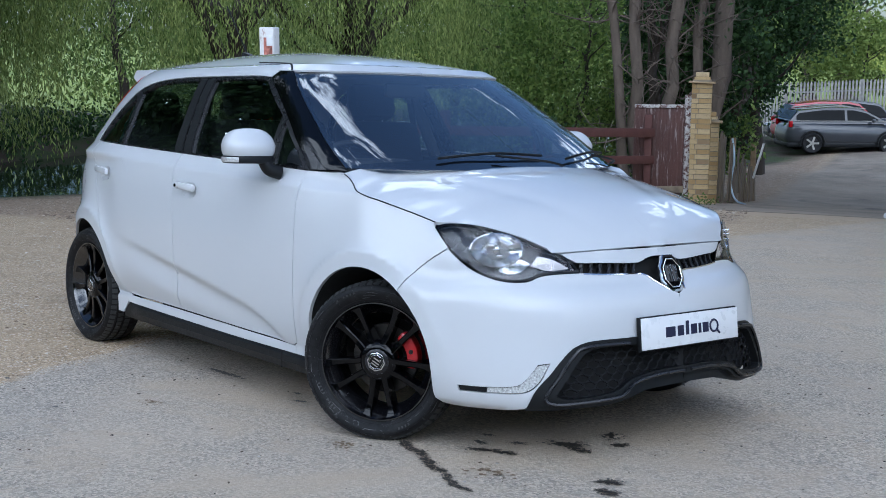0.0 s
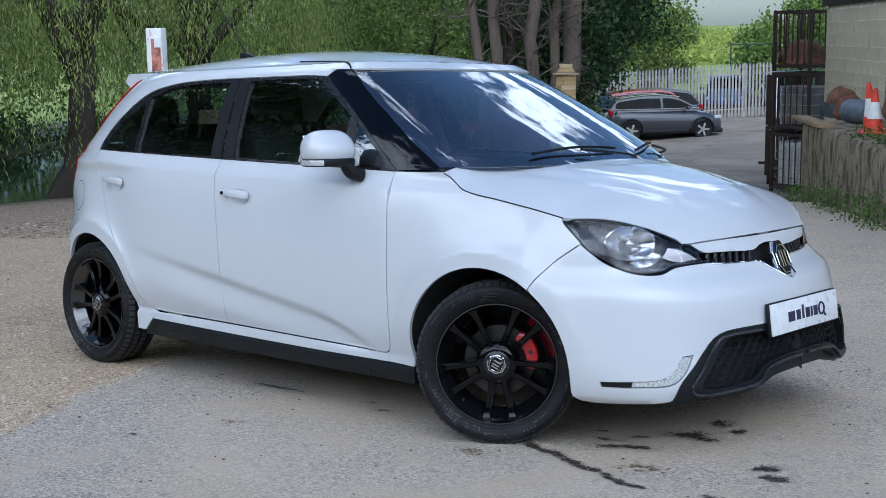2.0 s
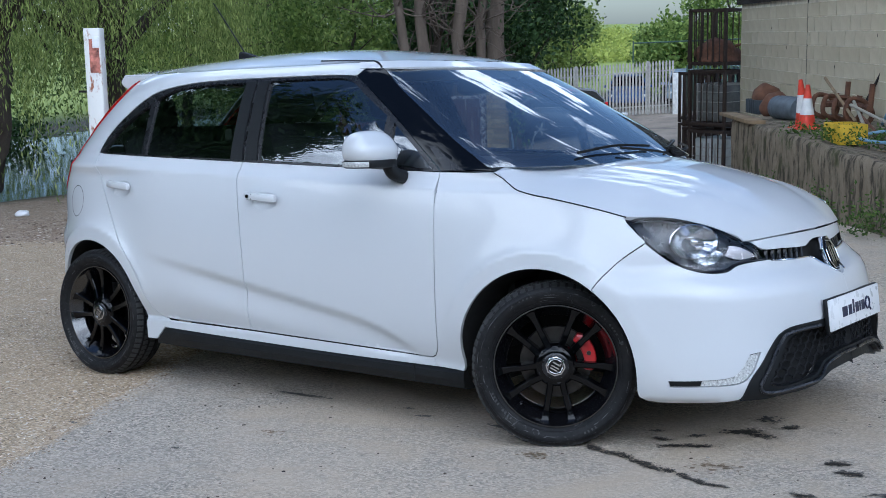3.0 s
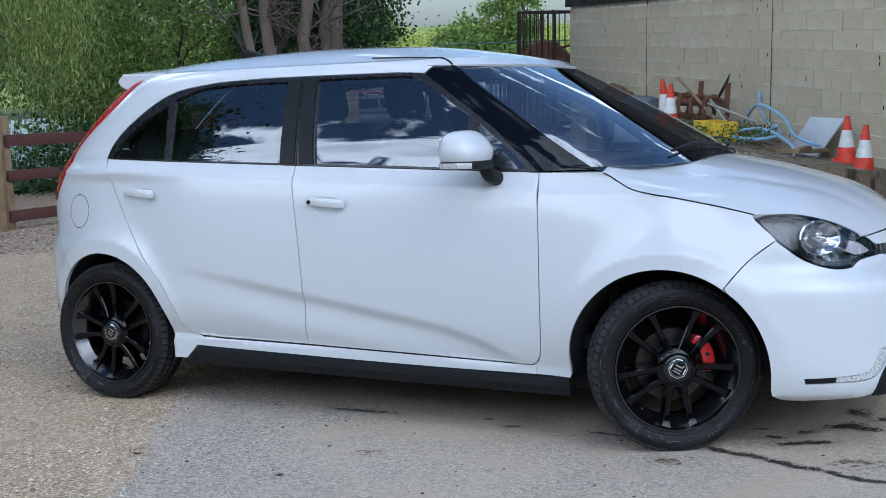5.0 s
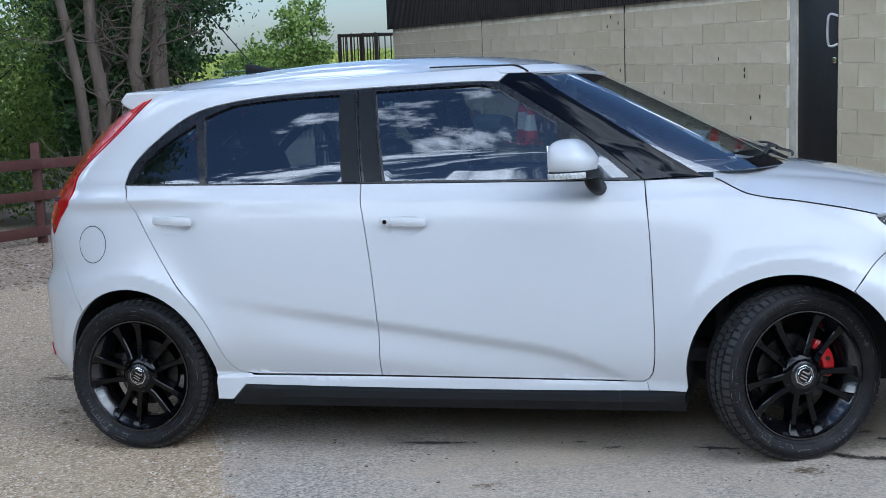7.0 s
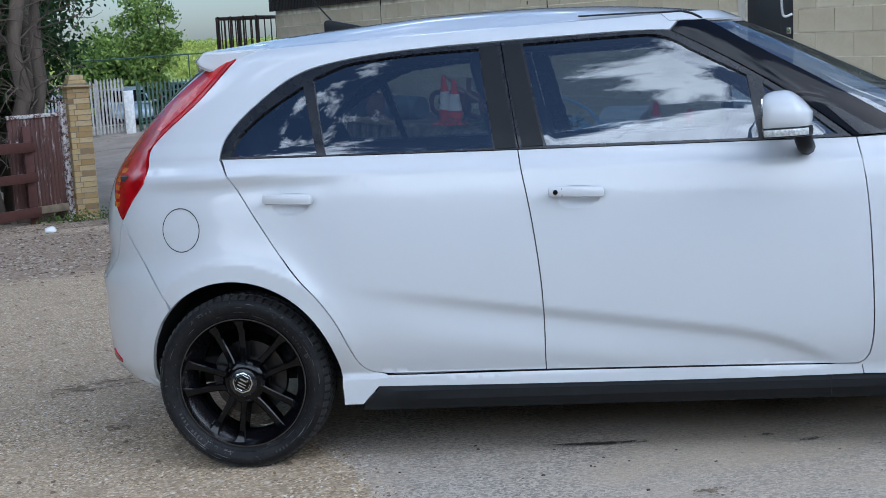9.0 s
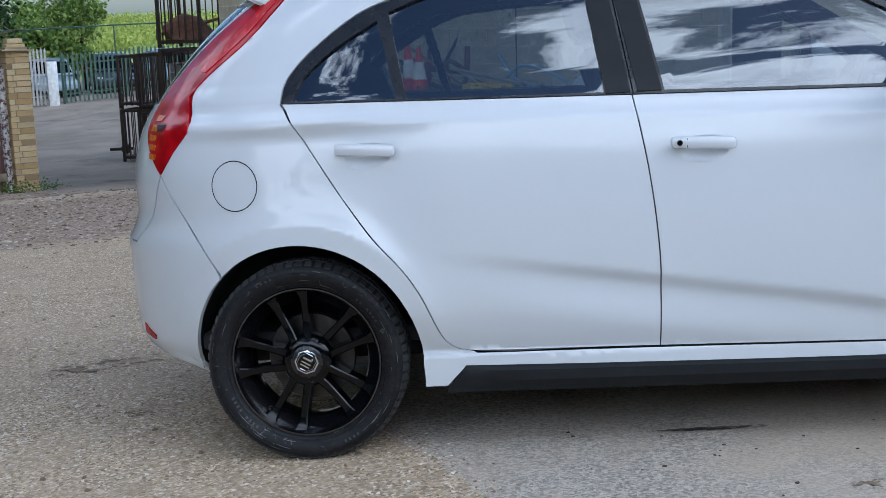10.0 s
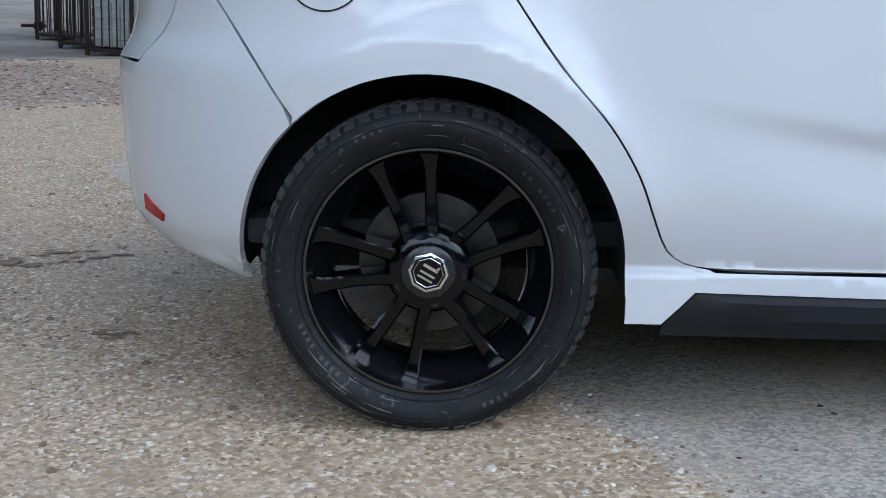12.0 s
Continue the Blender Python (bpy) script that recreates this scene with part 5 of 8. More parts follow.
M = Matrix.Translation((0.36, -0.36, 0.90)) @ pose(0, 0, 0, 0, -64, 0)
sw = part("steering_wheel", pipe([M @ Vector((0.185 * math.cos(a), 0.185 * math.sin(a), 0)) for a in np.linspace(0, 2 * math.pi, 17)[:-1]], 0.016, 8, True), DASH, car)
for a in (0, 180, 270):
    part("wheel_spoke", pipe([M @ Vector((0, 0, -0.01)), M @ Vector((0.18 * math.cos(radians(a)), 0.18 * math.sin(radians(a)), 0))], 0.016, 6), DASH, sw)
part("interior_mirror", boxed((0.03, 0.22, 0.065), Matrix.Translation((0.36, 0.0, 1.30)), 0.015), DASH, car)
part("parcel_shelf", boxed((0.42, 1.16, 0.02), Matrix.Translation((-1.50, 0, 0.99)), 0.004), DASH, car)
for side in (-1, 1):
    part("door_lining", boxed((1.62, 0.03, 0.55), Matrix.Translation((-0.03, side * 0.735, 0.70)), 0.01), DASH, car)
    part("inner_pillar", pipe([(-0.31, side * 0.72, 0.98), (-0.36, side * 0.62, 1.25), (-0.375, side * 0.535, 1.325)], 0.03, 8), LINING, car)
    part("seat_belt", boxed((0.05, 0.004, 0.45), Matrix.Translation((-0.36, side * 0.62, 1.10)) @ pose(0, 0, 0, side * 12, 0, 0)), DASH, car)


# ---- ground ----
LANE = curve((7.5, 0.0), (10.6, 0.0), (12.0, -0.07), (15.0, -0.26), (19.5, -0.45), (24.0, -0.36), (33.0, 0.30), (40.0, 0.98), (60.0, 2.1))
FAR = curve((0, 0.0), (90, 0.0), (150, 0.5), (300, 3.0), (700, 7.0), (1500, 12.0))
WATER = -1.02


def clamp(v, a, b):
    return max(a, min(b, v))


def ground_z(x, y):
    """Height of the ground in true level."""
    z = 0.04 * clamp(x, -26, 14) - 0.045 * clamp(y, -14, 48)
    if y > 7.5:
        z += LANE(min(y, 52.0)) * max(step(-18.0, -9.5, x), step(21.0, 31.0, y))
    z += 0.62 * step(-18.5, -24.0, x) * (1 - step(14.0, 24.0, y))
    r = math.hypot(x, y)
    z += FAR(r)
    # the pond lies beyond the chippings
    e = pond_depth(x, y)
    z += (-1.75 - z) * step(0.0, 2.6, e)
    return z


def pond_depth(x, y):
    """How far inside the pond a place lies, in metres."""
    a = -13.0 - x - 0.35 * max(0.0, y - 7.0) + 0.5 * math.sin(y * 0.6)
    return min(a, x + 20.5 + 0.3 * y, 24.0 - y - 0.1 * x, y + 34.0)


def grid_axis(stops):
    res = []
    for (a, b, n) in stops:
        res += list(np.linspace(a, b, n, endpoint=False))
    return res + [stops[-1][1]]


gx = grid_axis([(-1500, -200, 10), (-200, -50, 14), (-50, -20, 30), (-20, 8, 84), (8, 40, 16), (40, 200, 10), (200, 1500, 8)])
gy = grid_axis([(-1500, -200, 8), (-200, -40, 10), (-40, -8, 16), (-8, 20, 84), (20, 60, 40), (60, 200, 18), (200, 1500, 12)])
verts = [(x, y, ground_z(x, y)) for y in gy for x in gx]
nx = len(gx)
faces = [(j * nx + i, j * nx + i + 1, (j + 1) * nx + i + 1, (j + 1) * nx + i) for j in range(len(gy) - 1) for i in range(nx - 1)]
g = Nodes("ground")
sepn = g.t.nodes.new("ShaderNodeSeparateXYZ")
g.link(g.pos, sepn.inputs[0])
px, py = sepn.outputs[0], sepn.outputs[1]


def side_of(a, b, c, wob=0.0, scale=2.0):
    """Signed distance a x + b y + c, with a ragged edge."""
    v = g.math("ADD", g.math("ADD", g.math("MULTIPLY", px, a), g.math("MULTIPLY", py, b)), c)
    if wob:
        v = g.math("ADD", v, g.math("MULTIPLY", g.math("SUBTRACT", g.noise(scale, 6.0, 0.65), 0.5), wob))
    return v


def soft(v, a, b):
    m = g.t.nodes.new("ShaderNodeMapRange")
    m.inputs[1].default_value, m.inputs[2].default_value = a, b
    g.link(v, m.inputs[0])
    return m.outputs[0]


# worn tarmac
t_fine = g.noise(170.0, 3.0, 0.7)
t_mid = g.noise(1.6, 6.0, 0.6)
stone_c = g.cells(120.0)
bw = g.t.nodes.new("ShaderNodeSeparateColor")
g.link(stone_c, bw.inputs[0])
tar = g.mix(bw.outputs[0], (0.19, 0.160, 0.125), (0.80, 0.68, 0.52))
tar = g.mix(g.ramp(t_fine, (0.42, 0.0), (0.60, 0.50)), tar, (0.28, 0.25, 0.21))
tar = g.mix(g.ramp(t_mid, (0.42, 0.0), (0.70, 0.65)), tar, (0.58, 0.48, 0.36))
tar = g.mix(g.ramp(g.noise(3.4, 7.0, 0.72, distort=0.6), (0.52, 0.0), (0.64, 0.55)), tar, (0.50, 0.39, 0.27))
tar = g.mix(g.ramp(g.noise(14.0, 5.0, 0.7), (0.60, 0.0), (0.70, 0.6)), tar, (0.20, 0.165, 0.125))
tar = g.mix(g.ramp(g.noise(0.5, 4.0), (0.40, 0.0), (0.62, 0.35)), tar, (0.45, 0.40, 0.335))
tar = g.mix(g.ramp(g.noise(0.95, 6.0, 0.68, distort=0.8), (0.50, 0.0), (0.64, 0.6)), tar, (0.52, 0.42, 0.30))
# bound gravel
peb = g.cells(110.0)
bw2 = g.t.nodes.new("ShaderNodeSeparateColor")
g.link(peb, bw2.inputs[0])
grav = g.ramp(bw2.outputs[1], (0.0, (0.12, 0.080, 0.045)), (0.30, (0.46, 0.34, 0.205)), (0.70, (0.68, 0.53, 0.345)), (0.90, (0.80, 0.68, 0.51)), (1.0, (0.95, 0.90, 0.80)))
grav = g.mix(g.ramp(g.noise(55.0, 4.0, 0.65), (0.40, 0.75), (0.60, 0.0)), grav, (0.29, 0.22, 0.145))
grav = g.mix(g.ramp(g.noise(2.2, 5.0), (0.40, 0.0), (0.68, 0.45)), grav, (0.50, 0.38, 0.25))
grav = g.mix(g.ramp(g.noise(6.0, 6.0, 0.7, distort=0.5), (0.54, 0.0), (0.66, 0.5)), grav, (0.30, 0.22, 0.14))
edge_n = side_of(0.868, 0.497, 1.205, 0.34, 1.7)
# a newer, greyer strip of tarmac along the gravel
tar = g.mix(g.math("MULTIPLY", soft(edge_n, 1.0, 0.2), 0.34), tar, g.mix(bw.outputs[0], (0.16, 0.148, 0.132), (0.56, 0.515, 0.46)))
is_grav = soft(edge_n, 0.012, -0.02)
is_grav = g.math("MAXIMUM", is_grav, soft(side_of(1.0, 0.12, 2.45, 0.7, 1.1), 0.08, -0.12))
base = g.mix(is_grav, tar, grav)
# chippings and earth by the fence
chip = g.cells(46.0)
bw3 = g.t.nodes.new("ShaderNodeSeparateColor")
g.link(chip, bw3.inputs[0])
bark = g.ramp(bw3.outputs[2], (0.0, (0.10, 0.066, 0.043)), (0.35, (0.27, 0.19, 0.128)), (0.80, (0.40, 0.31, 0.225)), (1.0, (0.62, 0.55, 0.46)))
bark = g.mix(g.ramp(g.noise(3.0, 5.0), (0.42, 0.0), (0.62, 0.7)), bark, (0.30, 0.225, 0.16))
is_bark = g.math("MULTIPLY", soft(side_of(-0.575, 0.82, -6.6, 1.6, 1.2), -0.1, 0.35), soft(side_of(0.85, 0.52, -0.5, 1.0, 1.1), 0.2, -0.3))
base = g.mix(is_bark, base, bark)
# the lane beyond the gateway
lane_c = g.mix(g.ramp(g.noise(0.8, 6.0, 0.62), (0.35, 0.0), (0.68, 1.0)), (0.25, 0.205, 0.16), (0.40, 0.335, 0.265))
lane_c = g.mix(g.ramp(t_fine, (0.4, 0.0), (0.7, 0.3)), lane_c, (0.12, 0.11, 0.10))
lane_c = g.mix(g.ramp(g.noise(0.45, 5.0, 0.7, distort=1.2), (0.56, 0.0), (0.68, 0.55)), lane_c, (0.075, 0.07, 0.068))
is_lane = g.math("MULTIPLY", soft(side_of(-0.43, 0.90, -11.75, 0.22, 1.5), 0.0, 0.12), soft(side_of(0.875, 0.485, 1.0, 0.5, 1.3), -0.1, 0.25))
base = g.mix(is_lane, base, lane_c)
kerb = g.math("MULTIPLY", soft(side_of(-0.43, 0.90, -11.75, 0.15, 2.0), -0.9, -0.5), soft(side_of(-0.43, 0.90, -11.75, 0.15, 2.0), 0.02, -0.05))
base = g.mix(g.math("MULTIPLY", kerb, soft(side_of(1.0, 0.0, 7.2), -0.5, 0.5)), base, (0.47, 0.37, 0.26))
lip = g.math("MULTIPLY", soft(side_of(-0.43, 0.90, -11.75, 0.10, 3.0), -0.07, -0.03), soft(side_of(-0.43, 0.90, -11.75, 0.10, 3.0), 0.06, 0.02))
base = g.mix(g.math("MULTIPLY", lip, soft(side_of(1.0, 0.0, 7.0), -0.5, 0.5)), base, (0.10, 0.075, 0.05))
# earth and grass round the pond, fields far off
grass = g.mix(g.noise(9.0, 6.0, 0.7), (0.022, 0.040, 0.012), (0.075, 0.10, 0.032))
bank = g.mix(g.ramp(g.noise(1.1, 5.0), (0.42, 0.0), (0.60, 1.0)), (0.075, 0.058, 0.042), grass)
is_bank = soft(side_of(-1.0, -0.25, -11.0, 1.5, 0.8), 0.0, 0.9)
base = g.mix(is_bank, base, bank)
field = g.mix(g.noise(0.035, 6.0, 0.6), (0.20, 0.27, 0.05), (0.32, 0.37, 0.085))
rad = g.t.nodes.new("ShaderNodeVectorMath")
rad.operation = "LENGTH"
g.link(g.pos, rad.inputs[0])
base = g.mix(soft(rad.outputs["Value"], 58.0, 64.0), base, field)
g.set(color=base, rough=g.ramp(t_mid, (0.3, 0.75), (0.7, 0.93)), spec=0.35)
relief = g.mix(is_grav, g.mix(0.5, t_fine, g.noise(30.0, 4.0)), g.mix(0.5, bw2.outputs[0], g.noise(70.0, 4.0, 0.7)))
relief = g.mix(is_bark, relief, bw3.outputs[0])
g.bump(relief, 0.8, 0.012)
ground = part("ground", raw("ground", verts, faces, True), g.mat)
tagged(ground, "sloping yard of worn grey tarmac and sandy gravel", "ground", kind="structure")

wm = Nodes("pond_water")
wm.set(color=(0.020, 0.026, 0.012), rough=0.05, spec=0.4)
wm.bump(wm.noise(3.0, 3.0, vec=None, stretch=(1, 1, 1)), 0.05, 0.02)
wv, wf = [], []
for x in np.arange(-48, -12.5, 1.0):
    for y in np.arange(-36, 30, 1.0):
        if pond_depth(x + 0.5, y + 0.5) > -0.6:
            o = len(wv)
            wv += [(x, y, WATER), (x + 1, y, WATER), (x + 1, y + 1, WATER), (x, y + 1, WATER)]
            wf.append((o, o + 1, o + 2, o + 3))
pond = part("water", raw("water", wv, wf), wm.mat)
tagged(pond, "still dark pond reflecting the trees", "pond", kind="structure")


def on_ground(x, y, up=0.0):
    p = W(x, y, 0)
    return Vector((p.x, p.y, ground_z(p.x, p.y) + up))


# ---- the block-built barn ----
block_m = Nodes("concrete_block")
_b = block_m.each()
_c = block_m.ramp(_b, (0.0, (0.53, 0.465, 0.325)), (0.5, (0.575, 0.51, 0.365)), (1.0, (0.62, 0.555, 0.41)))
_c = block_m.mix(block_m.ramp(block_m.noise(3.0, 6.0, 0.65), (0.35, 0.6), (0.62, 0.0)), _c, (0.45, 0.38, 0.255))
_c = block_m.mix(block_m.ramp(block_m.noise(40.0, 4.0, 0.7), (0.58, 0.0), (0.75, 0.5)), _c, (0.30, 0.255, 0.18))
block_m.set(color=_c, rough=0.92, spec=0.2)
block_m.bump(block_m.noise(90.0, 4.0, 0.7), 0.35, 0.006)
BLOCK = block_m.mat
MORTAR = plain("mortar", (0.72, 0.665, 0.54), 0.95, vary=0.28, scale=5, bump=0.3)
WU = Vector((0.5855, -0.811, 0)).normalized()
WN = Vector((-0.811, -0.5855, 0)).normalized()
WO = Vector((-0.95, 10.80, 0))
WALL_M = Matrix(((WU.x, WN.x, 0, WO.x), (WU.y, WN.y, 0, WO.y), (0, 0, 1, 0), (0, 0, 0, 1)))
# in the wall's own axes: x along it, y out of it, z up
A0, A1, D0, D1, TOP = -9.75, 9.0, 3.48, 4.13, 2.02
wall_bm = bmesh.new()
for a, b in ((A0, D0), (D1, A1)):
    box(wall_bm, (b - a, 0.19, TOP + 1.8), Matrix.Translation(((a + b) / 2, -0.10, (TOP - 1.8) / 2)))
box(wall_bm, (D1 - D0, 0.19, 0.12), Matrix.Translation(((D0 + D1) / 2, -0.10, TOP - 0.06)))
barn_wall = part("wall_north", wall_bm, MORTAR, m=WALL_M, smooth=False)
tagged(barn_wall, "buff concrete block barn wall with pale joints", "wall", kind="structure")
side_wall = part("wall_west", boxed((0.19, 9.0, TOP + 2.2), Matrix.Translation((A0 + 0.095, -4.7, (TOP - 2.2) / 2))), BLOCK, m=WALL_M, smooth=False)
tagged(side_wall, "plain block end wall of the barn", "wall", kind="structure")

clad = Nodes("dark_cladding")
clad.set(color=clad.mix(clad.noise(2.0, 5.0, 0.6, stretch=(1, 1, 0.15)), (0.012, 0.010, 0.010), (0.042, 0.034, 0.031)), rough=0.6, spec=0.3)
bm = bmesh.new()
for i in range(236):
    x = A0 - 0.1 + 0.0765 * i
    box(bm, (0.040, 0.03, 2.6), Matrix.Translation((x, 0.06, TOP + 1.28)))
box(bm, (A1 - A0 + 0.3, 0.04, 2.6), Matrix.Translation(((A0 + A1) / 2, 0.03, TOP + 1.29)))
fascia = part("cladding", bm, clad.mat, m=WALL_M, smooth=False)
tagged(fascia, "dark ribbed metal cladding above the block wall", "cladding", kind="structure")
bm = boxed((A1 - A0 + 0.5, 9.4, 0.06), Matrix.Translation(((A0 + A1) / 2, -4.4, TOP + 3.3)) @ pose(0, 0, 0, -10, 0, 0))
tagged(part("barn_roof", bm, clad.mat, m=WALL_M, smooth=False), "dark sheet metal barn roof", "roof", kind="structure")
# doorway with a dark sliding door
DOOR = Nodes("black_door")
DOOR.set(color=DOOR.mix(DOOR.ramp(DOOR.noise(30, 4, 0.7, stretch=(1, 1, 0.12)), (0.62, 0.0), (0.72, 0.5)), (0.006, 0.0065, 0.008), (0.06, 0.06, 0.065)), rough=0.45)
door = part("door_1", boxed((D1 - D0 - 0.01, 0.05, TOP + 1.0), Matrix.Translation(((D0 + D1) / 2, -0.04, (TOP - 1.0) / 2 - 0.13)), 0.004), DOOR.mat, m=WALL_M)
tagged(door, "black painted door with a pale pull handle", "door", kind="structure")
hx = D1 - 0.06
part("door_handle", pipe([(hx + 0.04, -0.01, 1.71), (hx - 0.02, 0.05, 1.71), (hx - 0.02, 0.05, 1.45), (hx + 0.04, -0.01, 1.45)], 0.012), plain("pale_metal", (0.55, 0.56, 0.56), 0.4, metal=0.4), door)
part("hasp", boxed((0.05, 0.03, 0.06), Matrix.Translation((hx + 0.01, 0.0, 1.30)), 0.006), CHROME, door)
part("door_jamb", boxed((0.11, 0.10, TOP + 1.2), Matrix.Translation((D0 - 0.06, -0.045, (TOP - 1.2) / 2)), 0.006), plain("pale_render", (0.46, 0.43, 0.36), 0.9, vary=0.15, bump=0.2), door)

JOINTS = (-4.98, -0.12)
seal = plain("joint_sealant", (0.035, 0.032, 0.028), 0.9)
for a in JOINTS:
    part("movement_joint", boxed((0.016, 0.02, TOP + 0.9), Matrix.Translation((a, -0.004, (TOP - 0.9) / 2))), seal, barn_wall)

# ---- the ledge in front of the wall ----
mossy = Nodes("mossy_concrete")
_m = mossy.mix(mossy.noise(4.0, 6.0, 0.65), (0.12, 0.092, 0.062), (0.36, 0.30, 0.215))
_m = mossy.mix(mossy.ramp(mossy.noise(7.0, 5.0, 0.7, stretch=(1, 1, 0.35)), (0.48, 0.0), (0.60, 0.85)), _m, (0.035, 0.030, 0.022))
_m = mossy.mix(mossy.ramp(mossy.noise(2.3, 6.0, 0.7), (0.55, 0.0), (0.66, 0.7)), _m, (0.060, 0.070, 0.022))
mossy.set(color=_m, rough=0.95, spec=0.2)
mossy.bump(mossy.noise(26.0, 6.0, 0.7), 0.5, 0.012)
LEDGE_TOP = 0.33
F0, F1 = Vector((-3.87, 12.10)), Vector((0.20, 6.47))


def bed_z(a):
    """Height of the bed at the foot of the barn wall."""
    return LEDGE_TOP - 0.24 * step(-0.6, 1.0, a)


B0, B1 = WO.xy + WU.xy * -3.2 + WN.xy * 0.01, WO.xy + WU.xy * 3.30 + WN.xy * 0.01
bm = bmesh.new()
N = 46
rows = []
for j, z in enumerate((-1.6, -0.6, -0.2, 0.0, 0.15, LEDGE_TOP - 0.05, LEDGE_TOP)):
    row = []
    for i in range(N + 1):
        t = i / N
        p = F0.lerp(F1, t)
        w = 0.022 * noise.noise(Vector((p.x * 1.7, p.y * 1.7, z * 2.1))) + (0.0 if j < 6 else -0.03)
        row.append(bm.verts.new((p.x - 0.64 * w, p.y - 0.77 * w, z + (0.035 * noise.noise(Vector((p.x * 2.0, p.y * 2.0, 4.0))) if j > 4 else 0))))
    rows.append(row)
back = [bm.verts.new((*B0.lerp(B1, i / N), bed_z(-3.2 + 6.5 * i / N) + 0.02 * noise.noise(Vector((i * 0.7, 3.0, 1.0))))) for i in range(N + 1)]
rows.append(back)
for a, b in zip(rows, rows[1:]):
    for i in range(N):
        bm.faces.new((a[i], a[i + 1], b[i + 1], b[i]))
low0 = bm.verts.new((*B0, -1.6))
bm.faces.new([r[0] for r in rows] + [low0])
low1 = bm.verts.new((*B1, -1.6))
bm.faces.new([r[-1] for r in rows][::-1] + [low1])
bmesh.ops.recalc_face_normals(bm, faces=bm.faces)
ledge = part("retaining_wall", bm, mossy.mat, sharp=60)
tagged(ledge, "low mossy concrete retaining wall with weeds at its foot", "wall", kind="structure")


# ---- gateway: brick pillar, gate, fence ----
brick_m = Nodes("yellow_brick")
_r = brick_m.each()
_c = brick_m.ramp(_r, (0.0, (0.30, 0.20, 0.085)), (0.35, (0.42, 0.31, 0.155)), (0.75, (0.46, 0.36, 0.21)), (1.0, (0.20, 0.135, 0.075)))
_c = brick_m.mix(brick_m.ramp(brick_m.noise(30.0, 4.0, 0.7), (0.5, 0.0), (0.7, 0.5)), _c, (0.20, 0.145, 0.08))
brick_m.set(color=_c, rough=0.9, spec=0.2)
brick_m.bump(brick_m.noise(120.0, 3.0), 0.3, 0.004)
BRICK = brick_m.mat
OLD_MORTAR = plain("old_mortar", (0.20, 0.17, 0.12), 0.95, vary=0.3, scale=15)


def brick_pillar(x, y, turn, w, courses, label, cap=True):
    base = on_ground(x, y, -0.07)
    root = thing("brick_pillar", Matrix.Translation(base) @ pose(0, 0, 0, 0, 0, turn), label, "pillar")
    part("core", boxed((w - 0.014, w - 0.014, courses * 0.075 + 0.05), Matrix.Translation((0, 0, (courses * 0.075 + 0.05) / 2))), OLD_MORTAR, root)
    half = w / 2
    shared = {}
    for c in range(courses):
        z = 0.0375 + 0.075 * c
        n = 2 if c % 2 else 1
        for face in range(4):
            cuts = [-half, -half + 0.105, half] if (c + face) % 2 else [-half, half - 0.22 if w > 0.27 else 0.0, half]
            for a, b in zip(cuts, cuts[1:]):
                key = round(b - a, 3)
                if key not in shared:
                    shared[key] = mesh_of("brick", boxed((b - a - 0.010, 0.05, 0.063), Matrix(), 0.0), False)
                    shared[key].materials.append(BRICK)
                ob = new("brick", shared[key])
                ob.parent = root
                j = random.uniform(-0.003, 0.003)
                ob.matrix_basis = Matrix.Rotation(radians(90 * face), 4, "Z") @ Matrix.Translation(((a + b) / 2, -half + 0.024 + j, z)) @ pose(0, 0, 0, 0, random.uniform(-0.8, 0.8), random.uniform(-0.8, 0.8))
    top = courses * 0.075
    if cap:
        part("cap_tile", boxed((w + 0.10, w + 0.10, 0.022), Matrix.Translation((0, 0, top + 0.01)) @ pose(0, 0, 0, 0, 1.5, 0), 0.004), plain("cap_tile", (0.34, 0.25, 0.14), 0.9), root)
        for k, ww in enumerate((w - 0.06, w - 0.10)):
            part("cap_course", boxed((ww, ww, 0.065), Matrix.Translation((0, 0, top + 0.055 + 0.07 * k)), 0.005), BRICK, root)
    return root


brick_pillar(-7.46, 11.53, 38, 0.29, 25, "leaning yellow brick gate pillar with a broken cap")
brick_pillar(-8.0, 12.40, 38, 0.29, 18, "shorter yellow brick pillar behind the gate post")

rust_gate = Nodes("gate_paint")
_n = rust_gate.noise(5.0, 6.0, 0.7, stretch=(1, 1, 0.3))
_c = rust_gate.mix(_n, (0.040, 0.018, 0.016), (0.13, 0.060, 0.048))
_c = rust_gate.mix(rust_gate.ramp(rust_gate.noise(22.0, 5.0, 0.75, stretch=(1, 1, 0.12)), (0.57, 0.0), (0.66, 0.85)), _c, (0.36, 0.31, 0.29))
rust_gate.set(color=_c, rough=0.65)
GATE = rust_gate.mat
flaky = Nodes("flaking_white_paint")
_c = flaky.mix(flaky.ramp(flaky.noise(18.0, 6.0, 0.75), (0.47, 0.0), (0.55, 1.0)), (0.50, 0.48, 0.46), (0.10, 0.045, 0.035))
flaky.set(color=_c, rough=0.7)
FLAKY = flaky.mat


def frame_from(p, q):
    """Axes along p to q: x along, z up, y sideways."""
    d = (q - p)
    d.z = 0
    d.normalize()
    n = Vector((-d.y, d.x, 0))
    return Matrix(((d.x, n.x, 0, p.x), (d.y, n.y, 0, p.y), (0, 0, 1, p.z), (0, 0, 0, 1)))


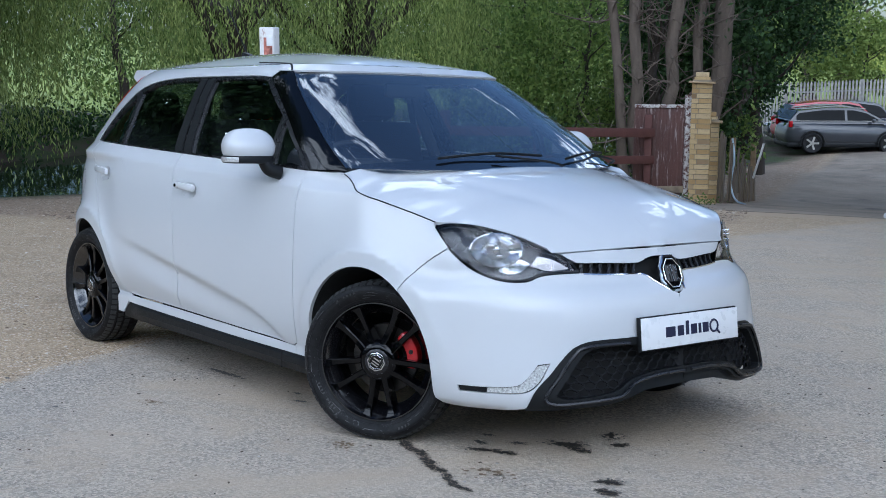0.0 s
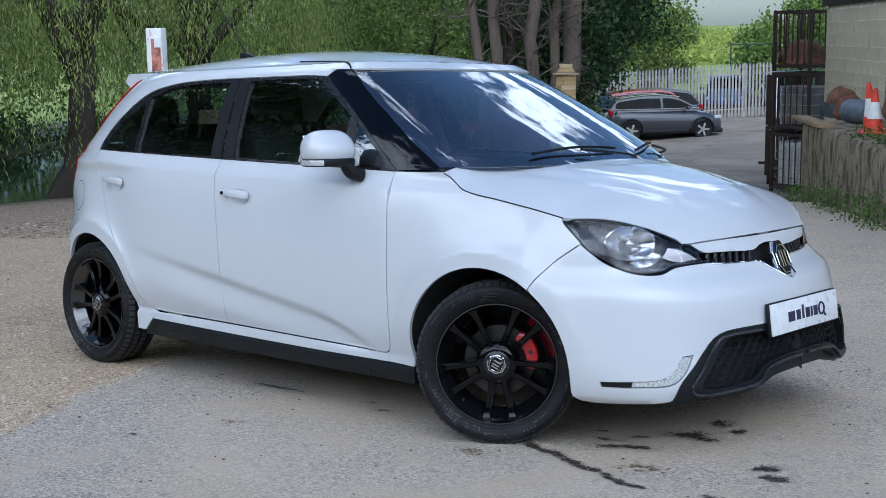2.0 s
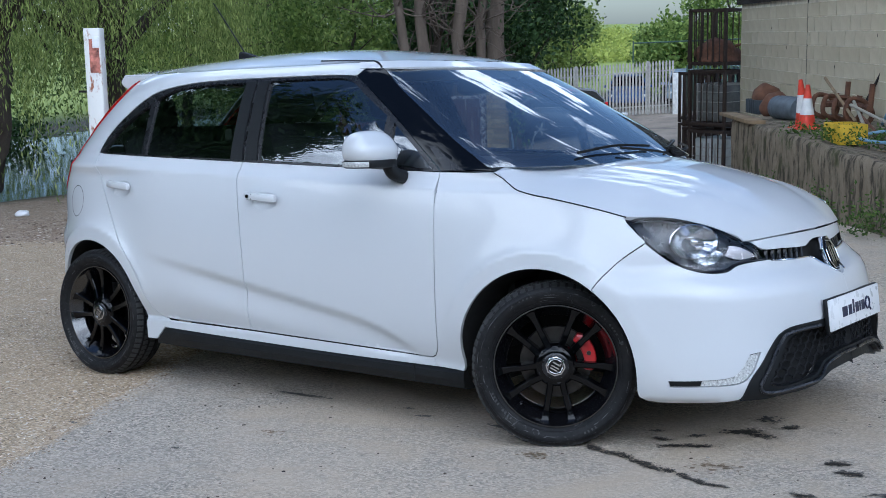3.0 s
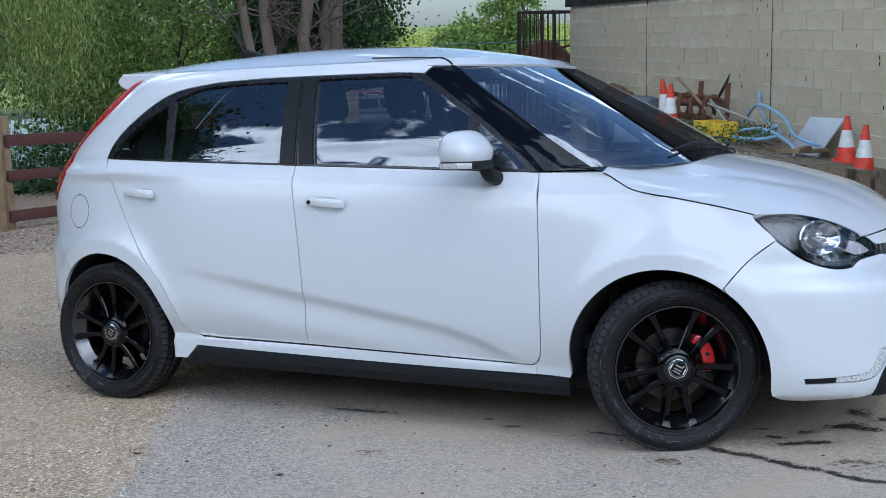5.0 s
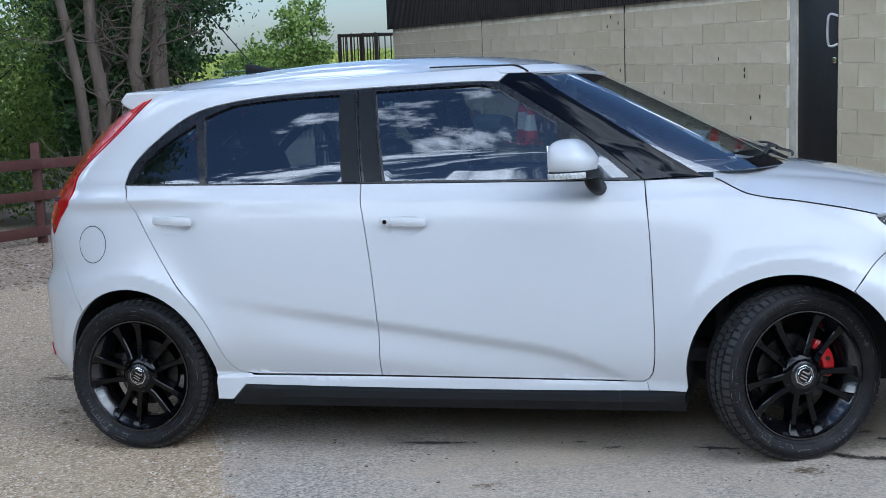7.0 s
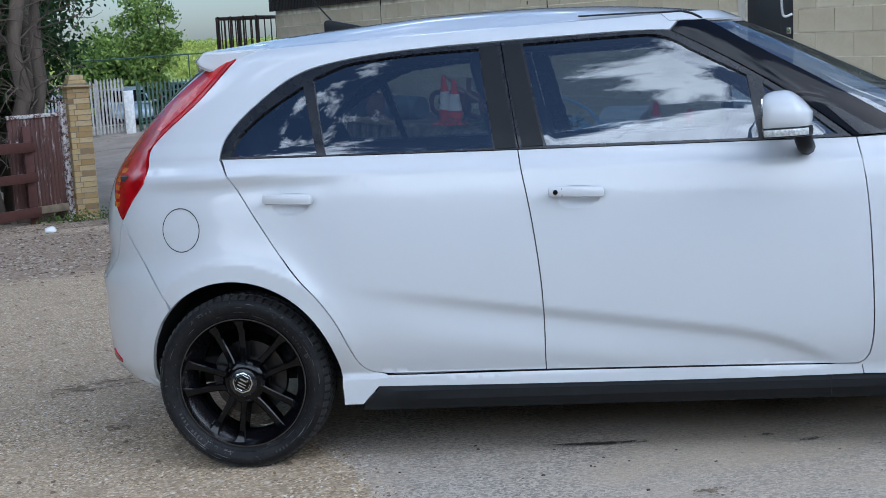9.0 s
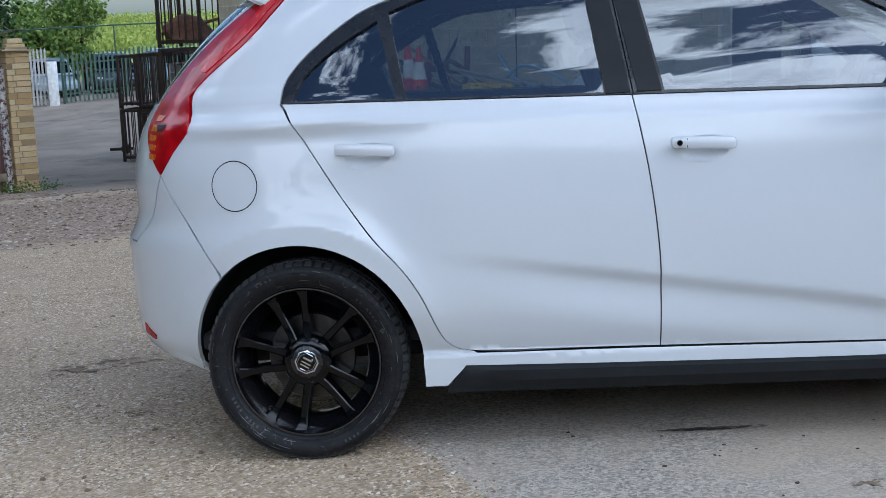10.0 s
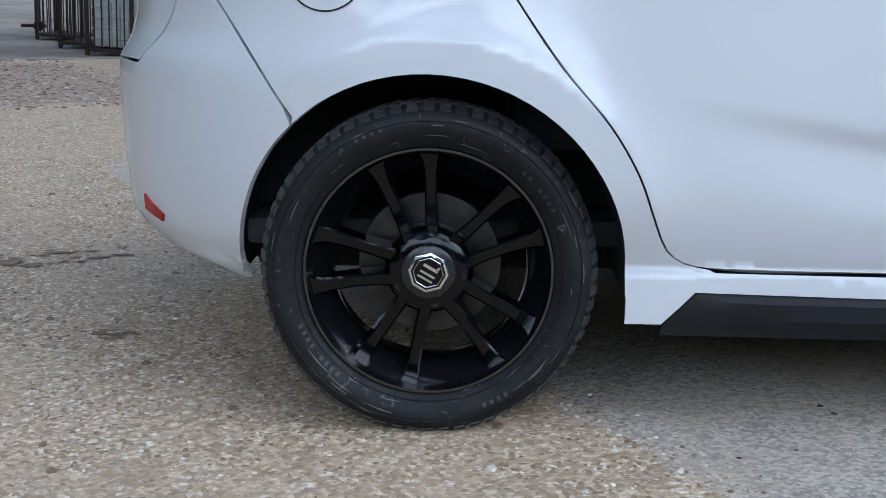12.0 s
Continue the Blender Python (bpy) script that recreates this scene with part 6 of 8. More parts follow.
g0, g1 = on_ground(-8.10, 10.77), on_ground(-7.66, 11.43)
glen = (g1 - g0).xy.length
m = frame_from(g0, g1)
gate = thing("gate", m, "brown ribbed metal gate with flaking white edges, standing open", "gate")
for i in range(int(glen / 0.055)):
    part("gate_rib", boxed((0.034, 0.012, 1.29), Matrix.Translation((0.03 + 0.055 * i, -0.008, 0.745)), 0.004), GATE, gate)
bm = bmesh.new()
box(bm, (glen, 0.012, 1.31), Matrix.Translation((glen / 2, 0, 0.745)))
part("gate_sheet", bm, GATE, gate, smooth=False)
part("gate_post", boxed((0.09, 0.09, 1.68), Matrix.Translation((glen + 0.02, -0.02, 0.735)), 0.006), FLAKY, gate)
part("gate_top_rail", boxed((glen, 0.05, 0.05), Matrix.Translation((glen / 2, -0.01, 1.41)), 0.006), FLAKY, gate)
part("gate_bottom_rail", boxed((glen, 0.06, 0.10), Matrix.Translation((glen / 2, -0.02, 0.16)), 0.006), plain("weathered_board", (0.20, 0.16, 0.11), 0.9, vary=0.3), gate)
part("gate_latch", boxed((0.03, 0.02, 0.10), Matrix.Translation((0.10, -0.04, 1.05)), 0.005), FLAKY, gate)

rail_m = Nodes("stained_timber")
_c = rail_m.mix(rail_m.noise(10.0, 6.0, 0.6, stretch=(0.15, 1, 1)), (0.050, 0.017, 0.013), (0.11, 0.042, 0.034))
rail_m.set(color=_c, rough=0.75)
rail_m.bump(rail_m.noise(30.0, 4.0, stretch=(0.1, 1, 1)), 0.3, 0.006)
RAIL = rail_m.mat
TIMBER = plain("weathered_timber", (0.24, 0.17, 0.095), 0.85, vary=0.3, scale=6, bump=0.3)

fence_pts = [on_ground(-8.35, 5.40), on_ground(-8.45, 5.63), on_ground(-8.50, 7.45), on_ground(-8.30, 9.0), on_ground(-7.88, 10.85)]
fence = thing("rail_fence", Matrix.Translation(fence_pts[0]), "dark red stained three-rail timber fence", "fence")
inv = Matrix.Translation(-fence_pts[0])
for i, p in enumerate(fence_pts):
    part("fence_post", boxed((0.11, 0.11, 1.42), inv @ Matrix.Translation(p + Vector((0, 0, 0.58))) @ pose(0, 0, 0, 0, 0, 8 * i), 0.008), TIMBER if i < 2 else RAIL, fence)
for p, q in zip(fence_pts[1:], fence_pts[2:]):
    for z, h in ((1.02, 0.13), (0.62, 0.12), (0.16, 0.13)):
        mm = frame_from(p, q)
        L = (q - p).xy.length
        slope = math.degrees(math.atan2(q.z - p.z, L))
        part("fence_rail", boxed((L + 0.1, 0.045, h), inv @ mm @ Matrix.Translation((L / 2, -0.07, z + (q.z - p.z) / 2)) @ pose(0, 0, 0, 0, -slope, 0), 0.006), RAIL, fence)

# white post with rust and a torn notice
wp = on_ground(-7.20, 3.92)
post = thing("painted_post", Matrix.Translation(wp), "white painted steel post with rust and a torn notice", "post")
rusty = Nodes("rusty_white_paint")
_c = rusty.mix(rusty.ramp(rusty.noise(9.0, 6.0, 0.75, stretch=(1, 1, 0.35)), (0.55, 0.0), (0.62, 1.0)), (0.74, 0.73, 0.70), (0.30, 0.10, 0.035))
rusty.set(color=_c, rough=0.6)
part("shaft", boxed((0.17, 0.17, 2.16), Matrix.Translation((0, 0, 1.06)) @ pose(0, 0, 0, 0, 0, 35), 0.012), rusty.mat, post)
part("notice", boxed((0.10, 0.004, 0.34), Matrix.Translation((0.0, 0, 1.86)) @ pose(0, 0, 0, 0, 0, 35) @ Matrix.Translation((0.02, -0.089, 0)), 0.001), plain("torn_notice", (0.42, 0.16, 0.12), 0.8, vary=0.8, scale=14), post)
part("notice_flap", boxed((0.07, 0.004, 0.12), Matrix.Translation((0.0, 0, 2.0)) @ pose(0, 0, 0, 0, 0, 35) @ Matrix.Translation((0.04, -0.092, 0)), 0.001), PLATE_WHITE, post)
part("latch_pin", pipe([(-0.06, -0.08, 1.50), (-0.14, -0.12, 1.50)], 0.012), STEEL, post)

# boards along the lane behind the pillars
b0, b1 = on_ground(-8.2, 12.7), on_ground(-10.75, 17.3)
mm = frame_from(b0, b1)
L = (b1 - b0).xy.length
boards = thing("board_fence", mm, "grey weathered upright board fence beside the lane", "fence")
GREYWOOD = Nodes("grey_board")
_c = GREYWOOD.mix(GREYWOOD.noise(8.0, 6.0, 0.65, stretch=(1, 1, 0.12)), (0.10, 0.080, 0.058), (0.23, 0.19, 0.14))
GREYWOOD.set(color=GREYWOOD.mix(GREYWOOD.ramp(GREYWOOD.each(), (0, 0.0), (1, 0.5)), _c, (0.16, 0.11, 0.06)), rough=0.9)
for i in range(int(L / 0.16)):
    x = 0.08 + 0.16 * i
    if random.random() < 0.12:
        continue
    h = 1.25 + random.uniform(-0.2, 0.06) - 0.02 * i
    z = (b1.z - b0.z) * x / L
    part("board", boxed((0.13, 0.022, h), Matrix.Translation((x, random.uniform(-0.02, 0.02), z + h / 2)) @ pose(0, 0, 0, random.uniform(-3, 3), random.uniform(-2, 2), 0)), GREYWOOD.mat, boards, smooth=False)
for x in (0.1, L * 0.5, L - 0.1):
    part("board_post", boxed((0.10, 0.10, 1.2), Matrix.Translation((x, 0.08, (b1.z - b0.z) * x / L + 0.55)), 0.006), TIMBER, boards)
part("loose_board", boxed((0.09, 0.03, 0.66), Matrix.Translation((3.2, -0.30, 0.42)) @ pose(0, 0, 0, 14, 6, 0), 0.003), plain("white_board", (0.55, 0.54, 0.52), 0.7), boards)
hose_post = thing("garden_hose", Matrix.Translation(on_ground(-9.2, 14.6)), "pale blue hose looped over the boards", "hose")
part("hose_loop", pipe([(0, -0.1, 1.15), (0.1, -0.15, 0.8), (0.05, -0.15, 0.35), (0.2, -0.2, 0.1), (0.5, -0.3, 0.05)], 0.018), plain("pale_hose", (0.40, 0.50, 0.58), 0.5), hose_post)


# ---- palisade fence and gates down the lane ----
def palisade(name, pts, color_mat, height, label, pitch=0.155):
    root = thing(name, Matrix.Translation(pts[0]), label, "fence")
    inv = Matrix.Translation(-pts[0])
    pale = mesh_of("pale", prism([(-0.035, 0), (0.035, 0), (0.035, height - 0.08), (0.0, height), (-0.035, height - 0.08)], 0.02, pose(0, 0, 0, 90, 0, 0)), False)
    pale.materials.append(color_mat)
    for p, q in zip(pts, pts[1:]):
        mm = inv @ frame_from(p, q)
        L = (q - p).xy.length
        for i in range(int(L / pitch)):
            x = pitch * (i + 0.5)
            ob = new("pale", pale)
            ob.parent = root
            ob.matrix_basis = mm @ Matrix.Translation((x, 0, (q.z - p.z) * x / L + 0.05))
        for z in (0.35, height - 0.35):
            part("rail", boxed((L, 0.04, 0.05), mm @ Matrix.Translation((L / 2, 0.04, z + (q.z - p.z) / 2)) @ pose(0, 0, 0, 0, -math.degrees(math.atan2(q.z - p.z, L)), 0)), color_mat, root, smooth=False)
        for i in range(int(L / 2.75) + 1):
            x = min(L, 2.75 * i)
            part("fence_post", boxed((0.08, 0.10, height + 0.1), mm @ Matrix.Translation((x, 0.09, (q.z - p.z) * x / L + height / 2))), color_mat, root, smooth=False)
    return root


GALV = plain("galvanised_steel", (0.36, 0.345, 0.31), 0.6, vary=0.25)
GREEN_STEEL = plain("green_steel", (0.045, 0.085, 0.060), 0.5, vary=0.2)
palisade("palisade_fence", [on_ground(-28.5, 30.5), on_ground(-24.5, 37.0), on_ground(-18.6, 39.8)], GALV, 2.0, "galvanised grey steel palisade fence", 0.125)
palisade("palisade_gate", [on_ground(-18.2, 40.0), on_ground(-15.0, 41.6), on_ground(-9.0, 43.8)], GREEN_STEEL, 1.75, "green steel palisade gates, shut across the lane")
wpost = part("gate_post", boxed((0.28, 0.28, 1.6), Matrix.Translation(on_ground(-18.4, 39.6, 0.75)), 0.02), plain("white_post", (0.70, 0.70, 0.68), 0.6, vary=0.2))
tagged(wpost, "square white gate post at the end of the lane", "post")
gframe = thing("goal_frame", Matrix.Translation(on_ground(-17.6, 44.0)), "thin green pipe frame above the gates", "frame")
part("frame_pipe", pipe([(-4.0, -2.0, 2.5), (0, 0, 2.6), (6.5, 2.4, 2.7)], 0.03, 5), GREEN_STEEL, gframe)
for x, y in ((-4.0, -2.0), (0, 0), (6.5, 2.4)):
    part("frame_leg", pipe([(x, y, -0.3), (x, y, 2.6)], 0.03, 5), GREEN_STEEL, gframe)


# ---- parked cars ----
CABIN = plain("cabin_glass", (0.004, 0.005, 0.006), 0.08, spec=0.08)


def parked_car(x, y, heading, color, label, suv=False, up=0.0, L=4.35, H=1.5, rough=0.3):
    base = on_ground(x, y, up)
    root = thing("parked_car", Matrix.Translation(base) @ pose(0, 0, 0, 0, 0, heading), label, "car", "cars parked down the lane")
    paint = bpy.data.materials.get(color[0]) or paint_material(color[0], color[1])
    hf, hb = (1.00, 1.04) if suv else (0.86, 0.95)
    secs = [(-L / 2, 0.45, 0.62, 0.60), (-L / 2 + 0.06, 0.30, 0.85, 0.78), (-L / 2 + 0.25, 0.22, hb + 0.04, 0.88), (-L * 0.30, 0.20, hb + 0.02, 0.90), (0.0, 0.20, hb - 0.02, 0.90), (L * 0.22, 0.20, hf, 0.90), (L * 0.36, 0.20, hf - 0.10, 0.88), (L / 2 - 0.16, 0.22, hf - 0.20, 0.80), (L / 2 - 0.03, 0.30, 0.62, 0.66), (L / 2, 0.42, 0.55, 0.55)]
    bm = bmesh.new()
    rings = []
    for xx, z0, z1, w in secs:
        ring = []
        for k in range(12):
            a = 2 * math.pi * k / 12 + math.pi / 12
            ca, sa = math.cos(a), math.sin(a)
            ring.append(bm.verts.new((xx, w * math.copysign(abs(ca) ** 0.45, ca), (z0 + z1) / 2 + (z1 - z0) / 2 * math.copysign(abs(sa) ** 0.5, sa))))
        rings.append(ring)
    for a, b in zip(rings, rings[1:]):
        for k in range(12):
            bm.faces.new((a[k], a[(k + 1) % 12], b[(k + 1) % 12], b[k]))
    bm.faces.new(rings[0])
    bm.faces.new(rings[-1])
    bmesh.ops.recalc_face_normals(bm, faces=bm.faces)
    body = part("body", bm, paint, root, sharp=55)
    # cabin: glass with a painted roof
    cab = [(-L / 2 + 0.10, hb), (-L / 2 + 0.40, H - 0.12), (-L * 0.15, H), (L * 0.04, H - 0.03), (L * 0.13, H - 0.11), (L * 0.30, hf)] if suv else [(-L / 2 + 0.12, hb), (-L / 2 + 0.52, H - 0.12), (-L * 0.18, H - 0.02), (L * 0.04, H - 0.03), (L * 0.12, H - 0.10), (L * 0.27, hf + 0.0)]
    bm = bmesh.new()
    rows = []
    for xx, zz in cab:
        t = (zz - 0.95) / (H - 0.95)
        w = 0.80 - 0.20 * max(0, t)
        rows.append([bm.verts.new((xx, -w, zz)), bm.verts.new((xx, w, zz))])
    lo = [[bm.verts.new((xx, -0.80, min(hb, hf) - 0.05)), bm.verts.new((xx, 0.80, min(hb, hf) - 0.05))] for xx, zz in cab]
    for i in range(len(cab) - 1):
        bm.faces.new((rows[i][0], rows[i + 1][0], rows[i + 1][1], rows[i][1]))
        bm.faces.new((rows[i][0], lo[i][0], lo[i + 1][0], rows[i + 1][0]))
        bm.faces.new((rows[i][1], rows[i + 1][1], lo[i + 1][1], lo[i][1]))
    bmesh.ops.recalc_face_normals(bm, faces=bm.faces)
    part("cabin", bm, paint, body, smooth=False)
    half = lambda z: 0.80 - 0.20 * max(0.0, (z - 0.95) / (H - 0.95))

    def line_z(x):
        for (xa, za), (xb, zb) in zip(cab, cab[1:]):
            if xa <= x <= xb:
                return za + (zb - za) * (x - xa) / (xb - xa)
        return 0.0
    sill = max(hb, hf) + 0.015
    for lo_x, hi_x in ((cab[0][0] + 0.10, -0.16), (-0.08, cab[5][0] - 0.06)):
        top = [(x, min(H - 0.09, line_z(x) - 0.065)) for x in np.linspace(lo_x, hi_x, 15)]
        top = [(x, z) for x, z in top if z > sill + 0.03]
        pts = [(top[0][0], sill), (top[-1][0], sill)] + top[::-1]
        for s in (-1, 1):
            pane = bmesh.new()
            pane.faces.new([pane.verts.new((x, s * (half(z) + 0.006), z)) for x, z in pts])
            part("side_window", pane, CABIN, body, smooth=False)
    for (xa, za), (xb, zb) in ((cab[0], cab[1]), (cab[5], cab[4])):
        pane = bmesh.new()
        up = 0.010
        pts = []
        for t, sgn in ((0.12, -1), (0.12, 1), (0.93, 1), (0.93, -1)):
            x, z = xa + (xb - xa) * t, za + (zb - za) * t
            pts.append((x + (up if xa > 0 else -up), sgn * (half(z) - 0.07), z + up))
        pane.faces.new([pane.verts.new(p) for p in pts])
        part("windscreen" if xa > 0 else "rear_window", pane, CABIN, body, smooth=False)
    bm = bmesh.new()
    rr = [[bm.verts.new((xx, k * (half(zz) + 0.004), zz + 0.03 * (1 - k * k) + 0.004)) for k in (-1, -0.6, 0, 0.6, 1)] for xx, zz in cab[1:5]]
    for a, b in zip(rr, rr[1:]):
        for i in range(4):
            bm.faces.new((a[i], a[i + 1], b[i + 1], b[i]))
    part("roof", bm, paint, body)
    for s in (-1, 1):
        if suv:
            part("roof_rail", pipe([(cab[1][0] + 0.1, s * 0.58, H - 0.06), (-L * 0.1, s * 0.60, H + 0.035), (cab[4][0], s * 0.58, H - 0.05)], 0.016, 6), GALV, body)
        part("window_trim", pipe([(cab[0][0] + 0.12, s * 0.812, sill - 0.012), (cab[5][0] - 0.08, s * 0.812, sill - 0.012)], 0.010, 5), GALV if suv else GLOSS_BLACK, body)
        for xx in (-L * 0.30, L * 0.31):
            arch = [(xx + 0.385 * math.cos(a), s * 0.902, 0.33 + 0.385 * math.sin(a)) for a in np.linspace(-0.25, math.pi + 0.25, 13)]
            part("wheel_arch", pipe(arch, 0.035, 6), TRIM, body)
        part("headlight", boxed((0.30, 0.10, 0.13), Matrix.Translation((L / 2 - 0.20, s * 0.72, hf - 0.28)) @ pose(0, 0, 0, 0, 0, -s * 25), 0.03), LED, body)
        part("tail_light", boxed((0.12, 0.14, 0.20), Matrix.Translation((-L / 2 + 0.13, s * 0.76, hb - 0.10)), 0.03), RED_LENS, body)
        part("door_mirror", boxed((0.10, 0.18, 0.11), Matrix.Translation((L * 0.17, s * 0.98, hf + 0.06)), 0.03), paint, body)
        for xx in (-L * 0.30, L * 0.31):
            mw = Matrix.Translation((xx, s * 0.82, 0.33)) @ pose(0, 0, 0, 90 * -s, 0, 0)
            wh = part("wheel", lathe([(0.20, 0.07), (0.24, 0.10), (0.30, 0.105), (0.325, 0.08), (0.33, 0.0), (0.33, -0.10), (0.2, -0.1)], 24), RUBBER, root, m=mw)
            rim = bmesh.new()
            for k in range(5):
                box(rim, (0.22, 0.06, 0.02), Matrix.Rotation(radians(72 * k), 4, "Z") @ Matrix.Translation((0.11, 0, 0.085)))
            part("rim", rim, GALV, wh, smooth=False)
            part("rim_dish", lathe([(0.0001, 0.05), (0.22, 0.06)], 20), DARK, wh)
    part("bumper_trim", boxed((L * 0.98, 1.70, 0.16), Matrix.Translation((0, 0, 0.28)), 0.05), TRIM, body)
    return root


parked_car(-19.36, 33.06, 52, ("grey_metallic", (0.042, 0.045, 0.052)), "dark grey family crossover with silver wheels", True, L=4.1, H=1.47)
parked_car(-20.66, 34.75, 50, ("red_paint", (0.36, 0.015, 0.03)), "red hatchback mostly hidden behind the grey car", H=1.55, up=0.0)
parked_car(-22.0, 36.1, 225, ("dark_paint", (0.03, 0.035, 0.05)), "dark hatchback at the back of the parked row", H=1.52, up=-0.05)
for i, (x, y, h, c, lab) in enumerate(((-22.9, 44.0, -62, ("blue_paint", (0.02, 0.06, 0.18)), "dark blue car behind the palisade fence"), (-20.7, 45.0, -62, ("silver_blue_paint", (0.30, 0.36, 0.42)), "silver blue car parked behind the gates"), (-18.6, 46.1, -62, ("dark_paint", (0.03, 0.035, 0.05)), "dark car parked behind the gates"), (-16.5, 47.2, -60, ("pale_blue_paint", (0.20, 0.28, 0.36)), "pale blue car parked behind the gates"))):
    parked_car(x, y, h, c, lab, H=1.5 if i else 1.45)


# ---- trees ----
def leaf_material(name, dark, light, through=0.35):
    n = Nodes(name)
    c = n.ramp(n.each(True), (0.0, dark), (0.6, tuple((a + b) / 2 for a, b in zip(dark, light))), (1.0, light))
    n.set(color=c, rough=0.6, spec=0.25)
    t = n.t
    tl = t.nodes.new("ShaderNodeBsdfTranslucent")
    n.link(c, tl.inputs[0])
    m = t.nodes.new("ShaderNodeMixShader")
    m.inputs[0].default_value = through
    n.link(n.b.outputs[0], m.inputs[1])
    n.link(tl.outputs[0], m.inputs[2])
    n.link(m.outputs[0], t.nodes["Material Output"].inputs[0])
    return n.mat


WILLOW = leaf_material("willow_leaf", (0.13, 0.19, 0.045), (0.48, 0.55, 0.17), 0.5)
BROAD = leaf_material("broad_leaf", (0.09, 0.16, 0.036), (0.40, 0.50, 0.13), 0.5)
WOODS = leaf_material("woodland_leaf", (0.055, 0.10, 0.028), (0.22, 0.29, 0.085), 0.4)
DARKLEAF = leaf_material("evergreen_leaf", (0.018, 0.042, 0.014), (0.075, 0.135, 0.042), 0.25)
HEDGE = leaf_material("hedge_leaf", (0.12, 0.18, 0.04), (0.36, 0.43, 0.11), 0.45)
MEADOW = leaf_material("meadow_leaf", (0.22, 0.27, 0.05), (0.50, 0.54, 0.13), 0.4)
bark_m = Nodes("tree_bark")
bark_m.set(color=bark_m.mix(bark_m.noise(9.0, 6.0, 0.7, stretch=(1, 1, 0.2)), (0.022, 0.018, 0.014), (0.085, 0.068, 0.052)), rough=0.95)
bark_m.bump(bark_m.noise(14.0, 6.0, 0.7, stretch=(1, 1, 0.2)), 0.8, 0.03)
BARK = bark_m.mat
pale_m = Nodes("pale_bark")
pale_m.set(color=pale_m.mix(pale_m.noise(7.0, 6.0, 0.7, stretch=(1, 1, 0.25)), (0.050, 0.038, 0.030), (0.19, 0.15, 0.115)), rough=0.95)
pale_m.bump(pale_m.noise(14.0, 6.0, 0.7, stretch=(1, 1, 0.2)), 0.8, 0.03)
PALEBARK = pale_m.mat
rng = np.random.default_rng(5)


def leaf_cards(name, centres, size, aspect=2.0, droop=0.0, spread=None):
    """Many small folded leaves as one mesh."""
    n = len(centres)
    C = np.asarray(centres, float)
    a = rng.normal(size=(n, 3))
    a[:, 2] -= droop
    a /= np.linalg.norm(a, axis=1)[:, None]
    b = np.cross(a, rng.normal(size=(n, 3)))
    b /= np.linalg.norm(b, axis=1)[:, None]
    s = size * rng.uniform(0.6, 1.35, n)[:, None]
    l, w = a * s, b * s / aspect
    V = np.stack([C - l * 0.5, C + w * 0.5, C + l * 0.5, C - w * 0.5], 1).reshape(-1, 3)
    me = bpy.data.meshes.new(name)
    me.vertices.add(4 * n)
    me.vertices.foreach_set("co", V.ravel())
    me.loops.add(4 * n)
    me.loops.foreach_set("vertex_index", np.arange(4 * n))
    me.polygons.add(n)
    me.polygons.foreach_set("loop_start", np.arange(0, 4 * n, 4))
    me.polygons.foreach_set("loop_total", np.full(n, 4))
    me.update()
    return me


def limb(bm, a, b, r0, r1, bend=0.3, n=6, sides=7):
    """A tapered, crooked limb."""
    a, b = Vector(a), Vector(b)
    L = (b - a).length
    pts = []
    o = Vector(rng.uniform(-1, 1, 3))
    for i in range(n + 1):
        t = i / n
        w = bend * L * 0.25 * math.sin(t * math.pi)
        pts.append(a.lerp(b, t) + w * o + Vector(rng.uniform(-0.02, 0.02, 3)) * L)
    rings = []
    for i, p in enumerate(pts):
        d = (pts[min(i + 1, n)] - pts[max(i - 1, 0)]).normalized()
        u = d.cross(Vector((0.3, 0.2, 0.93))).normalized()
        v = d.cross(u)
        r = r0 + (r1 - r0) * i / n
        rings.append([bm.verts.new(p + r * (1 + 0.12 * math.sin(3 * k + i)) * (math.cos(2 * math.pi * k / sides) * u + math.sin(2 * math.pi * k / sides) * v)) for k in range(sides)])
    for p, q in zip(rings, rings[1:]):
        for k in range(sides):
            bm.faces.new((p[k], p[(k + 1) % sides], q[(k + 1) % sides], q[k]))
    return pts


